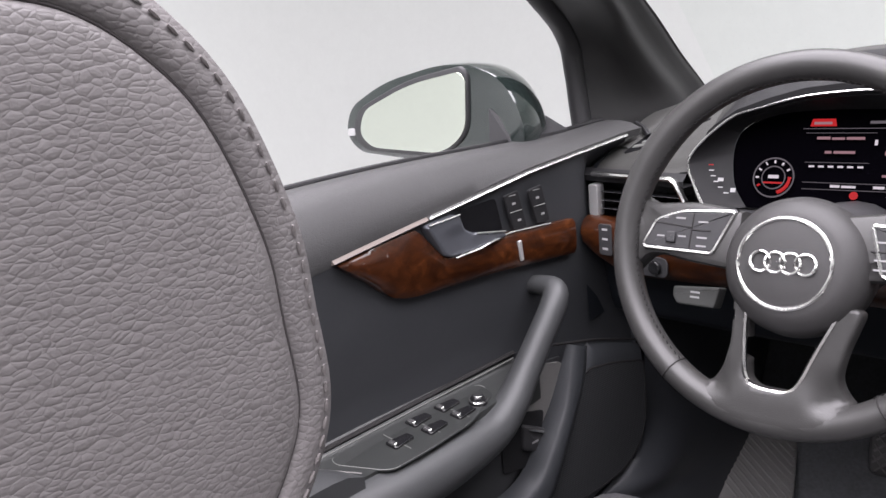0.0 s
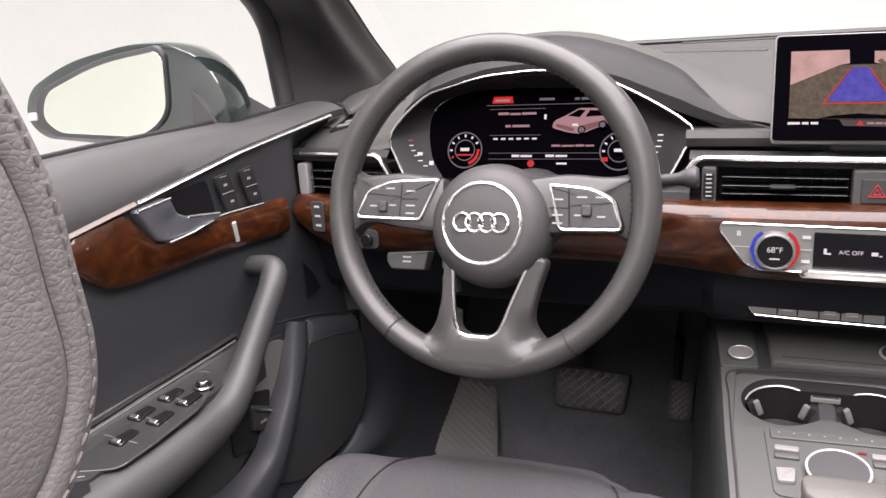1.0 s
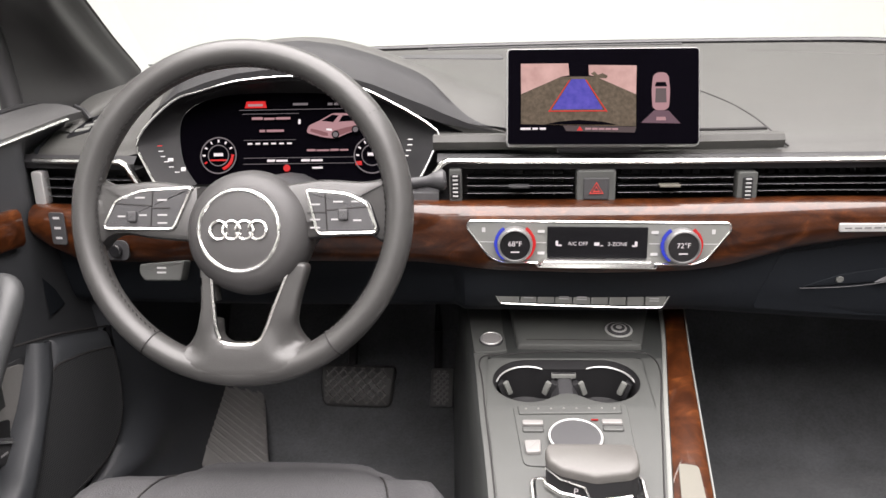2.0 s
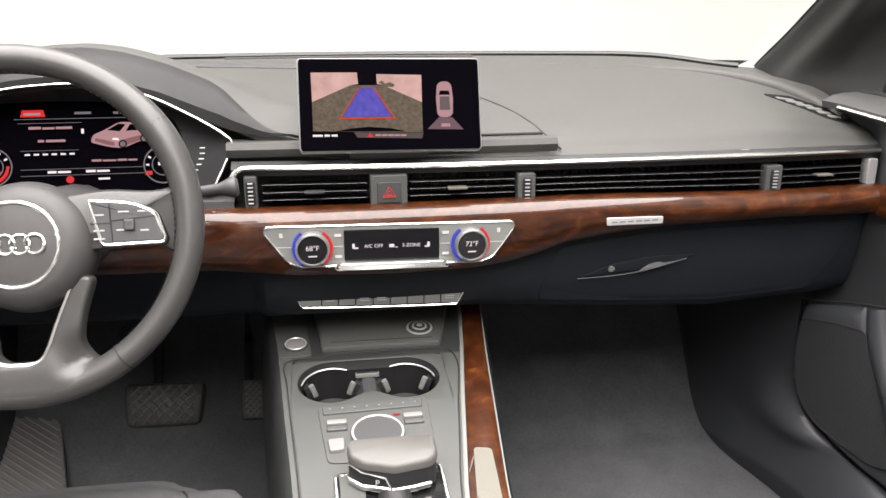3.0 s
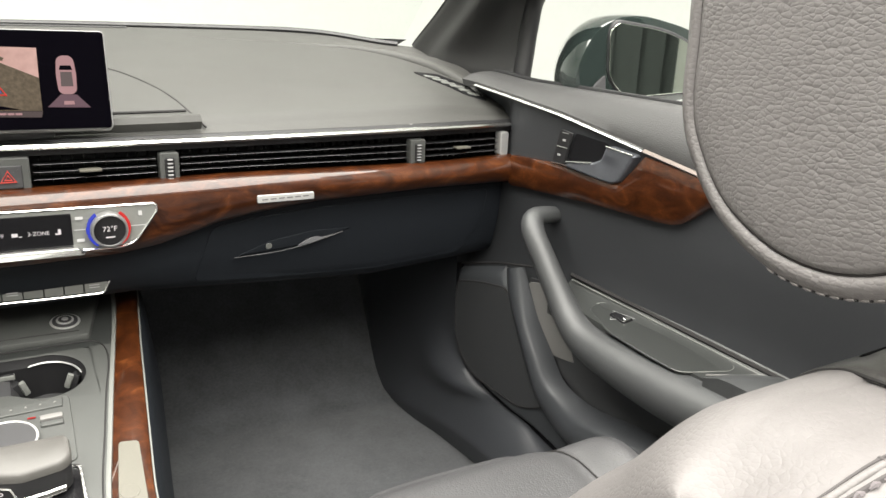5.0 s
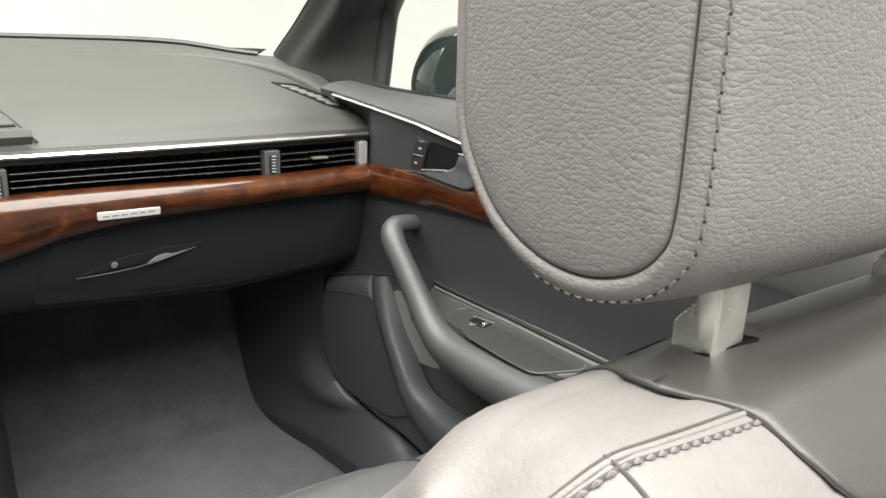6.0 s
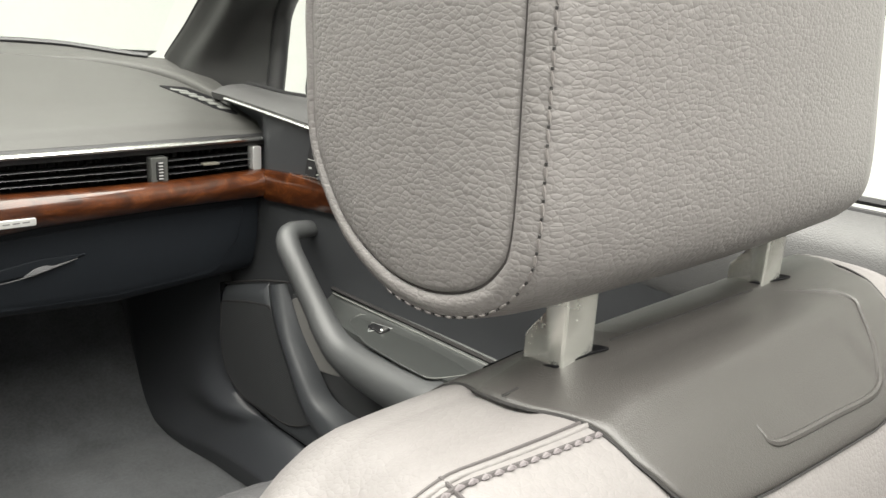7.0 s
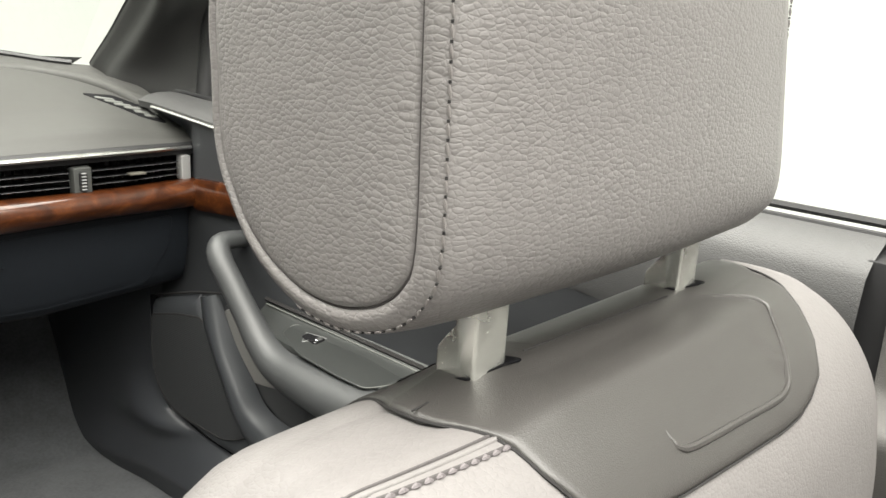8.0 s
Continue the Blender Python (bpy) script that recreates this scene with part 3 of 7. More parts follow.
    part("rear_lip", tube([V((x, glass_y(x) - 0.012, dash_top(x, glass_y(x) - 0.042 - yf(x)) + 0.004)) for x in np.linspace(-0.70, 0.70, 60)], 0.008, seg=8, flat=0.6), M_PLAS, d)
    part("rear_slot", tube([V((x, glass_y(x) - 0.05, dash_top(x, glass_y(x) - 0.08 - yf(x)) + 0.001)) for x in np.linspace(-0.24, 0.22, 30)], 0.006, seg=8, flat=0.4), M_DARK, d)
    for s in (-1, 1):
        leaf = fillet([(s * 0.612, 0.228), (s * 0.634, 0.178), (s * 0.660, 0.128), (s * 0.692, 0.112), (s * 0.688, 0.170), (s * 0.662, 0.232)][::-s], 0.008)
        spk = part("side_speaker", plate(leaf, on_top, 0.0015, 0.0006, -0.0002), M_HOLE, d, "dark corner speaker grille")
        for i in range(6):
            a = (i + 0.5) / 6
            u, v = lerp(0.634, 0.680, a), lerp(0.214, 0.128, a)
            h = lerp(0.0140, 0.0085, a)
            fin = [(s * (u - h), v - 0.0035), (s * (u + h), v - 0.0075), (s * (u + h), v - 0.0010), (s * (u - h), v + 0.0030)][::s]
            # lit look of the fins put into their colour, paler than the pad
            part("grille_fin", plate(fin, on_top, 0.0020, 0.0006, 0.0008), M_CLIM, spk)
        # raised rail round the rear corner of the dash top, thinning towards the door
        line = spline([(0.30, 0.475, 0), (0.42, 0.435, 0), (0.52, 0.396, 0), (0.590, 0.366, 0), (0.638, 0.334, 0), (0.664, 0.290, 0), (0.676, 0.248, 0), (0.684, 0.205, 0), (0.690, 0.164, 0), (0.694, 0.128, 0)], 5)
        rings = []
        for i, p in enumerate(line):
            q = i / (len(line) - 1)
            q0, q1 = line[max(0, i - 1)], line[min(len(line) - 1, i + 1)]
            inward = V((-(q0 - q1).y, (q0 - q1).x, 0)).normalized()
            inward = -inward if inward.y > 0 and inward.x > 0 or inward.x > 0.3 else inward
            rise = 0.009 * smooth((q - 0.1) / 0.4) * (1 - 0.75 * smooth((q - 0.72) / 0.28)) + 0.0008
            deep = 0.050 * (1 - 0.80 * smooth((q - 0.62) / 0.38))
            ring = []
            for off, up in ((0.004, -0.004), (0.0035, 0.2), (0.0012, 0.75), (-0.003, 1.0), (-0.5, 1.05), (-1.0, 0.9), (-1.02, -0.9)):
                w = p + inward * (off if abs(off) < 0.1 else deep * off)
                ring.append((s * w.x, w.y, dash_top(s * w.x, w.y - 0.03 - yf(w.x)) + (rise * up if up > 0.1 or up < -0.5 else up)))
            rings.append(ring)
        part("corner_rail", loft(rings), M_PAD, d, "raised rail round the corner of the dash top", angle=50)
        part("corner_gap", tube([(s * 0.678, 0.163, 0.668), (s * 0.690, 0.170, 0.679), (s * 0.706, 0.178, 0.684)], 0.004, seg=8), M_DARK, d, "dark gap between dash and door")
    # dark band that holds the outlets
    for part_xs in (xs[xs > -0.186], xs[xs < -0.560]):
        rings = [[(x, yf(x) + 0.014, chrome_z(x) + 0.004), (x, yf(x) + 0.002, chrome_z(x) - 0.004), (x, yf(x) + 0.004, chrome_z(x) - 0.012), (x, yf(x) + 0.045, chrome_z(x) - 0.014), (x, yf(x) + 0.045, wood_top(x) - 0.002), (x, yf(x) + 0.0, wood_top(x) - 0.004)] for x in part_xs]
        part("outlet_band", loft(rings), M_DARK, d)
    rings = [[(x, yf(x) + 0.060, 0.592), (x, yf(x) + 0.012, 0.597), (x, yf(x) + 0.004, 0.593), (x, yf(x) + 0.002, wood_top(x) - 0.004)] for x in np.linspace(-0.562, -0.184, 20)]
    part("cluster_sill", loft(rings), M_PLAS, d)
    # chrome line, with its kink at the instrument hood
    a = [(x, yf(x) - 0.002, chrome_z(x) - 0.001) for x in np.linspace(-0.168, 0.690, 60)]
    part("chrome_strip", tube([(-0.193, yf(0.19) - 0.002, 0.609), (-0.187, yf(0.19) - 0.002, 0.618), (-0.179, yf(0.18) - 0.002, 0.629), (-0.174, yf(0.18) - 0.002, 0.6325)] + a, 0.0046, seg=8, flat=0.8), M_CHR, d, "polished chrome line")
    b = [(x, yf(x) - 0.002, chrome_z(x) - 0.001) for x in np.linspace(-0.700, -0.580, 14)]
    part("chrome_strip", tube(b + [(-0.573, yf(0.57) - 0.002, 0.627), (-0.566, yf(0.57) - 0.002, 0.614), (-0.560, yf(0.56) - 0.002, 0.604)], 0.0046, seg=8, flat=0.8), M_CHR, d, "polished chrome line")
    # wood
    rings = []
    for x in np.linspace(-0.708, 0.700, 120):
        zb, zt = wood_bottom(x), wood_top(x)
        y = yf(x)
        prof = [(0.012, zt - 0.002), (-0.002, zt + 0.001), (-0.010, zt + 0.0002), (-0.0165, zt - 0.0022), (-0.0215, zt - 0.0060), (-0.0250, zt - 0.0108), (-0.0270, zt - 0.0175), (-0.027, lerp(zt, zb, 0.5)), (-0.022, lerp(zt, zb, 0.8)), (-0.014, zb + 0.004), (-0.006, zb), (0.008, zb + 0.002)]
        rings.append([(x, y + p, z) for p, z in prof])
    part("wood_trim", loft(rings, closed=True, cap=True), M_WOOD, d, "glossy dark burl wood band", angle=50)
    # script plaque on the wood
    pq = thing("script_plaque", "small silver plaque on the wood trim", "badge", at=(0.31, -0.02, 0.553))
    part("plaque", plate(fillet([(0.272, 0.5495), (0.349, 0.5480), (0.349, 0.5575), (0.272, 0.5595)], 0.002, 3), lambda u, v, w=0: V((u, yf(u) - 0.027 - w, v)), 0.0025, 0.0008), M_ALU, pq)
    bars("script", [(0.278 + 0.011 * i, 0.286 + 0.011 * i, 0.5537 - 0.00002 * i) for i in range(6)], lambda u, v, w=0: V((u, yf(u) - 0.0296 - w, v)), 0.0004, M_SCRIM, pq, 0.0016)
    # lower panel, from the wood down and under
    rings = []
    for x in np.linspace(-0.705, 0.690, 100):
        zb, pb, y = wood_bottom(x), panel_bottom(x), yf(x)
        if x < -0.16:
            back = 0.03
        else:
            back = 0.012
        prof = [(0.004, zb + 0.004), (back * 0.6, zb - 0.010), (back, lerp(zb, pb, 0.45)), (back + 0.012, lerp(zb, pb, 0.8)), (back + 0.020, pb + 0.008), (back + 0.032, pb), (0.12, pb - 0.004), (0.30, pb + 0.01), (0.56, pb + 0.06)]
        rings.append([(x, y + p, z) for p, z in prof])
    part("lower_panel", loft(rings), M_SOFTB, d, "matt navy-black lower dash")
    # end cheeks
    for s in (-1, 1):
        bm = bmesh.new()
        ring = [(0.0, 0.42), (-0.005, 0.50), (-0.016, 0.54), (0.02, 0.585), (0.03, 0.64), (0.12, 0.665), (0.35, 0.70), (0.40, 0.45)]
        bm.faces.new([bm.verts.new((s * 0.717, yf(0.7) + p, z)) for p, z in ring])
        part("end_cheek", bm, M_SOFTB, d)
    return d


dash = build_dashboard()


def fascia(off=0.0):
    return lambda u, v, w=0.0: V((u, yf(u) + off - w, v))


def build_outlet(name, label, x0, x1, ends=True, tab=None):
    """An air outlet: dark box, three thin bright-edged slats, upright vanes behind."""
    t = thing(name, label, "air vent", group="dash air vents", at=((x0 + x1) / 2, yf((x0 + x1) / 2), 0.58))
    n = max(4, int((x1 - x0) / 0.03))
    xs = np.linspace(x0, x1, n)
    for k in (0.27, 0.53, 0.78):
        z = lambda x, k=k: lerp(chrome_z(x) - 0.013, wood_top(x), k)
        rings = [[(x, yf(x) + 0.004, z(x) + 0.0006), (x, yf(x) + 0.002, z(x)), (x, yf(x) + 0.004, z(x) - 0.0008), (x, yf(x) + 0.030, z(x) - 0.0030), (x, yf(x) + 0.030, z(x) - 0.0014)] for x in xs]
        s = part("slat", loft(rings, closed=True, cap=True), M_HOLE, t)
        part("bright_edge", tube([(x, yf(x) + 0.0022, z(x)) for x in xs], 0.00034, seg=5), M_VEDGE, s)
    for x in np.arange(x0 + 0.008, x1, 0.012):
        part("vane", block((x, yf(x) + 0.036, 0.596 - 0.012 * abs(x)), (0.0012, 0.012, 0.034), 0), M_DARK, t)
    if tab:
        zz = lerp(chrome_z(tab) - 0.013, wood_top(tab), 0.50)
        part("tab", block((tab, yf(tab) - 0.003, zz), (0.024, 0.012, 0.0030), 0.0012), M_PLAS if tab == -0.089 else M_INLAY, t, "small adjusting tab")
    return t


build_outlet("air_vent", "black air vent with thin bright slats beside the wheel", -0.150, -0.026, tab=-0.089)
build_outlet("air_vent", "black air vent with thin bright slats in the dash middle", 0.026, 0.158, tab=0.084)
build_outlet("air_vent", "long black slatted panel across the passenger dash", 0.187, 0.506)
build_outlet("air_vent", "black air vent with bright tab at the dash end", 0.538, 0.672, tab=0.600)
build_outlet("air_vent", "black air vent at the driver's end of the dash", -0.690, -0.570, tab=-0.62)


def build_roller(x0, x1, z0, z1):
    """A grey upright bezel with a ribbed thumb wheel."""
    t = thing("vent_thumbwheel", "small grey bezel with ribbed vent thumbwheel", "vent control", group="vent thumbwheels", at=((x0 + x1) / 2, yf(x0), z0))
    part("bezel", plate(fillet(rect(x0, z0, x1, z1), 0.003, 3), fascia(0.012), 0.016, 0.0015), M_CONS, t)
    c, r = (x0 + x1) / 2, (z1 - z0) * 0.36
    w = part("wheel", plate(fillet(rect(c - 0.0056, (z0 + z1) / 2 - r, c + 0.0056, (z0 + z1) / 2 + r), 0.003, 3), fascia(0.012), 0.0185, 0.001), M_DARK, t)
    for i in range(6):
        z = (z0 + z1) / 2 - r + r * 2 * (i + 0.5) / 6
        part("rib", block((c, yf(c) - 0.007, z), (0.006, 0.0036, 0.0016), 0.0004), M_PRINT, w)


for x0, x1, z0, z1 in ((-0.171, -0.156, 0.584, 0.6235), (0.161, 0.184, 0.577, 0.616), (0.509, 0.534, 0.574, 0.610)):
    build_roller(x0, x1, z0, z1)
endcap = thing("vent_end_bezel", "satin silver end bezel of the vent row", "trim", at=(0.68, yf(0.68), 0.575))
part("bezel", plate(fillet(rect(0.674, 0.574, 0.690, 0.611), 0.004, 3), fascia(0.012), 0.016, 0.0015), M_ALU, endcap)
endcap = thing("vent_end_bezel", "satin silver end bezel of the vent row", "trim", at=(-0.70, yf(0.7), 0.575))
part("bezel", plate(fillet(rect(-0.708, 0.574, -0.692, 0.618), 0.004, 3), fascia(0.012), 0.016, 0.0015), M_ALU, endcap)


def build_hazard():
    t = thing("hazard_button", "grey square hazard button with a red triangle", "button", at=(0, 0, 0.58))
    f = fascia(0.012)
    part("bezel", plate(fillet(rect(-0.0225, 0.579, 0.0225, 0.6205), 0.003, 3), f, 0.016, 0.0015), M_CONS, t)
    part("cap", plate(fillet(rect(-0.0145, 0.5865, 0.0145, 0.612), 0.0015, 3), f, 0.018, 0.001), M_PLAS, t)
    tri = [(-0.0075, 0.594), (0.0075, 0.594), (0.0, 0.6065)]
    part("warning_triangle", tube([f(*p, 0.0185) for p in tri], 0.0012, seg=6, closed=True), G_AMB, t, "red warning triangle")
    part("warning_triangle", tube([f(p[0] * 0.45, 0.598 + (p[1] - 0.598) * 0.45, 0.0185) for p in tri], 0.0012, seg=6, closed=True), G_AMB, t)


build_hazard()


def build_climate():
    t = thing("climate_panel", "grey climate control panel framed in bright chrome", "control panel", at=(0, -0.02, 0.51))
    f = lambda u, v, w=0.0: V((u, yf(u) - 0.0285 - w, v - 0.018 * u))
    out = fillet([(-0.148, 0.566), (-0.150, 0.558), (-0.124, 0.5225), (-0.110, 0.5165), (0.110, 0.5165), (0.124, 0.5225), (0.150, 0.558), (0.148, 0.566)], 0.006, 4)
    part("plate", plate(out, f, 0.003, 0.0006), M_CLIM, t)
    part("chrome_frame", ring_frame(out, f, 0.0016, 0.003, flat=0.8), M_CHR, t, "bright chrome frame")
    part("display", plate(fillet(rect(-0.0575, 0.523, 0.0565, 0.5605), 0.001, 2), f, 0.0012, 0.0004, 0.003), M_CDISP, t, "gloss black climate display")
    part("toggle_bar", plate(fillet([(-0.071, 0.5145), (0.069, 0.5145), (0.061, 0.5225), (-0.062, 0.5225)], 0.002, 3), f, 0.012, 0.003, 0.001), M_CHR, t, "polished toggle bar under the display")
    bars("seat_icon", [(-0.048, -0.045, 0.541, 0.006), (-0.046, -0.041, 0.5385, 0.002), (0.042, 0.045, 0.541, 0.006), (0.039, 0.044, 0.5385, 0.002)], f, 0.0046, G_WHITE, t)
    lettering("readout", "A/C OFF", 0.0062, f, -0.0225, 0.5405, 0.0046, G_WHITE, t)
    lettering("readout", "3-ZONE", 0.0062, f, 0.0225, 0.5405, 0.0046, G_WHITE, t)
    bars("fan_icon", [(-0.004, 0.002, 0.5405, 0.004), (0.003, 0.006, 0.5385, 0.001)], f, 0.0046, G_WHITE, t)
    for s, word in ((-1, "68\u00b0F"), (1, "72\u00b0F")):
        c = s * 0.0945
        kf = on(frame_at(f(c, 0.5405, 0.003), (1, 0.02 * s, 0), (0, 0, 1)))
        k = part("knob", lathe(kf, [(0.0205, 0), (0.0205, 0.006), (0.0200, 0.0125), (0.0190, 0.0145), (0.0176, 0.0147), (0.0170, 0.0125)], 48), M_KNOB, t, "satin metal temperature knob")
        part("knob_face", lathe(kf, [(0.0172, 0.011), (0.0170, 0.0128), (0.001, 0.0128)], 32), M_GLOSS, k)
        for col, a0, a1 in ((G_BLUE, 125, 235), (G_RED, -55, 55)):
            arc = [kf(0.0218 * math.cos(radians(a)), 0.0218 * math.sin(radians(a)), 0.004) for a in np.linspace(a0, a1, 18)]
            part("light_arc", tube(arc, 0.0022, seg=6), col, k, "lit red and blue arcs" if col is G_BLUE else "")
        lettering("temperature", word, 0.0085, kf, 0, 0.002, 0.0132, G_WHITE, k)
        bars("auto_mark", [(-0.005, 0.005, -0.0075)], kf, 0.0132, G_WHITE, k)
        e, i = c + s * 0.032, c - s * 0.030
        bars("key_line", [(e - 0.010, e + 0.010, 0.541, 0.0009), (i - 0.006, i + 0.006, 0.541, 0.0009)], f, 0.0033, M_ICON, t)
        bars("key_icon", [(i - 0.004, i + 0.004, 0.5545, 0.0035), (i - 0.004, i + 0.004, 0.5285, 0.0035), (e - 0.002 + s * 0.004, e + 0.002 + s * 0.004, 0.5555, 0.0055)], f, 0.0033, M_ICON, t)


build_climate()


def build_button_bar():
    t = thing("button_bar", "row of grey keys in a chrome tray below the wood", "control panel", at=(0, 0.02, 0.44))
    f = lambda u, v, w=0.0: V((u, yf(u) + 0.020 - w, v - 0.03 * (u + 0.012)))
    o = fillet([(-0.124, 0.4665), (-0.110, 0.4455), (0.086, 0.4455), (0.099, 0.4665)], 0.005, 4)
    part("tray", plate(o, f, 0.004, 0.0006, -0.004), M_DARK, t)
    edge = [f(u, v, 0.002) for u, v in [(-0.1245, 0.467), (-0.1185, 0.4575), (-0.1135, 0.4485), (-0.110, 0.4455), (-0.05, 0.4448), (0.0, 0.4448), (0.05, 0.4448), (0.086, 0.4455), (0.0895, 0.4485), (0.0940, 0.4575), (0.0995, 0.467)]]
    part("chrome_edge", tube(edge, 0.0012, seg=6), M_CHR, t, "bright chrome edge")
    xs = [-0.1135, -0.087, -0.066, -0.044, -0.022, 0.0, 0.022, 0.044, 0.066, 0.0895]
    for i, (a, b) in enumerate(zip(xs, xs[1:])):
        la, lb = (a - 0.008 if i == 0 else a), (b + 0.006 if i == 8 else b)
        k = part("key", plate(fillet([(a + 0.0006, 0.4475), (b - 0.0006, 0.4475), (lb - 0.0006, 0.4655), (la + 0.0006, 0.4655)], 0.001, 2), f, 0.004, 0.0008, -0.001), M_CLIM, t)
        if i in (1, 3, 4, 8):
            m = (a + b) / 2
            bars("print", [(m - 0.006, m + 0.006, 0.4575, 0.001), (m - 0.006, m + 0.006, 0.4545, 0.001)], f, 0.0036, M_ICON, k)


build_button_bar()


def build_glovebox():
    t = thing("glovebox", "closed matt black glovebox door with lock and pull", "glovebox", at=(0.43, 0.04, 0.41))
    f = lambda u, v, w=0.0: V((u, yf(u) + panel_depth(u, v) - w, v))
    ed = [(0.222, 0.516), (0.206, 0.47), (0.198, 0.436), (0.30, 0.426), (0.46, 0.414), (0.62, 0.416), (0.655, 0.47), (0.662, 0.522), (0.45, 0.527), (0.33, 0.525)]
    part("door", plate(fillet(ed, 0.012, 4), f, 0.0016, 0.0014), M_SOFTB, t)
    part("pull", plate(fillet([(0.252, 0.4685), (0.345, 0.4740), (0.408, 0.4870), (0.420, 0.4905), (0.36, 0.4930), (0.30, 0.4860)], 0.008, 5), f, 0.0012, 0.0010, 0.0012), M_SOFTB, t, "flush black release pull")
    scoop = fillet([(0.336, 0.4735), (0.375, 0.4785), (0.400, 0.4850), (0.414, 0.4905), (0.392, 0.4885), (0.352, 0.4815)], 0.004, 4)
    part("pull_scoop", plate(scoop, lambda u, v, w=0.0: f(u, v, w - 0.5 * (v - 0.4735)), 0.001, 0.0004, 0.0055), M_VEDGE, t, "satin underside of the pull")
    part("pull_lip", tube(spline([f(0.25, 0.468, 0.005), f(0.30, 0.4690, 0.006), f(0.345, 0.4735, 0.006), f(0.405, 0.4865, 0.005)], 6), 0.0008, seg=6), M_PLAS, t)
    part("lock", disc(f, 0.297, 0.4785, 0.0045, 0.0025, 0.0008, 0.002, 20), M_CLIM, t, "small round key lock")


build_glovebox()

# ---------------------------------------------------------------- screens


def build_display():
    t = thing("infotainment_screen", "tablet-style dash screen showing the reversing camera view", "screen", at=(0, 0, 0.645))
    m = frame_at((0.004, -0.0015, 0.7045), (1, 0, -0.012), (0, 0.30, 0.954))
    f = on(m)
    o = fillet(rect(-0.1075, -0.0555, 0.1085, 0.0555), 0.006, 5)
    part("casing", plate(o, f, 0.012, 0.002, -0.014), M_SCRIM, t, "satin silver casing")
    part("glass", plate(inset(o, 0.0018), f, 0.0015, 0.0006, -0.0015), G_OFF, t, "black display glass")
    part("mount", block((0.004, 0.035, 0.66), (0.10, 0.04, 0.05), 0.008), M_PLAS, t)
    w = 0.0004

    def area(name, poly, material, k=1):
        bm = bmesh.new()
        bm.faces.new([bm.verts.new(f(a, b, w * k)) for a, b in poly])
        return part(name, bm, material, t)

    area("view_floor", [(-0.091, -0.031), (0.0375, -0.034), (0.0375, 0.002), (-0.008, 0.0225), (-0.046, 0.0225), (-0.091, 0.003)], G_FLOOR)
    area("view_wall", [(-0.091, 0.003), (-0.046, 0.0225), (-0.037, 0.024), (-0.038, 0.0375), (-0.0915, 0.0375)], G_WALL)
    area("view_wall", [(0.0375, 0.002), (0.038, 0.0345), (-0.0155, 0.0355), (-0.015, 0.0240), (-0.008, 0.0225)], G_WALL)
    area("guide_zone", [(-0.0345, 0.0195), (-0.0200, 0.0195), (0.0005, -0.0145), (-0.0560, -0.0145)], G_ZONE, 2)
    for a, b in (((-0.0600, -0.0165), (0.0050, -0.0165)), ((-0.0600, -0.0175), (-0.0365, 0.0185)), ((0.0050, -0.0175), (-0.0185, 0.0185))):
        part("guide_line", tube([f(*a, 3 * w), f(*b, 3 * w)], 0.0006, seg=4), G_RED, t)
    area("bumper", [(-0.065, -0.0315), (-0.05, -0.0285), (-0.027, -0.0265), (0.0, -0.0285), (0.018, -0.0325)], G_OFF, 2)
    area("shrub", [(-0.013, 0.0255), (-0.009, 0.028), (-0.005, 0.024), (0.000, 0.026), (0.006, 0.023), (0.004, 0.020), (-0.006, 0.0205)], G_FLOOR, 2)
    area("message_strip", [(-0.044, -0.0325), (0.038, -0.0345), (0.036, -0.041), (-0.040, -0.039)], glow("strip_grey", (0.16, 0.11, 0.11), 0.5))
    area("warning_mark", [(-0.0285, -0.0385), (-0.0215, -0.0387), (-0.025, -0.0335)], G_RED, 2)
    bars("message", [(-0.019 + 0.0075 * i, -0.0125 + 0.0075 * i, -0.0365 - 0.00012 * i, 0.0022) for i in range(5)], f, w * 2, G_PINK, t)
    bars("clock_line", [(-0.0915, -0.080, -0.0362, 0.0025), (-0.078, -0.072, -0.0362, 0.0025), (-0.070, -0.063, -0.0362, 0.0025)], f, w, G_WHITE, t)
    # plan view of a car with its rear sensor fan
    car = fillet([(0.0555, -0.0125), (0.0545, 0.006), (0.0560, 0.0225), (0.0605, 0.0265), (0.0695, 0.0265), (0.0735, 0.0225), (0.0750, 0.006), (0.0740, -0.0125), (0.0700, -0.0160), (0.0595, -0.0160)], 0.003, 3)
    area("plan_car", car, G_PINK)
    area("plan_glass", [(0.0580, 0.0105), (0.0715, 0.0105), (0.0700, 0.0155), (0.0595, 0.0155)], G_OFF, 2)
    area("plan_cabin", [(0.0585, -0.0075), (0.0710, -0.0075), (0.0705, 0.0085), (0.0590, 0.0085)], glow("cabin_grey", (0.20, 0.15, 0.15), 0.6), 2)
    area("sensor_fan", [(0.0430, -0.0300), (0.0865, -0.0310), (0.0735, -0.0165), (0.0575, -0.0160)], glow("fan_mauve", (0.24, 0.13, 0.17), 0.6))
    area("fan_mark", [(0.0595, -0.0275), (0.0705, -0.0275), (0.0700, -0.0235), (0.0600, -0.0235)], G_PINK, 2)


build_display()


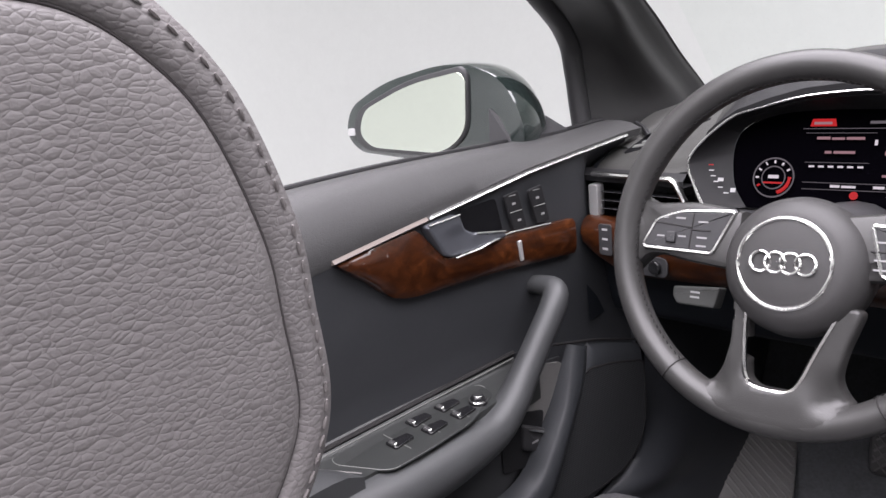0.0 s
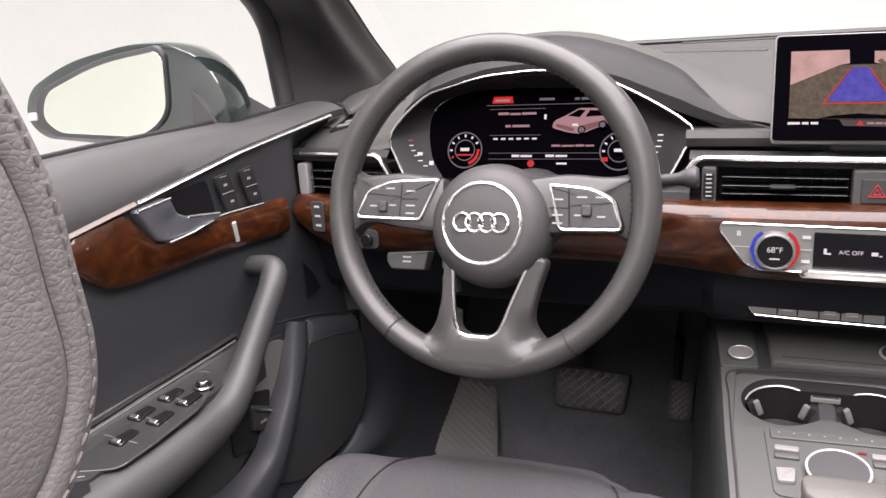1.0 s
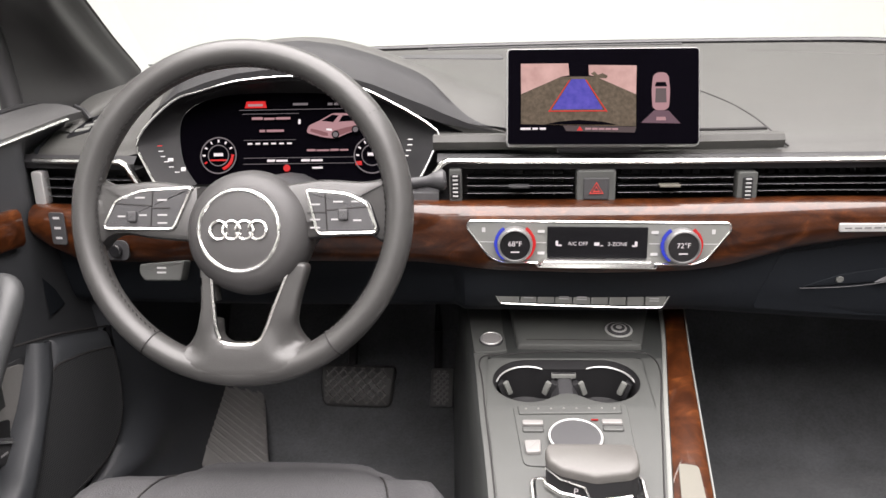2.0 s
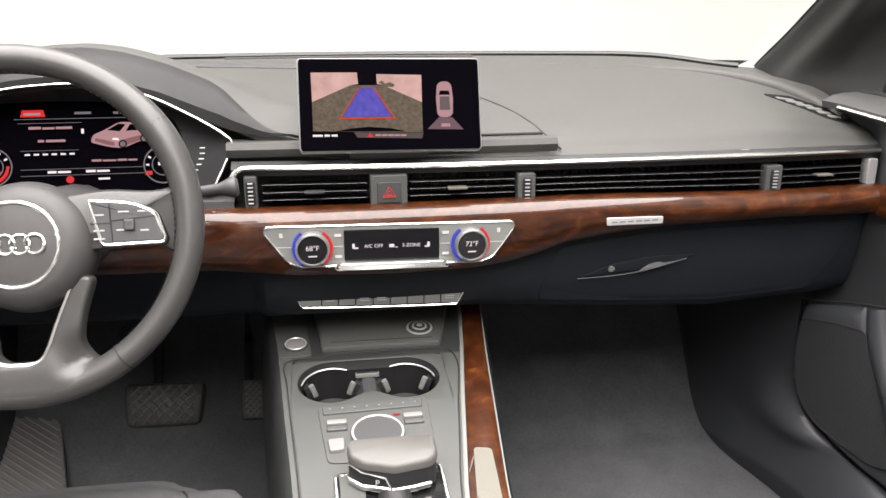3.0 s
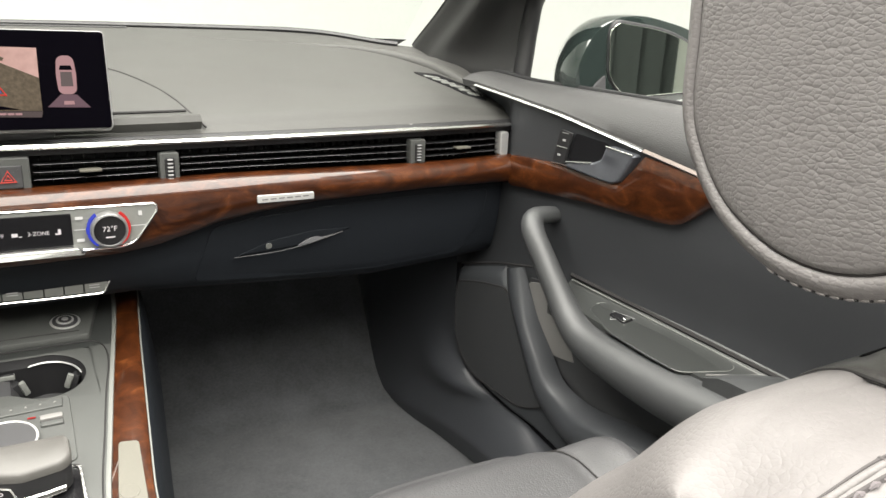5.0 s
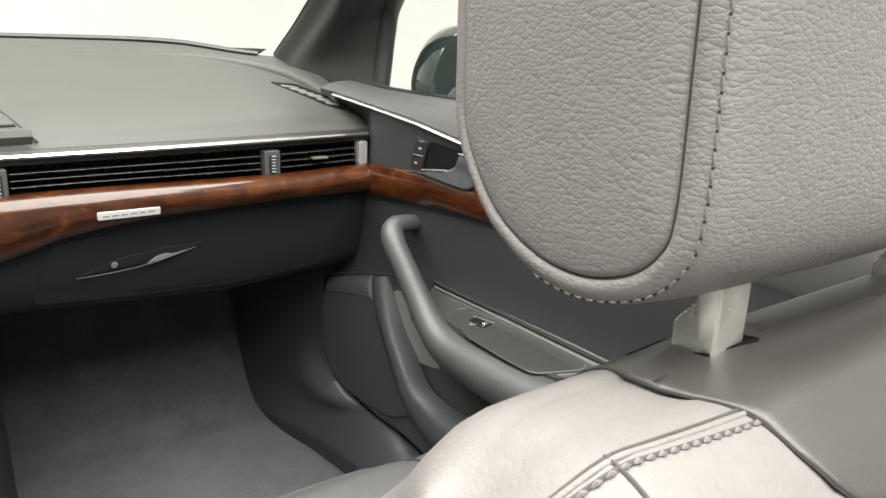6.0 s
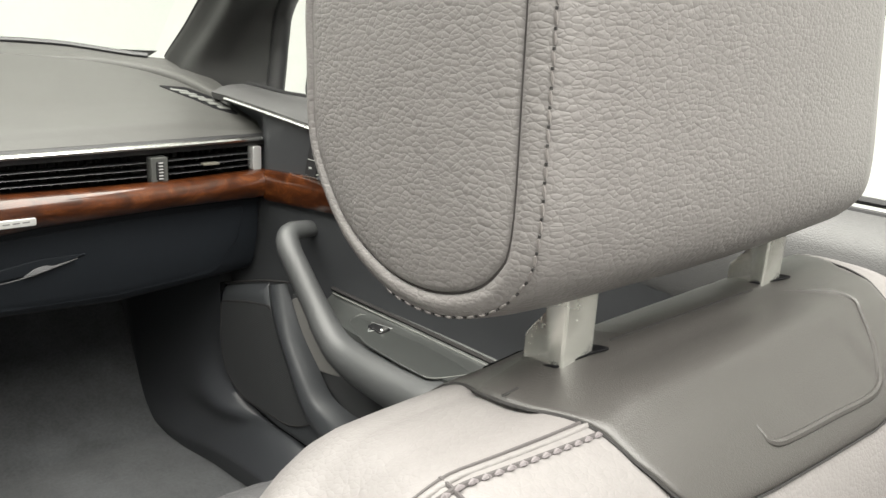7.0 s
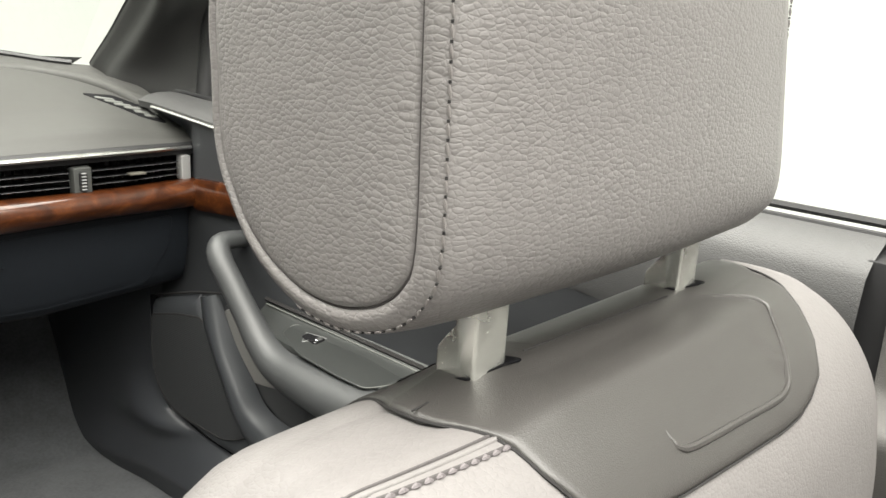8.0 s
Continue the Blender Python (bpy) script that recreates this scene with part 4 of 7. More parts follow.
def build_cluster():
    t = thing("instrument_cluster", "lit digital instrument display under the dash hood", "instruments", at=(-0.37, 0.05, 0.61))
    m = frame_at((-0.37, 0.062, 0.660), (1, 0, 0), (0, math.sin(radians(20)), math.cos(radians(20))))
    f = on(m)
        # chrome lip follows the hood's opening, then turns in at the bottom
    loop = [V((x, 0.036 + 0.0, z - 0.006)) for x, z in LIP]
    lip = spline([(-0.526, 0.012, 0.598), (-0.545, 0.024, 0.626), (-0.5545, 0.032, 0.660)] + [tuple(p) for p in loop[1:-1]] + [(-0.186, 0.033, 0.664), (-0.192, 0.024, 0.638), (-0.212, 0.012, 0.600)], 4)
    part("chrome_lip", tube(lip, [0.0011 + 0.0012 * abs(2 * i / (len(lip) - 1) - 1) ** 2 for i in range(len(lip))], seg=6), M_CHR, t, "thin chrome lip round the instruments")
    # funnel from the lip back to the display
    inner = spline([tuple(f(u, v, 0)) for u, v in [(-0.120, -0.064), (-0.138, -0.035), (-0.143, 0.010), (-0.128, 0.034), (-0.09, 0.047), (-0.045, 0.050), (0.0, 0.050), (0.045, 0.048), (0.088, 0.040), (0.118, 0.020), (0.128, -0.025), (0.116, -0.064)]], 4)
    n = 60
    pick = lambda pts: [pts[round(i * (len(pts) - 1) / (n - 1))] for i in range(n)]
    A, B = pick(lip), pick(inner)
    rings = [[a.lerp(b, k) + V((0, 0.006 * math.sin(math.pi * k), 0)) for a, b in zip(A, B)] for k in (0, 0.3, 0.65, 1)]
    part("funnel", loft(rings), M_FUNNEL, t, "black funnel with scale marks")
    bm = loft([[A[0], A[-1]], [B[0] + V((0, 0, -0.006)), B[-1] + V((0, 0, -0.006))]])
    part("shelf", bm, M_PLAS, t)
    bm = bmesh.new()
    bm.faces.new([bm.verts.new(p + V((0, 0.001, 0))) for p in B])
    part("screen_glass", bm, G_OFF, t, "black display glass")
    w = 0.003

    def area(name, poly, material, k=0.0):
        bm = bmesh.new()
        bm.faces.new([bm.verts.new(f(a, b, w + k)) for a, b in poly])
        return part(name, bm, material, t)

    for u, v, big in ((-0.092, -0.028, 1), (0.102, -0.030, 0)):
        part("dial_ring", tube([f(u + 0.0225 * math.cos(a), v + 0.0225 * math.sin(a), w) for a in np.linspace(0, 2 * math.pi, 40)[:-1]], 0.0009, seg=4, closed=True), G_LINE, t)
        part("dial_ring", tube([f(u + 0.013 * math.cos(a), v + 0.013 * math.sin(a), w) for a in np.linspace(0, 2 * math.pi, 30)[:-1]], 0.0007, seg=4, closed=True), G_LINE, t)
        for i in range(9):
            a = radians(210 - 30 * i)
            c, s = math.cos(a), math.sin(a)
            part("dial_mark", tube([f(u + 0.0165 * c, v + 0.0165 * s, w), f(u + 0.0200 * c, v + 0.0200 * s, w)], 0.0011, seg=4), G_RED if i in ((0, 7, 8) if big else (0,)) else G_WHITE, t)
        bars("dial_figure", [(u - 0.006, u + 0.006, v + 0.001, 0.004)], f, w, G_WHITE, t)
        if big:
            arc = [f(u + 0.018 * math.cos(a), v + 0.018 * math.sin(a), w) for a in np.linspace(radians(-70), radians(0), 9)]
            part("red_arc", tube(arc, 0.0020, seg=4), G_RED, t)
            bars("red_bar", [(u - 0.011, u + 0.011, v - 0.006, 0.002)], f, w, G_RED, t)
        else:
            bars("red_bar", [(u - 0.021, u - 0.013, v - 0.010, 0.005)], f, w, G_RED, t)
    area("red_tab", [(-0.059, 0.0310), (-0.031, 0.0310), (-0.033, 0.0395), (-0.057, 0.0395)], G_RED)
    bars("tab_text", [(-0.055, -0.036, 0.0345, 0.003)], f, w + 0.0004, G_PINK, t)
    bars("menu_text", [(0.002, 0.021, 0.0350, 0.003), (0.046, 0.052, 0.0345, 0.003), (0.054, 0.064, 0.0345, 0.003)], f, w, G_LINE, t)
    bars("rule", [(-0.066, 0.074, 0.0285, 0.0007), (-0.062, 0.010, 0.0235, 0.0006), (-0.060, 0.006, -0.0095, 0.0006), (-0.060, 0.080, -0.0320, 0.0007), (-0.060, 0.080, -0.0395, 0.0007)], f, w, G_LINE, t)
    bars("heading", [(-0.050, -0.036, 0.0178, 0.0032), (-0.0345, -0.021, 0.0172, 0.0026), (-0.0195, -0.001, 0.0175, 0.0030)], f, w, G_PINK, t)
    bars("value", [(-0.040, -0.033, 0.0020, 0.003), (-0.031, -0.009, 0.0020, 0.003)], f, w, G_PINK, t)
    bars("figures", [(-0.055 + 0.010 * i, -0.049 + 0.010 * i, -0.0140, 0.0022) for i in range(6)] + [(0.009, 0.012, 0.013, 0.006)], f, w, G_WHITE, t)
    bars("note", [(0.020, 0.031, -0.0230, 0.0026), (0.0325, 0.048, -0.0233, 0.0022), (0.0495, 0.060, -0.0230, 0.0026), (0.0615, 0.072, -0.0232, 0.0022)], f, w, G_PINK, t)
    bars("footer", [(-0.030, -0.020, -0.0355, 0.0030), (-0.0185, -0.004, -0.0357, 0.0026), (0.013, 0.024, -0.0355, 0.0030), (0.0255, 0.040, -0.0357, 0.0026), (0.027, 0.040, -0.0450, 0.0024)], f, w, G_WHITE, t)
    area("red_spot", circle(-0.005, -0.0450, 0.0045, 12), G_RED)
    # little car picture
    car = fillet([(0.019, -0.001), (0.022, 0.008), (0.036, 0.0140), (0.052, 0.0230), (0.076, 0.0225), (0.088, 0.0140), (0.087, 0.0030), (0.070, -0.003), (0.056, -0.009), (0.040, -0.007)], 0.004, 3)
    area("pictured_car", car, G_PINK)
    area("pictured_glass", [(0.0385, 0.0135), (0.052, 0.0210), (0.060, 0.0200), (0.053, 0.0115)], G_OFF, 0.0004)
    area("pictured_glass", [(0.060, 0.0120), (0.065, 0.0200), (0.078, 0.0195), (0.081, 0.0130)], G_OFF, 0.0004)
    area("pictured_side", [(0.054, -0.0075), (0.070, -0.0020), (0.086, 0.0035), (0.087, 0.0085), (0.070, 0.0050), (0.054, 0.0010)], G_ROSE, 0.0003)
    area("pictured_grille", [(0.024, 0.0005), (0.040, -0.0050), (0.047, -0.0055), (0.046, -0.0015), (0.036, 0.0015), (0.025, 0.0040)], G_ROSE, 0.0003)
    area("pictured_lamp", [(0.044, 0.0015), (0.052, 0.0005), (0.051, 0.0035), (0.045, 0.0040)], G_WHITE, 0.0004)
    for u, v in ((0.056, -0.004), (0.081, 0.002)):
        area("pictured_wheel", circle(u, v, 0.0050, 12), G_OFF, 0.0006)
        area("pictured_rim", circle(u, v, 0.0034, 12), G_LINE, 0.0009)
    # scale marks on the funnel's cheeks
    for i in range(6):
        a = i / 5
        bars("scale_mark", [(-0.163 + 0.020 * a * a, -0.157 + 0.020 * a * a, -0.018 - 0.032 * a, 0.0012)], f, 0.020 - 0.006 * a, G_RED if i == 0 else M_ICON, t)
        bars("scale_mark", [(0.148 - 0.015 * a * a, 0.154 - 0.015 * a * a, -0.015 - 0.032 * a, 0.0012)], f, 0.022 - 0.006 * a, M_ICON, t)
    bars("fuel_mark", [(-0.136, -0.130, -0.046, 0.005), (-0.153, -0.146, -0.034, 0.004)], f, 0.012, M_ICON, t)


build_cluster()

# ---------------------------------------------------------------- steering wheel
WC, WTILT = (-0.3735, -0.150, 0.611), 17.0


def build_wheel():
    t = thing("steering_wheel", "three-spoke leather steering wheel with chrome-edged keys", "steering wheel", at=(WC[0], WC[1] + 0.1, WC[2] - 0.05))
    f = on(frame_at(WC, (1, 0, 0), (0, math.sin(radians(WTILT)), math.cos(radians(WTILT)))))
    # rim: slightly thicker at the grips
    R, n, seg = 0.1618, 96, 16
    rings = []
    for i in range(n):
        a = 2 * math.pi * i / n
        grip = 0.0012 * (math.exp(-((a - 0.55) / 0.25) ** 2) + math.exp(-((a - math.pi + 0.55) / 0.25) ** 2))
        ru, rw = 0.0140 + grip, 0.0166 + grip
        rings.append([f((R + ru * math.cos(b)) * math.cos(a), (R + ru * math.cos(b)) * math.sin(a), rw * math.sin(b)) for b in np.linspace(0, 2 * math.pi, seg + 1)[:-1]])
    rim = part("rim", loft(rings + [rings[0]], closed=True), M_WHEEL, t, "black leather rim", angle=80)
    for a in (0.62, math.pi - 0.62, -0.95, math.pi + 0.95):
        c, s = math.cos(a), math.sin(a)
        part("rim_joint", tube([f((R + 0.0145 * math.cos(b)) * c, (R + 0.0145 * math.cos(b)) * s, 0.0169 * math.sin(b)) for b in np.linspace(0, 2 * math.pi, 20)[:-1]], 0.0007, seg=5, closed=True), M_SEAM, rim)
    bm = bmesh.new()
    for i in range(150):
        a = 2 * math.pi * i / 150
        if 4.10 < a < 5.30:
            continue
        r0 = R - 0.0139
        tube([f(r0 * math.cos(a), r0 * math.sin(a), 0.005), f(r0 * math.cos(a + 0.02), r0 * math.sin(a + 0.02), 0.0075)], 0.0006, seg=4, bm=bm)
    part("rim_stitching", bm, M_SEAM, rim, kind="stuff")
    # spokes: shaped arms from hub to rim
    H = (0.002, -0.020)
    def grow(u, v, w=0.0):
        r = math.hypot(u, v)
        fade = smooth((abs(math.atan2(u - 0.002, -v)) - 0.20) / 0.28)
        ring = math.sqrt(max(0.0, 1 - ((r - R) / 0.0148) ** 2))
        crest = 0.0168 * (lerp(1.0, ring, fade) if r < R else ring) - 0.0022 * fade - 0.0010 * smooth((r - R) / 0.006)
        return f(u, v, lerp(w, w - 0.0135 + crest, smooth((r - 0.112) / 0.034)))
    into_rim = lambda u, v, w=0.0: f(u, v, w - 0.012 * smooth((math.hypot(u, v) - 0.128) / 0.028))
    for s in (-1, 1):
        up = [(s * 0.040, 0.026), (s * 0.085, 0.032), (s * 0.130, 0.030), (s * 0.158, 0.040)]
        lo = [(s * 0.040, -0.030), (s * 0.085, -0.026), (s * 0.128, -0.022), (s * 0.158, -0.044)]
        poly = [tuple(p)[:2] for p in spline([(*p, 0) for p in up], 5)] + [tuple(p)[:2] for p in spline([(*p, 0) for p in lo[::-1]], 5)]
        part("spoke", plate(poly, into_rim, 0.022, 0.006, -0.010), M_WHEEL, t, "leather-covered side spoke")
        # key pad
        pad = [(-0.048, 0.024, 0.002), (-0.098, 0.0215, 0.008), (-0.124, 0.012, 0.006), (-0.136, -0.014, 0.004), (-0.066, -0.015, 0.004)] if s < 0 else [(0.071, 0.020, 0.002), (0.110, 0.0165, 0.008), (0.130, 0.007, 0.006), (0.139, -0.020, 0.004), (0.082, -0.021, 0.004)]
        o = fillet(pad, 0.003, 4)
        part("pad_surround", plate(inset(o, -0.0042), f, 0.006, 0.002, 0.0055), M_GLOSS, t, "gloss black surround of the keys")
        k = part("key_pad", plate(o, f, 0.008, 0.0015, 0.006), M_PLAS, t, "grey multifunction keys")
        part("chrome_frame", ring_frame(inset(o, -0.0010), f, 0.0018, 0.0130), M_CHR, k, "chrome frame")
        g = lambda u, v, w=0.0, s=s: f(s * u - (0.004 if s < 0 else -0.007), v - (0.001 if s < 0 else 0.007), 0.014 + w)
        part("key_split", tube([g(0.082, 0.008), g(0.124, 0.0115)], 0.0008, seg=4), M_SEAM, k)
        part("key_split", tube([g(0.082, 0.024), g(0.084, -0.013)], 0.0008, seg=4), M_SEAM, k)
        part("key_split", tube([g(0.064, 0.006), g(0.082, 0.006)], 0.0008, seg=4), M_SEAM, k)
        part("roller", plate(fillet(rect(s * 0.107 - 0.005, -0.009, s * 0.107 + 0.005, 0.002), 0.002, 3), f, 0.004, 0.0015, 0.0135), M_PLAS, k, "ribbed thumb roller")
        bars("print", [(0.088, 0.096, -0.001), (0.110, 0.118, -0.002), (0.090, 0.100, 0.0165), (0.108, 0.116, 0.0165), (0.067, 0.077, -0.001), (0.067, 0.077, -0.009), (0.067, 0.077, 0.014)][:7], g, 0.0005, M_PRINT, k, 0.0016)
    # lower forked spoke with chrome edge
    q = [(-0.040, -0.050), (-0.038, -0.095), (-0.043, -0.118), (-0.058, -0.137), (-0.084, -0.1400), (-0.068, -0.1565), (-0.030, -0.1680), (0.006, -0.1705), (0.040, -0.1660), (0.074, -0.1535), (0.088, -0.1375), (0.066, -0.134), (0.055, -0.116), (0.061, -0.085), (0.072, -0.050), (0.050, -0.050), (0.0430, -0.070), (0.0262, -0.1200), (0.0170, -0.1300), (-0.0095, -0.1310), (-0.0195, -0.1240), (-0.0245, -0.070), (-0.0245, -0.050)]
    part("lower_spoke", soft_plate(fillet(q, 0.010, 5), grow, 0.0135, 0.0030), M_WHEEL, t, "forked lower spoke", angle=70)
    ch = spline([f(-0.0265, -0.062, 0.0132), f(-0.0245, -0.095, 0.0132), f(-0.0205, -0.1225, 0.0132), f(-0.0125, -0.1305, 0.0132), f(0.006, -0.1320, 0.0132), f(0.0190, -0.1300, 0.0132), f(0.0270, -0.1200, 0.0132), f(0.0365, -0.095, 0.0132), f(0.0500, -0.062, 0.0132)], 5)
    part("chrome_fork", tube(ch, 0.0023, seg=6), M_CHR, t, "chrome edge inside the lower spoke")
    # hub: round cushion with ring and emblem
    hf = on(frame_at(f(H[0] + 0.008, H[1], 0.0), (1, 0, 0), (0, math.sin(radians(WTILT)), math.cos(radians(WTILT)))))
    hub = part("hub", lathe(hf, [(0.050, -0.045), (0.0600, -0.030), (0.0635, -0.004), (0.0610, 0.012), (0.0550, 0.021), (0.047, 0.0255), (0.043, 0.0265), (0.020, 0.0285), (0.002, 0.029)], 64), M_HUB, t, "round grey airbag cushion")
    part("chrome_ring", tube([hf(0.0400 * math.cos(a) - 0.004, 0.0400 * math.sin(a) + 0.0015, 0.0266) for a in np.linspace(0, 2 * math.pi, 64)[:-1]], 0.0021, seg=8, closed=True), M_CHR, hub, "slim chrome ring")
    for i in range(4):
        u = -0.01935 + 0.0129 * i - 0.004
        part("emblem_ring", tube([hf(u + 0.0087 * math.cos(a), 0.0087 * math.sin(a) + 0.0018, 0.0290 + 0.0006 * math.sin(2 * a + i)) for a in np.linspace(0, 2 * math.pi, 36)[:-1]], 0.00155, seg=7, closed=True), M_CHR, hub)
    # column shroud and stalks
    col = [V((-0.372, -0.115, 0.590)), V((-0.372, -0.04, 0.575)), V((-0.372, 0.05, 0.56))]
    part("column_shroud", tube(col, [0.048, 0.054, 0.058], seg=20, flat=0.9), M_PLAS, t, "black steering column shroud")
    part("column_switch", plate(fillet([(-0.124, -0.062), (-0.118, -0.070), (-0.078, -0.070), (-0.074, -0.048), (-0.124, -0.052)], 0.003, 3), f, 0.018, 0.002, -0.055), M_CONS, t, "cruise control stalk end")
    bars("print", [(-0.104, -0.094, -0.056, 0.002), (-0.104, -0.094, -0.061, 0.002)], f, -0.0365, M_ICON, t)
    part("stalk", tube(spline([f(0.06, 0.02, -0.06), f(0.13, 0.028, -0.055), f(0.185, 0.034, -0.050), f(0.205, 0.036, -0.050)], 4), [0.006] * 9 + [0.009, 0.011, 0.011, 0.008], seg=10), M_PLAS, t, "wiper stalk")
    part("stalk", tube(spline([f(-0.06, 0.01, -0.06), f(-0.13, 0.02, -0.055), f(-0.18, 0.03, -0.05), f(-0.20, 0.032, -0.05)], 4), [0.006] * 9 + [0.009, 0.010, 0.010, 0.007], seg=10), M_PLAS, t, "indicator stalk")


build_wheel()


def build_light_switch():
    t = thing("light_switch", "small black headlamp switch panel on the wood trim", "switch", at=(-0.66, 0.02, 0.53))
    f = fascia(-0.0275)
    part("panel", plate(fillet(rect(-0.676, 0.530, -0.655, 0.572), 0.004, 3), f, 0.002, 0.0008), M_PLAS, t)
    bars("print", [(-0.670, -0.661, 0.565, 0.003), (-0.670, -0.661, 0.552, 0.003), (-0.670, -0.661, 0.539, 0.003)], f, 0.0023, M_ICON, t)
    p = thing("round_switch", "black round switch on the dash by the column", "switch", at=(-0.60, 0.02, 0.52))
    part("panel", plate(fillet(rect(-0.628, 0.512, -0.572, 0.538), 0.01, 4), f, 0.002, 0.0008), M_PLAS, p)
    part("dial", disc(f, -0.589, 0.525, 0.0085, 0.008, 0.002), M_GLOSS, p)


build_light_switch()

# ---------------------------------------------------------------- centre console


def cz(y):
    return 0.375 + 0.17 * y


def con(u, v, w=0.0):
    return V((u, v - 0.17 * w, cz(v) + w))


def con_left(y):
    return curve_at([(-0.6, -0.106), (-0.4, -0.119), (-0.218, -0.129), (-0.157, -0.134), (-0.108, -0.1385), (0.006, -0.147), (0.073, -0.154), (0.137, -0.160), (0.2, -0.166)], y)


def con_right(y):
    return curve_at([(-0.6, 0.070), (-0.25, 0.094), (0.0, 0.124), (0.13, 0.142), (0.2, 0.145)], y)


def build_console():
    t = thing("centre_console", "grey centre console with wood strip and chrome edges", "console", at=(0, -0.1, 0.03))
    ys = np.linspace(-0.62, 0.17, 40)
    rings = []
    for y in ys:
        l, r, z = con_left(y), con_right(y), cz(y)
        rings.append([(l - 0.022, y, 0.02), (l - 0.018, y, z - 0.14), (l - 0.010, y, z - 0.04), (l - 0.003, y, z - 0.006), (l + 0.004, y, z)])
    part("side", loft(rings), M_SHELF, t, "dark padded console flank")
    rings = []
    for y in ys:
        l, r, z = con_left(y), con_right(y), cz(y)
        rings.append([(r + 0.030, y, 0.02), (r + 0.022, y, z - 0.14), (r + 0.010, y, z - 0.04), (r + 0.003, y, z - 0.006), (r - 0.002, y, z)])
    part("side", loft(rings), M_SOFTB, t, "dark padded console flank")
    wl = lambda y: curve_at([(-0.6, 0.028), (-0.247, 0.0535), (-0.183, 0.0640), (-0.0825, 0.0800), (0.042, 0.1012), (0.103, 0.1100), (0.2, 0.118)], y)
    f = lambda u, v, w=0.0: con(u, v, w)
    # top skin in strips that leave room for the cup holder
    def skin(y0, y1, a, b, material, label="", lift=0.0, name="top"):
        rr = []
        for y in np.linspace(y0, y1, max(3, int((y1 - y0) / 0.02))):
            rr.append([con(lerp(a(y), b(y), k), y, lift) for k in np.linspace(0, 1, 7)])
        return part(name, loft(rr), material, t, label)
    edge = lambda y: wl(y) - 0.0055
    skin(-0.62, 0.165, lambda y: con_left(y) + 0.003, lambda y: -0.128 if y > -0.10 else con_left(y) + 0.012, M_CONS)
    skin(-0.62, -0.088, lambda y: con_left(y) + 0.011, edge, M_CONS)
    skin(0.012, 0.165, lambda y: -0.128, edge, M_SHELF)
    skin(-0.088, 0.012, lambda y: 0.064, edge, M_CONS)
    # cup holder: one recess whose two cups part at a saddle
    cup_c = ((-0.079, -0.0335), (0.013, -0.0335))
    def outline(r, spread, waist):
        right = [(cup_c[1][0] + r * math.cos(radians(a)), cup_c[1][1] + r * math.sin(radians(a))) for a in np.linspace(-125, 90 + spread, 28)]
        left = [(cup_c[0][0] + r * math.cos(radians(a)), cup_c[0][1] + r * math.sin(radians(a))) for a in np.linspace(90 - spread, 305, 28)]
        return right + left + [(-0.042, waist - 0.0015), (-0.033, waist), (-0.024, waist - 0.0015)]
    hole, cups = outline(0.0425, 0, -0.0590), outline(0.0385, 26, -0.0560)
    bm = bmesh.new()
    ho = [bm.verts.new(con(u, v, -0.0008)) for u, v in hole]
    mid = [bm.verts.new(con(u, v)) for u, v in inset(hole, -0.0016)]
    ctr = (-0.0325, -0.036)
    def to_edge(u, v):
        du, dv = u - ctr[0], v - ctr[1]
        k = min((0.0975 / abs(du)) if abs(du) > 1e-6 else 9, (0.05 / abs(dv)) if abs(dv) > 1e-6 else 9)
        return con(-0.0315 + du * k, -0.038 + dv * k)
    oo = [bm.verts.new(to_edge(u, v)) for u, v in hole]
    n = len(ho)
    for i in range(n):
        bm.faces.new((mid[i], mid[(i + 1) % n], oo[(i + 1) % n], oo[i]))
        bm.faces.new((ho[i], ho[(i + 1) % n], mid[(i + 1) % n], mid[i]))
    part("cup_surround", bm, M_CONS, t)
    well = part("cup_well", loft([[con(u, v, w) for u, v in q] for q, w in ((hole, -0.0008), (hole, -0.003), (cups, -0.0085), (cups, -0.010), (cups, -0.054), (inset(cups, 0.006), -0.060))], closed=True, cap=False), M_FUNNEL, t, "dark cup holder well")
    bm = bmesh.new()
    bm.faces.new([bm.verts.new(con(u, v, -0.059)) for u, v in cups])
    part("well_floor", bm, M_DARK, well)
    for i, (cu, cv) in enumerate(cup_c):
        arc = [con(cu + 0.0380 * math.cos(radians(a)), cv + 0.0380 * math.sin(radians(a)), -0.0078) for a in np.linspace(*((58, 172) if i == 0 else (8, 118)), 24)]
        part("bright_arc", tube(arc, [0.0004] + [0.0012] * 22 + [0.0004], seg=6), M_ALU, well, "bright arc on the cup rim")
        for s in (-1, 1):
            at = con(cu + s * 0.0240, cv + 0.012, -0.021)
            turn = Matrix.Rotation(-s * 0.45, 4, "Z") @ Matrix.Rotation(s * 0.35, 4, "Y")
            part("cup_finger", block(at, (0.0075, 0.006, 0.019), 0.0022, turn), M_CLIM, well, "grey cup gripping finger")
            part("finger_stem", block(at + V((s * 0.006, 0.003, -0.004)), (0.010, 0.010, 0.024), 0.002, turn), M_FUNNEL, well)
    # saddle: low dark bridge that dips towards both cups
    rr = []
    for v in np.linspace(-0.0575, -0.004, 9):
        rr.append([con(u, v, -0.0105 - 0.014 * q * q) for u, q in ((-0.054, 1.6), (-0.048, 1.0), (-0.041, 0.4), (-0.033, 0.0), (-0.025, 0.4), (-0.018, 1.0), (-0.012, 1.6))])
    part("cup_saddle", loft(rr), M_PLAS, well, "dark saddle between the cups")
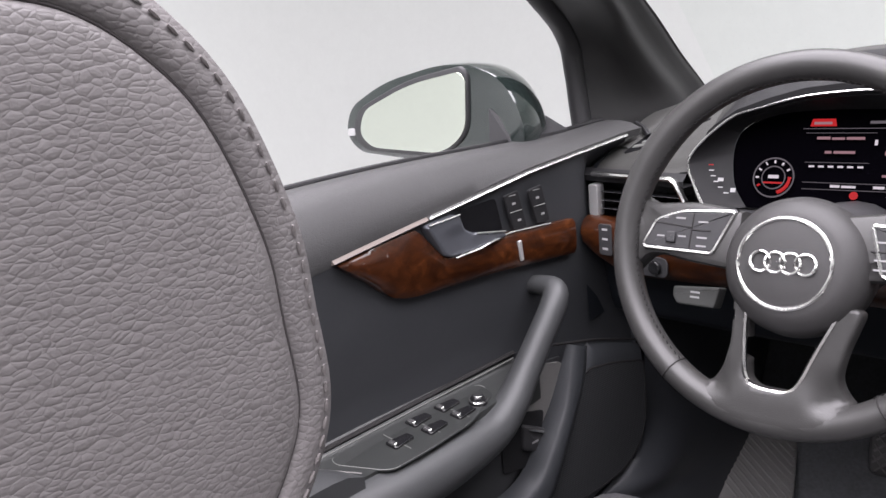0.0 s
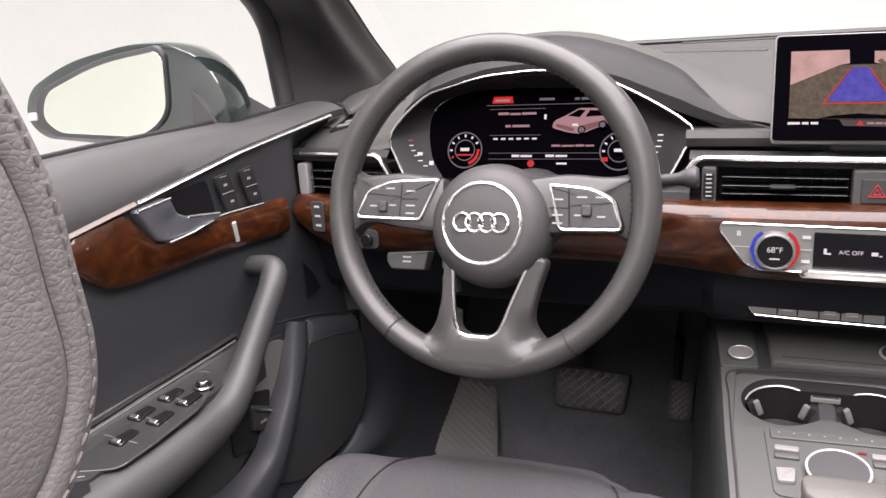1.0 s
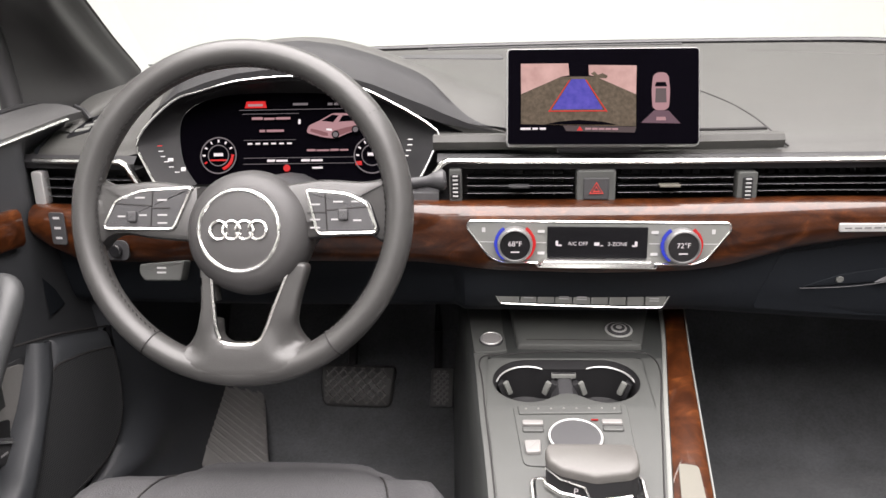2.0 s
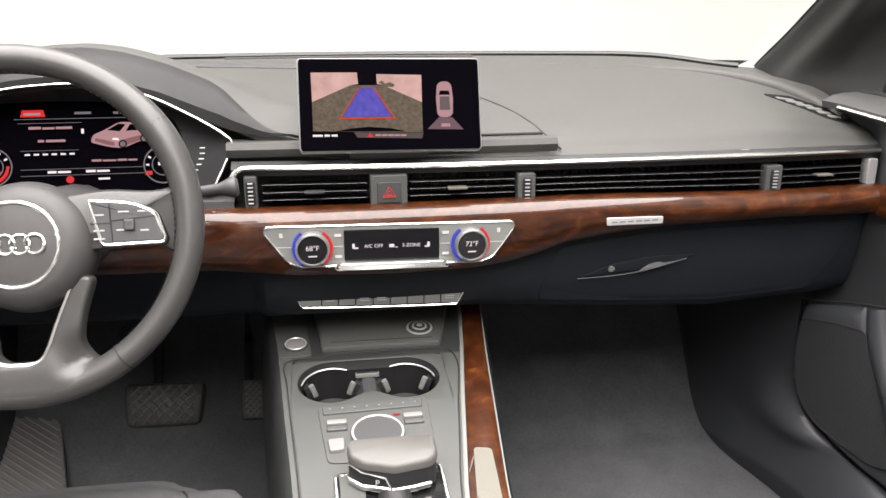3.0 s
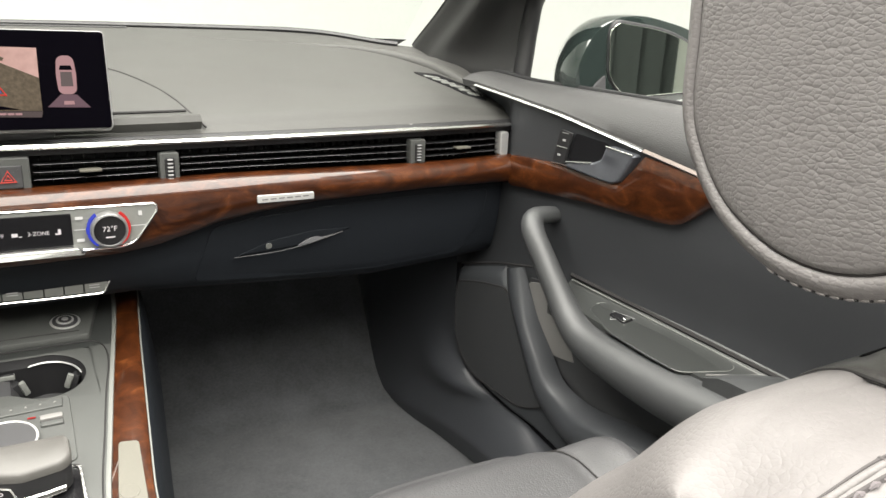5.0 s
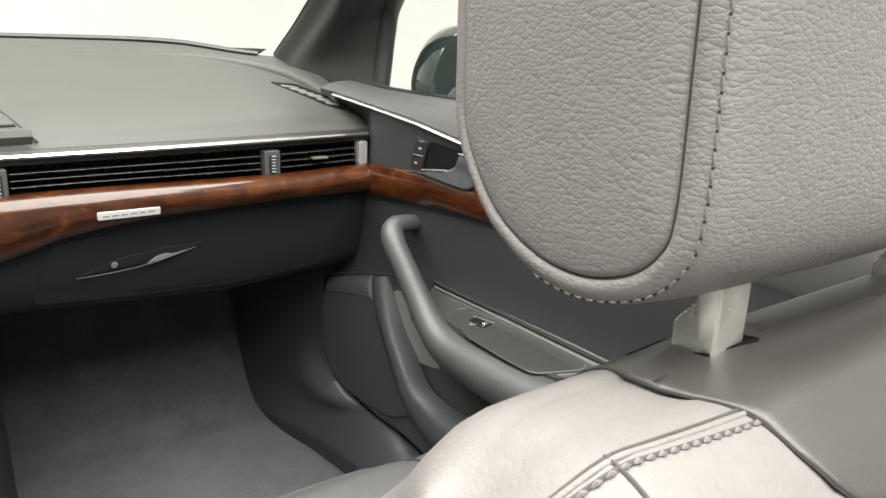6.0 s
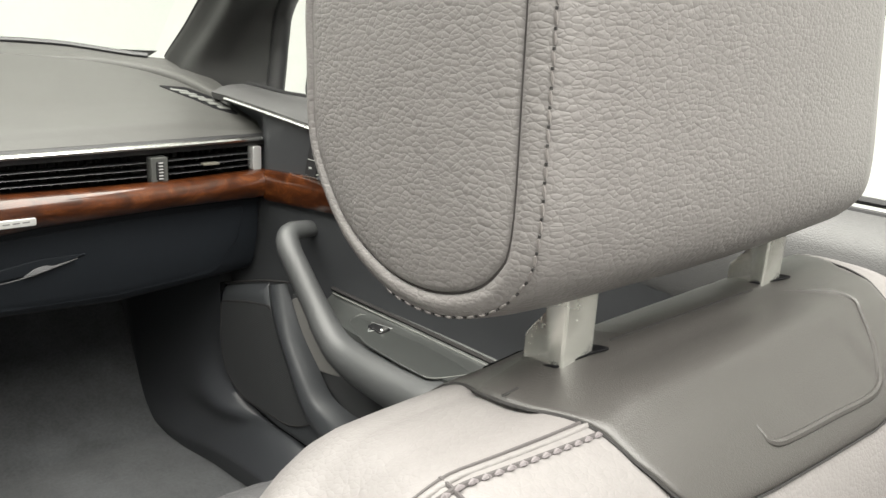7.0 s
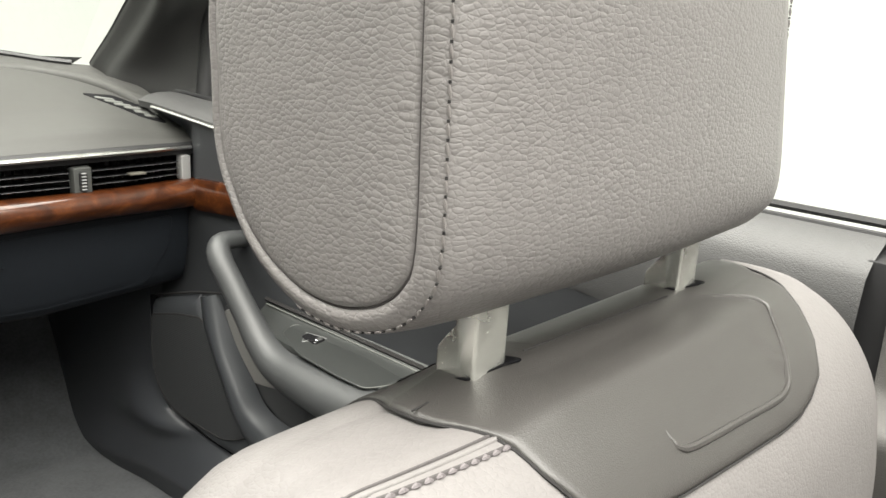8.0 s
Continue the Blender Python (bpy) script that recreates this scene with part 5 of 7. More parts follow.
    part("divider_bar", plate(fillet(rect(-0.0490, -0.0160, -0.0190, -0.0105), 0.0010, 2), f, 0.0055, 0.0010, -0.0105), M_CLIM, well, "thin grey bar behind the saddle")
    part("divider_slot", plate(fillet(rect(-0.0478, -0.0148, -0.0202, -0.0117), 0.0006, 2), f, 0.0006, 0.0002, -0.0053), M_DARK, well)
    # tray lid: a raised slab with a bevelled front, in a dark surround
    tray = [(-0.099, 0.132), (-0.0905, 0.0315, 0.005), (0.0680, 0.0300, 0.005), (0.093, 0.132)]
    part("tray_lid", plate(fillet(tray, 0.004, 4), f, 0.0085, 0.0045, -0.001), M_CONS, t, "grey tray lid under the dash")
    part("tray_groove", tube([f(-0.078, 0.0425, 0.0075), f(0.0, 0.0418, 0.0075), f(0.057, 0.0400, 0.0075)], 0.0009, seg=5), M_SEAM, t)
    for r, hh, mm in ((0.0180, 0.0035, M_ALU), (0.0150, 0.0050, M_PLAS), (0.0105, 0.0060, M_ALU), (0.0078, 0.0068, M_PLAS), (0.0040, 0.0076, M_ALU)):
        part("socket_ring", disc(f, 0.0435, 0.0655, r, hh - 0.0015, 0.0006, 0.0065), mm, t)
    # start button on its own panel
    panel = fillet([(con_left(0.132) + 0.002, 0.132), (con_left(0.02) + 0.003, 0.0205), (-0.1030, 0.0240), (-0.1120, 0.132)], 0.004, 3)
    part("start_panel", plate(panel, f, 0.0036, 0.0014, -0.001), M_CONS, t, "grey panel round the start button")
    part("start_bezel", disc(f, -0.1235, 0.049, 0.0160, 0.0022, 0.0010, 0.0024), M_PLAS, t)
    part("start_ring", tube([f(-0.1235 + 0.0136 * math.cos(a), 0.049 + 0.0136 * math.sin(a), 0.0052) for a in np.linspace(0, 2 * math.pi, 40)[:-1]], 0.0009, seg=6, closed=True), M_ALU, t, "bright ring of the start button")
    part("start_button", disc(f, -0.1235, 0.049, 0.0132, 0.0044, 0.0016, 0.0016), M_SILV, t, "round silver start button")
    corner = [f(con_left(y) + 0.0095, y, 0.0006) for y in np.linspace(-0.60, -0.03, 9)]
    corner += [f(u, v, 0.0006) for u, v in ((-0.1385, -0.006), (-0.1378, 0.006), (-0.1345, 0.0130), (-0.1280, 0.0165), (-0.1150, 0.0185), (-0.095, 0.0200), (-0.060, 0.0240), (0.040, 0.0240), (0.074, 0.0200))]
    corner += [f(wl(y) - 0.0085, y, 0.0006) for y in np.linspace(-0.015, -0.60, 9)]
    part("inlay_groove", tube(spline(corner, 4), 0.0010, seg=5), M_SEAM, t)
    # wood strip with chrome borders
    rr = []
    for y in ys:
        a, b = wl(y), con_right(y) - 0.002
        rr.append([con(a, y, -0.004), con(a, y, 0.004), con(lerp(a, b, 0.2), y, 0.0065), con(lerp(a, b, 0.5), y, 0.0075), con(lerp(a, b, 0.8), y, 0.0065), con(b, y, 0.003), con(b, y, -0.006)])
    part("wood_strip", loft(rr), M_WOOD, t, "glossy burl wood strip")
    rr = [[con(wl(y) + a, y, w) for a, w in ((-0.0060, -0.003), (-0.0058, 0.0018), (-0.0040, 0.0028), (-0.0012, 0.0026), (-0.0002, 0.0010))] for y in ys]
    part("satin_border", loft(rr), M_CLIM, t, "satin grey border of the wood strip")
    part("satin_border", tube([con(con_right(y) - 0.0005, y, 0.0026) for y in ys], 0.0011, seg=6), M_CLIM, t)
    tr = fillet([(wl(-0.186) + 0.0055, -0.186), (con_right(-0.19) - 0.0125, -0.190), (con_right(-0.26) - 0.0095, -0.26), (con_right(-0.5) - 0.010, -0.50), (wl(-0.5) + 0.006, -0.50), (wl(-0.26) + 0.0055, -0.26)], 0.005, 3)
    part("metal_inlay", plate(tr, f, 0.0012, 0.0005, 0.0075), M_INLAY, t, "pale metal inlay in the wood strip")
    part("inlay_stud", disc(f, 0.0685, -0.262, 0.0095, 0.0012, 0.0006, 0.008), M_INLAY, t, "round bright stud")
    # media keys and dial
    part("key_panel", plate(fillet([(-0.0985, -0.0850), (0.0325, -0.0800), (0.0295, -0.192), (-0.0890, -0.1840)], 0.008, 4), f, 0.0018, 0.0008), M_CONS, t, "key panel before the selector")
    part("key_strip", plate(fillet([(-0.0930, -0.0880), (0.0255, -0.0850), (0.0245, -0.1000), (-0.0915, -0.1030)], 0.002, 3), f, 0.0030, 0.0012, 0.001), M_CONS, t)
    for i in range(8):
        a = i / 7
        part("key_dot", disc(f, lerp(-0.0835, 0.0170, a), lerp(-0.0945, -0.0925, a), 0.0012, 0.0010, 0.0003, 0.0038, 10), M_KEYS, t)
    dial = (-0.0318, -0.1455)
    part("media_dial", disc(f, *dial, 0.0290, 0.007, 0.002, 0.001, 48), M_PLAS, t, "large round media dial")
    part("dial_ring", tube([f(dial[0] + 0.0282 * math.cos(a), dial[1] + 0.0282 * math.sin(a), 0.0075) for a in np.linspace(0, 2 * math.pi, 48)[:-1]], 0.0015, seg=6, closed=True), M_ALU, t, "bright dial ring")
    for u0, u1, v in ((-0.0885, -0.0650, -0.1175), (0.0000, 0.0228, -0.1150)):
        for dv, mm in ((0.0, M_KEYS), (-0.0115, M_CONS)):
            part("media_key", plate(fillet(rect(u0, v + dv - 0.0042, u1, v + dv + 0.0038), 0.002, 3), f, 0.0036, 0.0014, 0.001), mm, t, "bright media key" if dv == 0 else "")
        part("key_slit", plate(fillet(rect(u0, v - 0.0066, u1, v - 0.0050), 0.0006, 2), f, 0.0022, 0.0006, 0.0005), M_SEAM, t)
    part("media_key", plate(fillet([(-0.0880, -0.1490), (-0.0690, -0.1475), (-0.0700, -0.1680), (-0.0860, -0.1690)], 0.003, 3), f, 0.005, 0.002, 0.001), M_KEYS, t)
    bars("red_print", [(-0.0115, -0.0035, -0.1115, 0.0026)], f, 0.0030, G_RED, t)
    # selector plate
    part("selector_frame", ring_frame(fillet([(-0.082, -0.205), (0.030, -0.200), (0.030, -0.34), (-0.078, -0.34)], 0.008, 4), f, 0.0022, 0.002), M_CHR, t, "chrome frame round the selector")
    part("selector_plate", plate(fillet([(-0.082, -0.205), (0.030, -0.200), (0.030, -0.34), (-0.078, -0.34)], 0.008, 4), f, 0.0015, 0.0005), M_GLOSS, t)
    part("side_key", plate(fillet(rect(-0.078, -0.255, -0.052, -0.208), 0.003, 3), f, 0.004, 0.001, 0.001), M_CONS, t)
    return t


build_console()


def build_selector():
    t = thing("gear_selector", "leather-topped gear selector with silver underside and button", "gear lever", at=(-0.02, -0.22, cz(-0.22)))
    c = V((-0.024, -0.240, cz(-0.240)))
    g = on(Matrix.Translation(c))
    part("boot", tube([g(0, -0.03, -0.012), g(0, -0.02, 0.0), g(0, -0.01, 0.012)], [0.026, 0.020, 0.016], seg=16), M_DARK, t)
    # flat paddle head: leather top, black body, silver edge along its rear
    head = [(-0.042, 0.032), (0.040, 0.032), (0.044, 0.026), (0.044, 0.000), (0.036, -0.008), (0.000, -0.014), (-0.032, -0.004), (-0.045, 0.008), (-0.046, 0.024)]
    o = fillet(head, 0.005, 4)
    tilt = lambda u, v, w=0.0: g(u + 0.002, v + 0.010, 0.008 + w + 0.16 * v)
    part("body", plate(o, tilt, 0.024, 0.002, 0.0), M_FUNNEL, t, "black selector body")
    part("head", plate(inset(o, -0.0008), tilt, 0.010, 0.004, 0.023), M_HEAD, t, "grey leather selector top")
    rear = [(-0.0465, 0.016), (-0.0460, 0.008), (-0.033, -0.0045), (-0.001, -0.0145), (0.020, -0.0122), (0.0365, -0.0085)]
    part("silver_edge", tube([tilt(u, v, 0.003) for u, v in rear], 0.0022, seg=8, flat=1.5), M_CHR, t, "silver lower edge")
    part("silver_edge", tube([tilt(-0.0462, 0.010, 0.021), tilt(-0.033, -0.0045, 0.020), tilt(-0.010, -0.0120, 0.017), tilt(-0.003, -0.0145, 0.003)], 0.0013, seg=6), M_CHR, t)
    part("silver_neck", plate(fillet([(-0.014, -0.008), (0.026, -0.008), (0.024, 0.018), (-0.012, 0.018)], 0.006, 3), tilt, 0.022, 0.004, -0.022), M_ALU, t, "silver neck")
    along, rise = V((0.95, -0.31, 0)), V((0.06, 0.18, 0.97))
    base = tilt(-0.0180, -0.0095, 0.0105)
    lettering("position_letter", "P", 0.009, lambda u, v, w=0.0: base + along * u + rise * v + V((-0.31, -0.93, 0.2)) * 0.0012, 0, 0, 0, G_WHITE, t)


build_selector()


def build_pedals():
    t = thing("brake_pedal", "wide black ribbed rubber brake pedal", "pedal", group="pedals", at=(-0.39, 0.44, 0.06))
    fb = on(frame_at((-0.377, 0.425, 0.133), (1, 0, -0.03), (0, 0.45, 0.9)))
    f = lambda u, v, w=0.0: fb(u, v, w - 5.0 * (v + 0.008) ** 2 - 1.2 * u * u)
    o = fillet([(-0.072, 0.036), (0.070, 0.036), (0.063, -0.042), (-0.064, -0.042)], 0.012, 4)
    pad = part("pad", soft_plate(o, f, 0.006, 0.004), M_RUB, t, angle=60)
    bm = bmesh.new()
    for i in range(-9, 10):
        for s in (-1, 1):
            a, b = (i * 0.018 - s * 0.036, -0.036), (i * 0.018 + s * 0.030, 0.030)
            cl = [(lerp(a[0], b[0], k), lerp(a[1], b[1], k)) for k in np.linspace(0, 1, 12)]
            cl = [p for p in cl if -0.063 < p[0] < 0.060]
            if len(cl) > 2:
                tube([f(*p, 0.0055) for p in cl], 0.0024, seg=5, bm=bm)
    part("tread", bm, M_TREAD, pad, "crossed tread ribs")
    part("arm", tube([(-0.392, 0.44, 0.12), (-0.39, 0.50, 0.22), (-0.385, 0.52, 0.40)], 0.009, seg=8), M_DARK, t)
    g = thing("accelerator_pedal", "narrow black ribbed accelerator pedal", "pedal", group="pedals", at=(-0.23, 0.46, 0.05))
    f = on(frame_at((-0.221, 0.435, 0.121), (1, 0, -0.02), (0, 0.5, 0.87)))
    o = fillet([(-0.019, 0.036), (0.024, 0.036), (0.022, -0.036), (-0.021, -0.036)], 0.006, 3)
    pad = part("pad", plate(o, f, 0.012, 0.003, -0.006), M_RUB, g)
    bm = bmesh.new()
    for i in range(-5, 6):
        for s in (-1, 1):
            cl = [(i * 0.011 + s * lerp(-0.03, 0.03, k), lerp(-0.031, 0.031, k)) for k in np.linspace(0, 1, 12)]
            cl = [p for p in cl if abs(p[0]) < 0.016]
            if len(cl) > 2:
                tube([f(*p, 0.006) for p in cl], 0.0018, seg=5, bm=bm)
    part("tread", bm, M_TREAD, pad, "crossed tread ribs")
    part("arm", tube([(-0.23, 0.45, 0.10), (-0.23, 0.52, 0.2), (-0.23, 0.55, 0.34)], 0.008, seg=8), M_DARK, g)
    r = thing("footrest", "ribbed grey rubber footrest beside the brake pedal", "footrest", group="pedals", at=(-0.6, 0.30, 0.04))
    across, along = V((1, 0.04, -0.12)).normalized(), V((-0.265, 0.90, 0.31)).normalized()
    out = across.cross(along).normalized()
    f = lambda u, v, w=0.0: V((-0.598, 0.365, 0.091)) + across * u + along * v + out * w
    base = part("plate", plate(fillet(rect(-0.058, -0.12, 0.059, 0.20), 0.006, 3), f, 0.016, 0.003, -0.012), M_RUBF, r)
    for i in range(17):
        v = -0.120 + 0.0185 * i
        ends = [(u, v + 0.045 - 0.95 * (u + 0.050)) for u in np.linspace(-0.054, 0.055, 12)]
        ends = [p for p in ends if -0.116 < p[1] < 0.196]
        if len(ends) > 2:
            part("rib", tube([f(*p, 0.0042) for p in ends], 0.0030, seg=6, flat=0.6), M_FOOT, base)


build_pedals()

# ---------------------------------------------------------------- doors


def door_x(y):
    a = 0.700 - 0.18 * y
    k = 0.03
    return 0.745 - k * math.log(1 + math.exp((0.745 - a) / k)) if a < 0.9 else 0.745


def chrome_line(y):
    return curve_at([(-0.87, 0.560), (-0.60, 0.575), (-0.368, 0.609), (-0.222, 0.630), (-0.07, 0.654), (0.12, 0.675), (0.16, 0.677)], y)


def build_door(s, name, label):
    t = thing(name, label, "car door", group="front doors", at=(s * 0.72, -0.3, 0.10))
    out, back_by = (0.018, -0.030) if s < 0 else (0.0, 0.0)
    skin_x = lambda y: door_x(y) + out
    f = lambda u, v, w=0.0: V((s * (skin_x(u) - w), u, v))
    fu = lambda u, v, w=0.0: f(u + back_by, v - 0.0010 * (s < 0), w)
    flip = lambda poly: poly if s < 0 else poly[::-1]
    ys = np.linspace(-0.868, 0.155, 54)
    # shoulder: from the chrome line up and out to the window slot
    rings = []
    for y in ys:
        x, zc = skin_x(y), chrome_line(y)
        top = 0.686 - 0.010 * smooth((-0.2 - y) / 0.4) + 0.006 * smooth((y - 0.05) / 0.1)
        prof = [(0.0, zc - 0.006), (-0.003, zc + 0.004), (0.002, lerp(zc, top, 0.35)), (0.014, lerp(zc, top, 0.75)), (0.030, lerp(zc, top, 0.95)), (0.052, top), (0.062, top - 0.004), (0.062, top - 0.05)]
        back = [(0.0, zc - 0.006), (-0.003, zc + 0.004), (0.000, 0.615), (0.004, 0.646), (0.016, 0.659), (0.045, 0.671), (0.062, 0.672), (0.062, 0.625)]
        q = smooth((-0.40 - y) / 0.25)
        rings.append([(s * (x + lerp(a, c, q)), y, lerp(z, d, q)) for (a, z), (c, d) in zip(prof, back)])
    part("shoulder", loft(rings), M_SHOULD, t, "padded charcoal door shoulder")
    seal_z = lambda y: lerp(0.689 - 0.010 * smooth((-0.2 - y) / 0.4) + 0.006 * smooth((y - 0.05) / 0.1), 0.6745, smooth((-0.40 - y) / 0.25))
    part("window_seal", tube([(s * (skin_x(y) + 0.061), y, seal_z(y) - 0.003) for y in ys], 0.0036, seg=8), M_DARK, t)
    # main skin
    rings = []
    for y in ys:
        x, zc = skin_x(y), chrome_line(y)
        prof = [(0.0, zc - 0.004), (0.004, zc - 0.03), (0.004, 0.54), (0.008, 0.50), (0.016, 0.45), (0.020, 0.41), (0.012, 0.36), (0.010, 0.28), (0.014, 0.18), (0.03, 0.09)]
        flare = smooth((y - 0.03) / 0.06)
        rings.append([(s * (x + a + flare * (0.020 if j == 0 else 0.028 * smooth((z - 0.50) / 0.06))), y, z) for j, (a, z) in enumerate(prof)])
    part("skin", loft(rings), M_DOOR, t, "smooth charcoal door skin")
    # chrome blade and its satin tail
    split = -0.222 + back_by / 2
    ya = np.linspace(0.122, split, 22)
    part("chrome_blade", loft([[f(y, chrome_line(y) + 0.0016, 0.0005), f(y, chrome_line(y) + 0.0010, 0.003), f(y, chrome_line(y) - 0.0016, 0.006), f(y, chrome_line(y) - 0.0026, 0.001)] for y in ya], closed=True, cap=True), M_CHR, t, "long chrome blade")
    yb = np.linspace(split - 0.002, -0.372, 12)
    part("satin_blade", loft([[f(y, chrome_line(y) + 0.0022, 0.0005), f(y, chrome_line(y) + 0.0016, 0.003), f(y, chrome_line(y) - 0.0020, 0.006), f(y, chrome_line(y) - 0.0034, 0.001)] for y in yb], closed=True, cap=True), M_TAIL, t)
    # wood, in columns from front to tail
    front = 0.026 + back_by * 0.7
    top = [(-0.368, 0.604), (-0.30, 0.614), (-0.228 + back_by, 0.622 + back_by * 0.12), (-0.215 + back_by, 0.606), (-0.190 + back_by, 0.578), (-0.12 + back_by, 0.5815), (-0.079 + back_by, 0.5835), (0.026, 0.578)]
    bot = [(-0.368, 0.602), (-0.33, 0.576), (-0.300, 0.551), (-0.283, 0.5455), (-0.262, 0.543), (-0.20, 0.541), (-0.135, 0.5395), (0.026, 0.531)]
    rings = []
    for y in np.linspace(-0.3675, front, 60):
        a, b = curve_at(top, y), curve_at(bot, y)
        rings.append([f(y, a, -0.004), f(y, a, 0.004), f(y, lerp(a, b, 0.12), 0.0075), f(y, lerp(a, b, 0.5), 0.0085), f(y, lerp(a, b, 0.88), 0.0075), f(y, b, 0.004), f(y, b, -0.006)])
    part("wood_panel", loft(rings), M_WOOD, t, "glossy burl wood door inlay", angle=50)
    ends = (-0.186, -0.06) if s > 0 else (-0.212, -0.040)
    part("wood_line", tube([f(y, curve_at(top, y) + 0.001 - 0.003 * (s < 0) * smooth((-0.150 - y) / 0.03), 0.006 + 0.0085 * (s < 0) * smooth((-0.120 - y) / 0.03)) for y in np.linspace(*ends, 18)], 0.0012, seg=5), M_CHR, t)
    # latch: flat black plate for the scoop's shade, and silver lever
    scoop = fillet([(-0.090, 0.590), (-0.099, 0.632), (-0.163, 0.627), (-0.175, 0.606), (-0.150, 0.592)], 0.006, 4)
    part("latch_scoop_shade", plate(flip(scoop), fu, 0.0012, 0.0005, 0.0008), M_HOLE, t, "flat black plate for the shade in the latch scoop")
    mid = -0.16 + back_by
    slope = (skin_x(mid + 0.05) - skin_x(mid - 0.05)) / 0.10
    lf = lambda u, v, w=0.0: V((s * (skin_x(mid) + slope * (u + 0.16) - w), u + back_by, v - 0.0010 * (s < 0)))
    # lever: a flat bar that widens into a raised rear pad
    lever = fillet([(-0.095, 0.5835), (-0.095, 0.5905), (-0.146, 0.5985, 0.006), (-0.160, 0.6060, 0.006), (-0.1685, 0.6255), (-0.2180, 0.6215), (-0.1930, 0.5810, 0.006), (-0.1770, 0.5755, 0.008), (-0.135, 0.5800)], 0.003, 4)
    dish = lambda u, v, w=0.0: lf(u, v, w - 0.0030 * smooth((-0.150 - u) / 0.02) * smooth((u + 0.205) / 0.03) * smooth((0.618 - v) / 0.02))
    part("latch_lever", soft_plate(lever, dish, 0.0125, 0.0026), M_LEVER, t, "satin silver inside door lever", angle=70)
    part("lever_edge", tube([lf(-0.096, 0.5908, 0.0124), lf(-0.145, 0.5985, 0.0124)], 0.0014, seg=6), M_CHR, t)
    part("lever_edge", tube([lf(-0.169, 0.6255, 0.0130), lf(-0.2165, 0.6217, 0.0130)], 0.0013, seg=6), M_CHR, t)
    for j in range(1 if s > 0 else 2):
        d = 0.042 * j - 0.020 * (s < 0)
        k = part("lock_keys", plate(flip(fillet([(-0.073 + d, 0.634), (-0.097 + d, 0.631), (-0.084 + d, 0.585), (-0.061 + d, 0.586)], 0.003, 3)), f, 0.003, 0.001, 0.002), M_FUNNEL, t, "black lock keys")
        part("key_split", tube([f(-0.089 + d, 0.6085, 0.0052), f(-0.069 + d, 0.6090, 0.0052)], 0.0007, seg=4), M_CLIM, k)
        bars("print", [(-0.085 + d, -0.079 + d, 0.619, 0.003), (-0.077 + d, -0.071 + d, 0.597, 0.003), (-0.090 + d, -0.078 + d, 0.6295, 0.0009)], f, 0.0054, M_PRINT, k)
    if s < 0:
        part("alarm_mark", plate(flip(fillet([(-0.104, 0.5715), (-0.0985, 0.5725), (-0.0960, 0.5465), (-0.1005, 0.5455)], 0.001, 2)), f, 0.003, 0.001, 0.008), M_ALU, t, "small silver marker on the wood")
    # armrest with pull handle: one swept form
    path = [f(-0.062, 0.503, -0.016), f(-0.064, 0.505, 0.015), f(-0.068, 0.502, 0.036), f(-0.082, 0.485, 0.046), f(-0.112, 0.447, 0.046), f(-0.140, 0.413, 0.046), f(-0.170, 0.384, 0.048), f(-0.21, 0.364, 0.050), f(-0.28, 0.357, 0.052), f(-0.36, 0.354, 0.050), f(-0.46, 0.356, 0.045), f(-0.58, 0.360, 0.04)]
    if s < 0:
        path = [p + V((-0.008 * min(1.0, i / 3), 0, 0)) for i, p in enumerate(path)]
    rr = [0.012, 0.014, 0.016, 0.0175, 0.018, 0.019, 0.022, 0.026, 0.031, 0.035, 0.037, 0.037]
    sp = spline(path, 6)
    rad = [curve_at(list(enumerate(rr)), i / 6) for i in range(len(sp))]
    part("pull_handle", tube(sp, rad, seg=16, flat=0.95), M_ARM, t, "smooth grey pull handle and armrest")
    # switch shelf behind the handle
    rings = []
    for k in np.linspace(0, 1, 14):
        y = lerp(-0.100, -0.60, k)
        z = lerp(0.404, 0.392, k)
        rings.append([f(y, z + 0.012, -0.020), f(y, z + 0.004, -0.012), f(y, z, -0.006), f(y, z - 0.006, min(0.045, 0.006 + (k * 1.2) * 0.06 + 0.02)), f(y, z - 0.04, min(0.045, 0.006 + (k * 1.2) * 0.06 + 0.02))])
    part("switch_shelf", loft(rings), M_SHELF, t, "black shelf for the window switches")
    part("shelf_line", tube([f(-0.105, 0.4135, -0.011), f(-0.25, 0.405, -0.011), f(-0.40, 0.400, -0.011), f(-0.43, 0.399, -0.011)], 0.0009, seg=5), M_CLIM, t)
    pad = []
    for k in np.linspace(0, 1, 12):
        y = lerp(-0.405, -0.62, k)
        lift = 0.010 * smooth(k * 8)
        pad.append([f(y - 0.03 * (1 - q), 0.398 + lift + 0.004 * math.sin(math.pi * q), lerp(-0.014, 0.055, q)) for q in np.linspace(0, 1, 8)] + [f(y, 0.36, 0.055)])
    part("armrest_pad", loft(pad), M_ARM, t, "smooth grey armrest pad")
    part("armrest_seam", tube([f(-0.404 - 0.03 * (1 - q), 0.400, lerp(-0.014, 0.050, q)) for q in np.linspace(0, 1, 8)], 0.0009, seg=5), M_LINER, t)
    part("shelf_groove", tube([f(-0.098, 0.418, -0.016), f(-0.25, 0.410, -0.016), f(-0.46, 0.403, -0.016), f(-0.60, 0.399, -0.016)], 0.003, seg=6), M_SEAM, t)
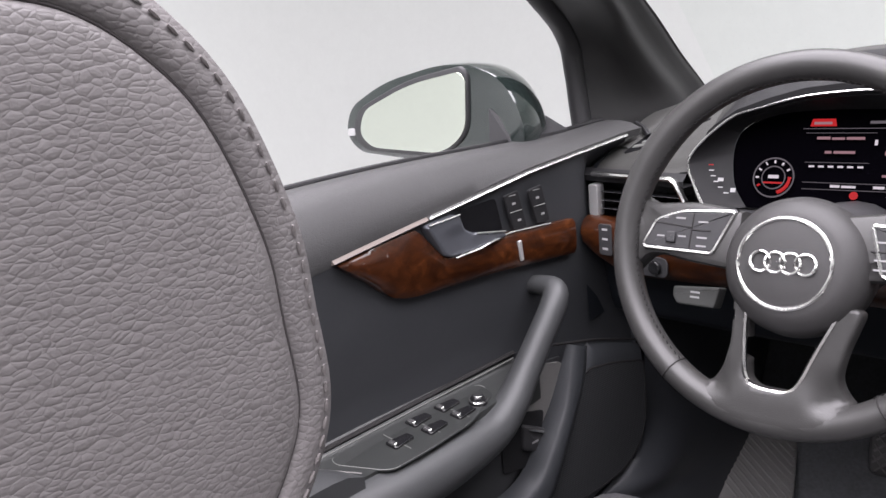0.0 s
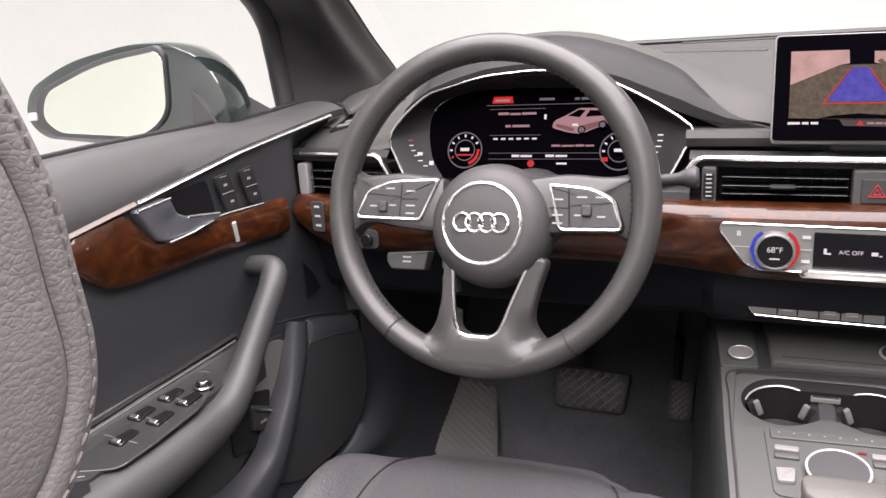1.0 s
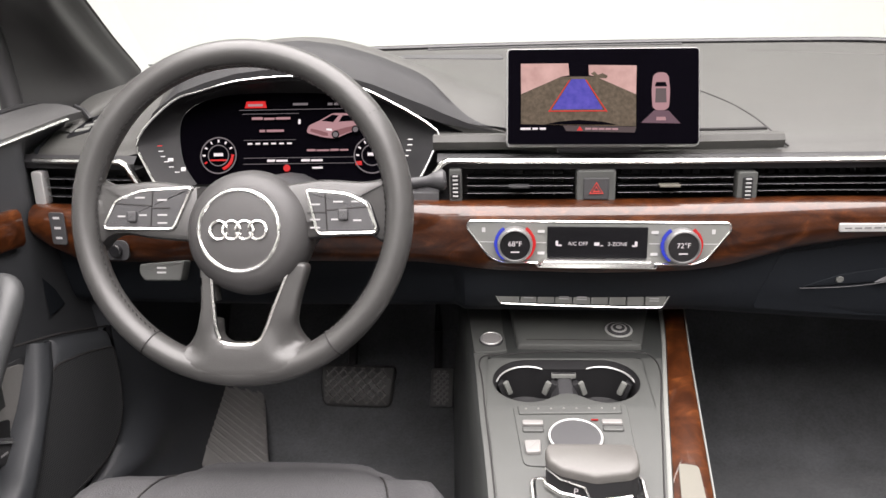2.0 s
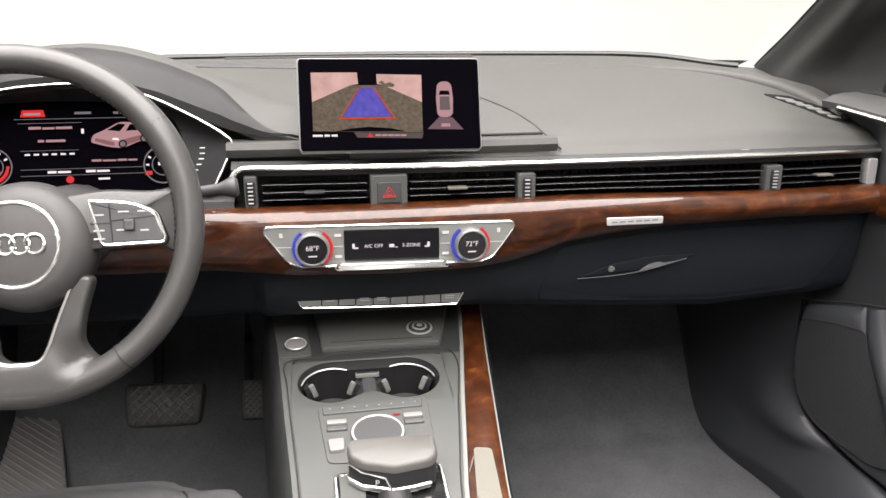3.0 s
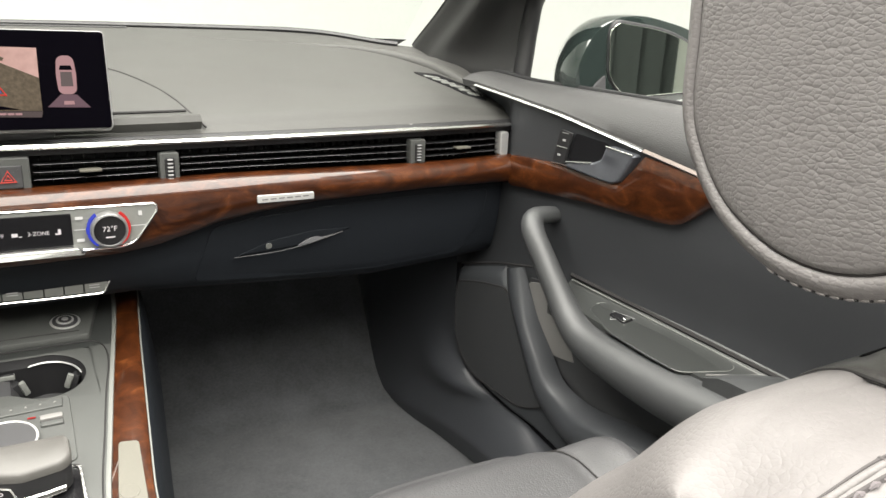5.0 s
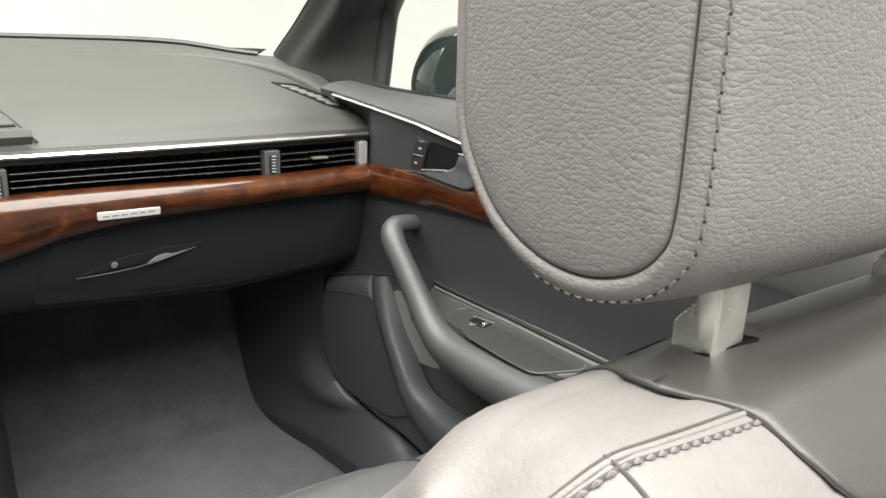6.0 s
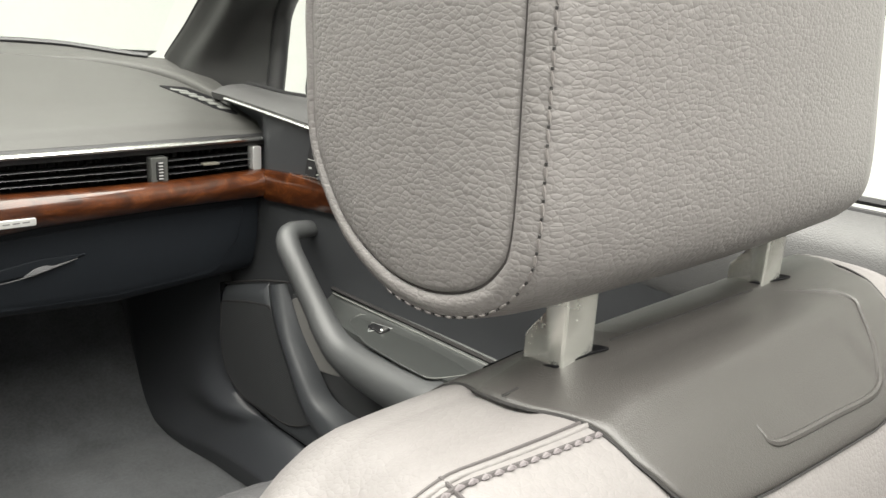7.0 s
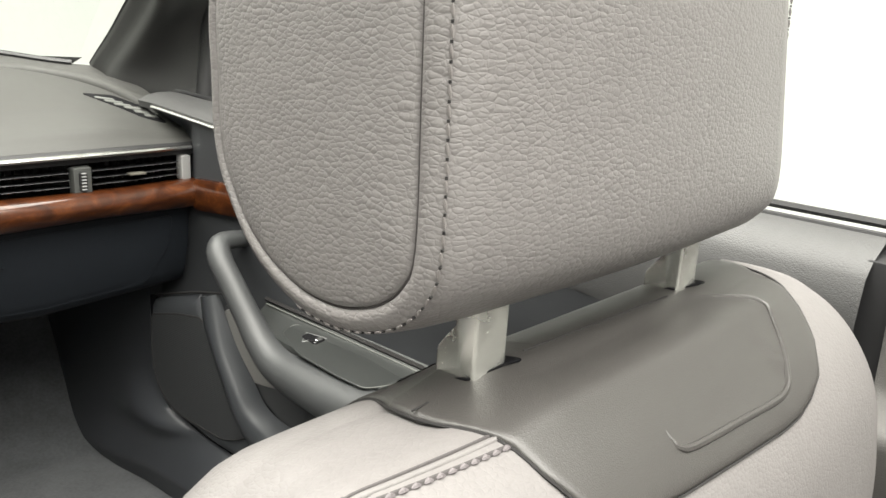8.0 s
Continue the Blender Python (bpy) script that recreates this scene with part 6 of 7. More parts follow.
    bez = fillet([(-0.172, -0.006), (-0.206, -0.011), (-0.30, -0.009), (-0.398, -0.007), (-0.402, 0.006), (-0.372, 0.058), (-0.318, 0.058), (-0.246, 0.052), (-0.178, 0.024)], 0.012, 4)
    bf = lambda u, v, w=0.0: V((s * (skin_x(u) - v), u, 0.3985 + 0.024 * (u + 0.2) + w - 0.10 * v))
    part("switch_bezel", plate(flip(bez), bf, 0.0022, 0.0012), M_SHELF, t, "satin switch bezel")
    part("bezel_line", tube([bf(p[0], p[1], 0.0022) for p in bez[:30]], 0.0006, seg=5), M_CLIM, t)
    g = lambda u, v, w=0.0: V((s * (skin_x(u) - v), u, 0.4005 + 0.024 * (u + 0.2) + w - 0.10 * v))
    for i, y in enumerate([-0.225] if s > 0 else [-0.236, -0.281, -0.326]):
        pairs = (0.012,) if s > 0 else ((0.006, 0.031) if i < 2 else (0.024,))
        for v in pairs:
            k = part("window_switch", plate(flip(fillet([(y - 0.016, v - 0.009), (y + 0.014, v - 0.006), (y + 0.014, v + 0.006), (y - 0.016, v + 0.009)], 0.003, 3)), g, 0.003, 0.001), M_GLOSS, t, "black window switch")
            # glint on each switch, laid on as a chrome sliver
            part("switch_glint", plate(flip(fillet(rect(y - 0.015, v - 0.0055, y - 0.010, v + 0.0055), 0.0018, 3)), lambda a, b, w=0.0, y=y: g(a, b, w + 0.25 * (a - y + 0.015)), 0.0022, 0.0008, 0.0026), M_CHR, k, "chrome sliver for the glint on the switch")
    if s > 0:
        part("print", tube([g(-0.204, 0.004, 0.0004), g(-0.238, -0.002, 0.0004), g(-0.222, 0.026, 0.0004)], 0.0006, seg=5, closed=True), M_PRINT, t, "grey triangle printed round the switch")
    if s < 0:
        for y in (-0.240, -0.2855, -0.3295):
            part("bezel_line", tube([g(y, -0.001, 0.0004), g(y, 0.042, 0.0004)], 0.0006, seg=5), M_CLIM, t)
        knob = part("mirror_knob", lathe(lambda u, v, w=0.0: g(-0.208 + u, 0.026 + v, w), [(0.0110, 0.0), (0.0105, 0.003), (0.0086, 0.0045), (0.0080, 0.0075), (0.0068, 0.0090), (0.001, 0.0094)], 28), M_GLOSS, t, "round mirror adjuster")
        part("knob_ring", tube([g(-0.208 + 0.0098 * math.cos(a), 0.026 + 0.0098 * math.sin(a), 0.0038) for a in np.linspace(0, 2 * math.pi, 28)[:-1]], 0.0014, seg=6, closed=True), M_CHR, knob, "bright ring")
        part("knob_cap", disc(g, -0.208, 0.026, 0.0055, 0.0012, 0.0005, 0.0088, 24), M_CHR, knob)
    # speaker panel and the map pocket in the lower half
    LB = [(-0.60, 0.205), (-0.32, 0.196), (-0.22, 0.186), (-0.16, 0.188), (-0.125, 0.199), (-0.102, 0.216), (-0.072, 0.259), (-0.041, 0.301), (-0.001, 0.354), (0.014, 0.398)]
    edge = spline([(y, z, 0) for y, z in LB[::-1]], 4)
    other = spline([(y, z, 0) for y, z in [(-0.016, 0.408), (-0.030, 0.378), (-0.055, 0.332), (-0.093, 0.286), (-0.116, 0.258), (-0.140, 0.246), (-0.177, 0.240), (-0.22, 0.243), (-0.30, 0.255), (-0.60, 0.275)]], 4)
    gw = lambda z: 0.010 + 0.012 * math.sin(math.pi * min(1, max(0, (z - 0.09) / 0.32)))
    foot = [(-0.24, 0.128), (-0.166, 0.132), (-0.09, 0.151), (-0.03, 0.158), (0.04, 0.171), (0.09, 0.200), (0.12, 0.240), (0.130, 0.285), (0.132, 0.34)]
    low = []
    for k in np.linspace(0, 1, 20):
        row = []
        for y in list(np.linspace(0.131, 0.06, 14)) + list(np.linspace(0.05, -0.235, 22)):
            zt = curve_at([(-0.235, 0.180), (-0.22, 0.181), (-0.16, 0.188), (-0.125, 0.200), (-0.102, 0.218), (-0.072, 0.262), (-0.041, 0.305), (-0.001, 0.358), (0.010, 0.384), (0.016, 0.402), (0.037, 0.394), (0.131, 0.366)], y)
            zl = curve_at(foot, y)
            z = lerp(zl, zt, k)
            edge_in = 0.010 * (1 - smooth(min(0.131 - y, z - zl) / 0.010))
            row.append(f(y, z, gw(z) - 0.010 * smooth((k - 0.93) / 0.07) - edge_in))
        low.append(row)
    part("speaker_panel", loft(low), M_RIMB, t, "moulded dark speaker panel")
    part("panel_edge", tube([f(y, curve_at([(-0.047, 0.4165), (0.037, 0.399), (0.122, 0.374), (0.155, 0.364)], y), 0.004) for y in np.linspace(0.131, -0.060, 14)], 0.0018, seg=6), M_SEAM, t)
    part("door_gap", tube([f(y, z, 0.002) for y, z in [(0.138, 0.37), (0.138, 0.34), (0.1365, 0.285), (0.126, 0.236), (0.095, 0.194), (0.042, 0.165), (-0.03, 0.152), (-0.09, 0.145), (-0.166, 0.126), (-0.3, 0.115)]], 0.006, seg=8), M_HOLE, t, "dark gap at the door's edge")
    gr = fillet([(0.119, 0.345, 0.008), (0.061, 0.360, 0.02), (0.003, 0.368, 0.012), (-0.018, 0.351, 0.012), (-0.114, 0.228, 0.008), (-0.107, 0.209, 0.008), (-0.074, 0.192, 0.008), (-0.046, 0.182, 0.02), (0.062, 0.190, 0.03), (0.104, 0.222, 0.03), (0.116, 0.275, 0.03)], 0.01, 5)
    gf = lambda u, v, w=0.0: f(u, v, gw(v) + w)
    part("speaker_grille", plate(flip(gr), gf, 0.003, 0.0012), M_MESH, t, "perforated speaker grille")
    part("grille_edge", ring_frame(gr, gf, 0.0017, 0.002), M_SEAM, t)
    part("grille_bead", tube([gf(lerp(-0.013, -0.110, k), lerp(0.354, 0.230, k) + 0.004 * math.sin(math.pi * k), 0.0035) for k in np.linspace(0, 1, 10)], 0.0011, seg=6), M_CLIM, t, "pale bead along the grille")
    rings = []
    for i, (a, b) in enumerate(zip(edge, other)):
        k = i / (len(edge) - 1)
        w = gw(a.y) + 0.012 * smooth((k - 0.04) / 0.4) + 0.022 * smooth((k - 0.5) / 0.4)
        m = (a + b) / 2
        rings.append([f(a.x, a.y, 0.0), f(lerp(a.x, m.x, 0.06), lerp(a.y, m.y, 0.06), w - 0.004), f(lerp(a.x, m.x, 0.35), lerp(a.y, m.y, 0.35), w + 0.002), f(m.x, m.y, w + 0.004), f(lerp(b.x, m.x, 0.35), lerp(b.y, m.y, 0.35), w + 0.002), f(lerp(b.x, m.x, 0.06), lerp(b.y, m.y, 0.06), w - 0.004), f(b.x, b.y, 0.0)])
    part("pocket_rim", loft(rings, cap=False), M_RIMB, t, "raised grey rim of the map pocket", angle=60)
    part("pocket_front", loft([[f(y, curve_at(LB, y) + 0.006, 0.026), f(y, 0.14, 0.034), f(y, 0.09, 0.02)] for y in np.linspace(-0.19, -0.60, 14)]), M_RIMB, t)
    # pocket depth: a flat darker plate takes the shade, the liner stays pale
    part("pocket_shade", plate(flip(fillet([(-0.020, 0.392), (-0.10, 0.398), (-0.60, 0.380), (-0.60, 0.21), (-0.17, 0.225), (-0.105, 0.262)], 0.01, 4)), f, 0.002, 0.0005, -0.006), M_POCKET_SHADE, t, "flat plate with the map pocket's shade as dark grey")
    part("pocket_liner", plate(flip(fillet([(-0.012, 0.364, 0.006), (-0.028, 0.386, 0.008), (-0.075, 0.396), (-0.21, 0.392), (-0.24, 0.350, 0.03), (-0.200, 0.308, 0.03), (-0.130, 0.288, 0.03), (-0.074, 0.284, 0.012)], 0.01, 4)), f, 0.003, 0.0008, -0.004), M_LINER, t, "pale grey pocket liner")
    if s < 0:
        part("release_recess", plate(flip(fillet([(-0.068, 0.330), (-0.150, 0.352), (-0.150, 0.268), (-0.086, 0.258)], 0.006, 3)), f, 0.0020, 0.0008), M_FUNNEL, t, "dark recess of the boot release")
        key = part("boot_release", plate(flip(fillet([(-0.072, 0.306), (-0.113, 0.326), (-0.116, 0.290), (-0.080, 0.272)], 0.005, 4)), f, 0.006, 0.003, 0.0015), M_PLAS, t, "boot release key in the pocket")
        # the key's glint, built as a small chrome rod
        part("release_glint", tube([f(-0.079, 0.3035, 0.0085), f(-0.108, 0.3190, 0.0085)], 0.0030, seg=8, flat=0.7), M_CHR, key, "chrome rod for the glint on the key")
        bars("print", [(-0.101, -0.089, 0.2955, 0.003)], f, 0.0078, M_PRINT, key)
    return t


build_door(-1, "door_1", "charcoal driver's door with burl wood and chrome blade")
build_door(1, "door_2", "charcoal passenger's door with burl wood and chrome blade")


def build_rear_side(s):
    """The quarter panel behind the door, with the gap between them."""
    t = thing("rear_side_panel", "grey vinyl rear side panel behind the door gap", "car panel", group="rear side panels", at=(s * 0.75, -0.9, 0.1))
    rings = []
    for y in np.linspace(-0.888, -1.75, 20):
        x = 0.752 - 0.02 * smooth((-1.0 - y) / 0.5)
        rings.append([(s * (x + 0.07), y, 0.672), (s * (x + 0.05), y, 0.680), (s * (x + 0.015), y, 0.676), (s * (x + 0.002), y, 0.660), (s * x, y, 0.62), (s * (x + 0.004), y, 0.565), (s * (x - 0.004), y, 0.552), (s * (x - 0.030), y, 0.546), (s * (x - 0.040), y, 0.540), (s * (x - 0.042), y, 0.530), (s * (x - 0.036), y, 0.50), (s * (x - 0.03), y, 0.05)])
    part("panel", loft(rings), M_RPAD, t, "grained grey vinyl", angle=50)
    part("window_seal", tube([(s * 0.815, y, 0.680) for y in np.linspace(-0.62, -1.7, 10)], 0.004, seg=6), M_DARK, t)
    part("gap", block((s * 0.795, -0.878, 0.37), (0.07, 0.030, 0.58), 0.002), M_DARK, t)


for s in (-1, 1):
    build_rear_side(s)


def build_rear_bounce_block():
    """Unseen bench, seat back and deck sweep, closing the cabin and blocking floor bounce."""
    t = thing("rear_bounce_block", "unseen dark vinyl bench and deck, added to block floor bounce", "car interior", kind="structure", at=(0, -1.5, 0.03))
    prof = spline([(0, -1.16, 0.03), (0, -1.15, 0.26), (0, -1.19, 0.33), (0, -1.34, 0.34), (0, -1.58, 0.31), (0, -1.68, 0.44), (0, -1.78, 0.66), (0, -1.86, 0.72), (0, -2.10, 0.735), (0, -2.55, 0.70), (0, -2.62, 0.40), (0, -2.64, -0.20)], 4)
    part("bench", loft([[(x, p.y, p.z) for p in prof] for x in np.linspace(-0.78, 0.78, 12)]), M_RPAD, t, angle=50)


build_rear_bounce_block()

# ---------------------------------------------------------------- windscreen and pillars


def build_pillar(s, name):
    t = thing(name, "black windscreen pillar leaning back from the dash end", "car pillar", group="windscreen pillars", kind="structure", at=(s * 0.7, 0.25, 0.68))
    glass = [(0.737, 0.470, 0.712), (0.733, 0.440, 0.728), (0.722, 0.350, 0.774), (0.706, 0.250, 0.826), (0.690, 0.14, 0.88), (0.64, -0.20, 1.055)]
    inner = [(0.695, 0.220, 0.680), (0.705, 0.200, 0.715), (0.713, 0.158, 0.755), (0.712, 0.103, 0.800), (0.694, 0.03, 0.855), (0.65, -0.27, 1.02)]
    outer = [(0.765, 0.145, 0.676), (0.775, 0.150, 0.720), (0.780, 0.150, 0.765), (0.782, 0.135, 0.815), (0.770, 0.05, 0.87), (0.73, -0.28, 1.05)]
    rings = []
    for g, i, o in zip(spline(glass, 5), spline(inner, 5), spline(outer, 5)):
        q = (g + o) / 2 + V((0.035, 0.045, 0.0))
        i = g.lerp(i, 0.60) + V((-0.006, -0.010, 0))
        ring = spline([g, g.lerp(i, 0.5) + V((0.001, -0.004, 0)), i, i.lerp(o, 0.5) + V((0.004, 0.004, 0)), o, q], 4, closed=True)
        rings.append([(s * p.x, p.y, p.z) for p in ring])
    rings.insert(0, [(p[0], p[1], p[2] - 0.07) for p in rings[0]])
    part("cover", loft(rings, closed=True, cap=True), M_PILLAR, t, "black pillar cover", angle=65)
    part("glass_edge", tube([(s * (p.x - 0.003), p.y - 0.004, p.z) for p in spline(glass, 5)], 0.003, seg=6), M_DARK, t, "black edge of the windscreen frame")
    part("door_seal", tube(spline([(s * 0.770, 0.138, 0.672), (s * 0.779, 0.143, 0.72), (s * 0.784, 0.143, 0.765), (s * 0.785, 0.128, 0.815), (s * 0.772, 0.042, 0.872), (s * 0.735, -0.285, 1.05)], 5), 0.015, seg=10), M_DARK, t, "rubber door seal")


build_pillar(-1, "pillar_1")
build_pillar(1, "pillar_2")


def build_windscreen():
    t = thing("windscreen", "raked clear windscreen above the dash", "windscreen", kind="structure", at=(0, 0.6, 0.72))
    rings = []
    for k in np.linspace(0, 1, 10):
        rings.append([(x * (1 - 0.10 * k), glass_y(x) + 0.012 - 0.62 * k, 0.722 + 0.40 * k + 0.02 * math.sin(math.pi * k)) for x in np.linspace(-0.72, 0.72, 30)])
    g = part("pane", loft(rings), M_GLASS, t, "clear glass")
    g.visible_shadow = False
    # black band below the glass
    part("cowl", loft([[(x, glass_y(x) + 0.0, 0.722), (x, glass_y(x) + 0.10, 0.690), (x, glass_y(x) + 0.30, 0.600)] for x in np.linspace(-0.72, 0.72, 30)]), M_DARK, t)


build_windscreen()


def build_mirror(s, name):
    t = thing(name, "dark green door mirror outside the open window", "door mirror", group="door mirrors", at=(s * 0.80, 0.0, 0.66))
    f = lambda u, v, w=0.0: V((s * u, -0.05 - w + 0.10 * (0.9 - u), v))
    slim = 0.87 if s > 0 else 1.0
    flip = lambda poly: poly if s > 0 else poly[::-1]
    out = fillet([(1.070, 0.700, 0.03), (1.055, 0.740, 0.03), (0.985, 0.774, 0.05), (0.880, 0.793, 0.05), (0.820, 0.789, 0.03), (0.778, 0.765, 0.03), (0.754, 0.722, 0.02), (0.749, 0.690, 0.02), (0.758, 0.664, 0.02), (0.800, 0.660, 0.03), (0.900, 0.656, 0.04), (1.045, 0.672, 0.03)], 0.03, 6)
    out = [V((0.755 + (p[0] - 0.755) * slim, p[1])) for p in out]
    ctr = V((0.755 + 0.150 * slim, 0.722))
    rings = []
    for k, w in ((0.55, -0.004), (0.93, -0.004), (0.985, -0.006), (1.0, -0.012), (1.005, -0.03), (0.97, -0.065), (0.88, -0.10), (0.66, -0.135), (0.3, -0.15)):
        rings.append([f(ctr.x + (u - ctr.x) * k + (0.10 * (1 - k)) * (w < -0.02), ctr.y + (v - ctr.y) * k, w) for u, v in out])
    part("shell", loft(rings, closed=True, cap=True), M_PAINT, t, "glossy dark green mirror shell", angle=50)
    gl = fillet([(1.032, 0.700, 0.02), (1.020, 0.735, 0.02), (0.930, 0.769, 0.04), (0.842 - 0.020 * (s > 0), 0.781, 0.02), (0.832 - 0.026 * (s > 0), 0.770, 0.02), (0.838 - 0.026 * (s > 0), 0.700, 0.02), (0.880 - 0.03 * (s > 0), 0.671, 0.03), (1.010, 0.680, 0.02)], 0.02, 6)
    gl = [V((0.755 + (p[0] - 0.755) * slim, p[1])) for p in gl]
    wide = 1.10 if s < 0 else 1.05
    part("rim", plate(flip([(ctr.x + (u - ctr.x) * wide + 0.004, ctr.y + (v - ctr.y) * (wide + 0.03)) for u, v in gl]), f, 0.007, 0.003, -0.006), M_PLAS, t, "black rim round the glass")
    part("glass", plate(flip(gl), f, 0.002, 0.0006, 0.0005), M_MIRROR, t, "silvered mirror glass")
    sink = 0.026 if s > 0 else 0.0
    part("sail", loft([[V((s * x, y, z)) for x, y, z in ring] for ring in ([(0.800, -0.045, 0.668), (0.800, 0.06, 0.668), (0.800, 0.05, 0.725 - sink), (0.800, -0.04, 0.730 - sink)], [(0.752, -0.03, 0.655), (0.752, 0.09, 0.655), (0.752, 0.07, 0.690 - sink), (0.752, -0.02, 0.690 - sink)])], closed=True, cap=True), M_PLAS, t, "black mirror foot")
    part("repeater", plate(flip(fillet(rect(1.041 - 0.037 * (s > 0), 0.698, 1.055 - 0.037 * (s > 0), 0.709), 0.003, 3)), f, 0.002, 0.0006, 0.0005), M_ICON, t, "small pale warning lamp")


build_mirror(-1, "door_mirror")
build_mirror(1, "door_mirror")

# ---------------------------------------------------------------- seats


REAR = [(-0.836, 0.6850), (-0.868, 0.6810), (-0.898, 0.663), (-0.922, 0.632), (-0.934, 0.595), (-0.940, 0.54), (-0.935, 0.46), (-0.90, 0.38), (-0.84, 0.28), (-0.80, 0.22)]
FRONT = [(-0.824, 0.6840), (-0.806, 0.6725), (-0.783, 0.654), (-0.752, 0.616), (-0.714, 0.575), (-0.680, 0.525), (-0.640, 0.46), (-0.592, 0.40), (-0.56, 0.30), (-0.54, 0.22)]
HALF, HALF_OUT = 0.218, 0.262
REAR_S, FRONT_S = ([V((p.x, p.y)) for p in spline([(*q, 0) for q in c], 8)] for c in (REAR, FRONT))


def seat_surface(u, k, side, lift=0.0):
    """A point of the backrest: u across (outwards positive), k from the top down, side -1 for the rear and 1 for the front."""
    q = min(len(REAR_S) - 1.001, k * 8)
    i = int(q)
    r = REAR_S[i].lerp(REAR_S[i + 1], q - i)
    f = FRONT_S[i].lerp(FRONT_S[i + 1], q - i)
    e = min(1.0, abs(u) / (HALF if u < 0 else HALF_OUT))
    thick = (1 - e ** 8) ** (1 / 2.6)
    mid, half = (r + f) / 2, (r - f) / 2
    p = mid + half * thick * (1 if side < 0 else -1)
    fall = smooth((-u - 0.165) / 0.055) if u < 0 else 1.35 * smooth((u - 0.178) / 0.085)
    drop = 0.030 * fall * math.exp(-k * 0.35) + 0.0085 * smooth((-u - 0.070) / 0.05) * math.exp(-(k / 0.9) ** 2)
    n = (r - f).normalized() * (1 if side < 0 else -1)
    if k < 1.2:
        n = n.lerp(V((0, 1)), 1 - k / 1.2).normalized()
    p = p + n * lift
    return p.x, p.y - drop


CAP_L = [(-2.0, -0.106), (-1.0, -0.110), (0.0, -0.117), (0.5, -0.115), (1.0, -0.108), (1.3, -0.105), (1.7, -0.102), (2.1, -0.095), (2.45, -0.084)]
CAP_R = [(-2.0, 0.150), (0.0, 0.170), (0.6, 0.168), (1.0, 0.164), (1.5, 0.154), (2.0, 0.141), (2.4, 0.124), (2.75, 0.105)]
CAP_LOW = [(0.0, 2.36), (0.05, 2.46), (0.12, 2.53), (0.25, 2.59), (0.5, 2.67), (0.75, 2.74), (0.86, 2.73), (0.94, 2.64), (1.0, 2.46)]


def build_seat(name, label, x0, dy, s):
    """A front seat: leather backrest with a plastic rear cap. s: 1 where its inner flank faces -x."""
    t = thing(name, label, "car seat", group="front seats", at=(x0, -0.55, 0.05))
    X = lambda u: x0 + s * u
    ks = [j / 6 for j in range(6 * (len(REAR) - 1) + 1)]
    rings = []
    across = (0, 0.18, 0.35, 0.5, 0.6, 0.68, 0.75, 0.8, 0.85, 0.89, 0.92, 0.95, 0.97, 0.985, 0.995, 1)
    for u in [-HALF * v for v in across[:0:-1]] + [HALF_OUT * v for v in across]:
        sunk = lambda k: -0.004 * smooth((min(u - curve_at(CAP_L, k), curve_at(CAP_R, k) - u) - 0.003) / 0.004) * (1 if -1.9 < k < 2.2 else 0)
        ring = [seat_surface(u, k, -1, sunk(k)) for k in ks] + [seat_surface(u, k, 1, sunk(-k)) for k in ks[::-1]]
        rings.append([(X(u), y + dy, z) for y, z in ring])
    part("backrest", loft(rings, closed=True, cap=True), M_SEATS, t, "grey leather backrest", angle=75)

    def relief(u, k):
        """Scoop behind the posts, crest above the rear face, and the shallow recess inside the pressed line."""
        scoop = -0.0030 * math.exp(-((k - 0.62) / 0.24) ** 2) * smooth((u + 0.10) / 0.05)
        crest = 0.0024 * math.exp(-((k - 1.12) / 0.20) ** 2) * smooth((0.16 - u) / 0.05)
        recess = -0.0016 * smooth((k - 1.3) / 0.4) * smooth((2.22 - k) / 0.08) * smooth((u + 0.035) / 0.05) * smooth((0.092 - u) / 0.012)
        return scoop + crest + recess

    def cap_point(u, k, lift=0.0):
        y, z = seat_surface(u, abs(k), 1 if k < 0 else -1, lift)
        return V((X(u), y + dy, z))

    # plastic cap: from the front of the crown over the top and down the rear
    rows = []
    for q in [0, 0.006, 0.014, 0.03] + list(np.linspace(0.06, 0.95, 46)) + [0.97, 0.982, 0.99, 0.996, 1.0]:
        row = []
        for j in [0, 0.004, 0.009, 0.016, 0.026] + list(np.linspace(0.045, 0.955, 44)) + [0.974, 0.984, 0.991, 0.996, 1.0]:
            k = lerp(-2.0, curve_at(CAP_LOW, j), q)
            left, right = curve_at(CAP_L, k), curve_at(CAP_R, k)
            u = lerp(left, right, j)
            near = min(u - left, right - u, (curve_at(CAP_LOW, j) - k) * 0.030, (k + 2.0) * 0.028)
            round_off = math.sqrt(max(0.0, 1 - (1 - min(1.0, near / 0.005)) ** 2))
            row.append(cap_point(u, k, -0.0012 + 0.0036 * round_off + relief(u, max(0.0, k)) * round_off))
        rows.append(row)
    cap = part("rear_cap", loft(rows), M_CAP, t, "satin brown-grey plastic seat cap", angle=60)
    on_cap = lambda u, k, lift=0.0: cap_point(u, k, 0.0024 + lift + relief(u, max(0.0, k)))
    edge = [cap_point(curve_at(CAP_L, k), k, 0.0002) for k in np.linspace(-1.9, 2.36, 50)] + [cap_point(lerp(curve_at(CAP_L, curve_at(CAP_LOW, j)), curve_at(CAP_R, curve_at(CAP_LOW, j)), j), curve_at(CAP_LOW, j), 0.0002) for j in np.linspace(0.03, 0.97, 30)] + [cap_point(curve_at(CAP_R, k), k, 0.0002) for k in np.linspace(2.46, 0.0, 40)]
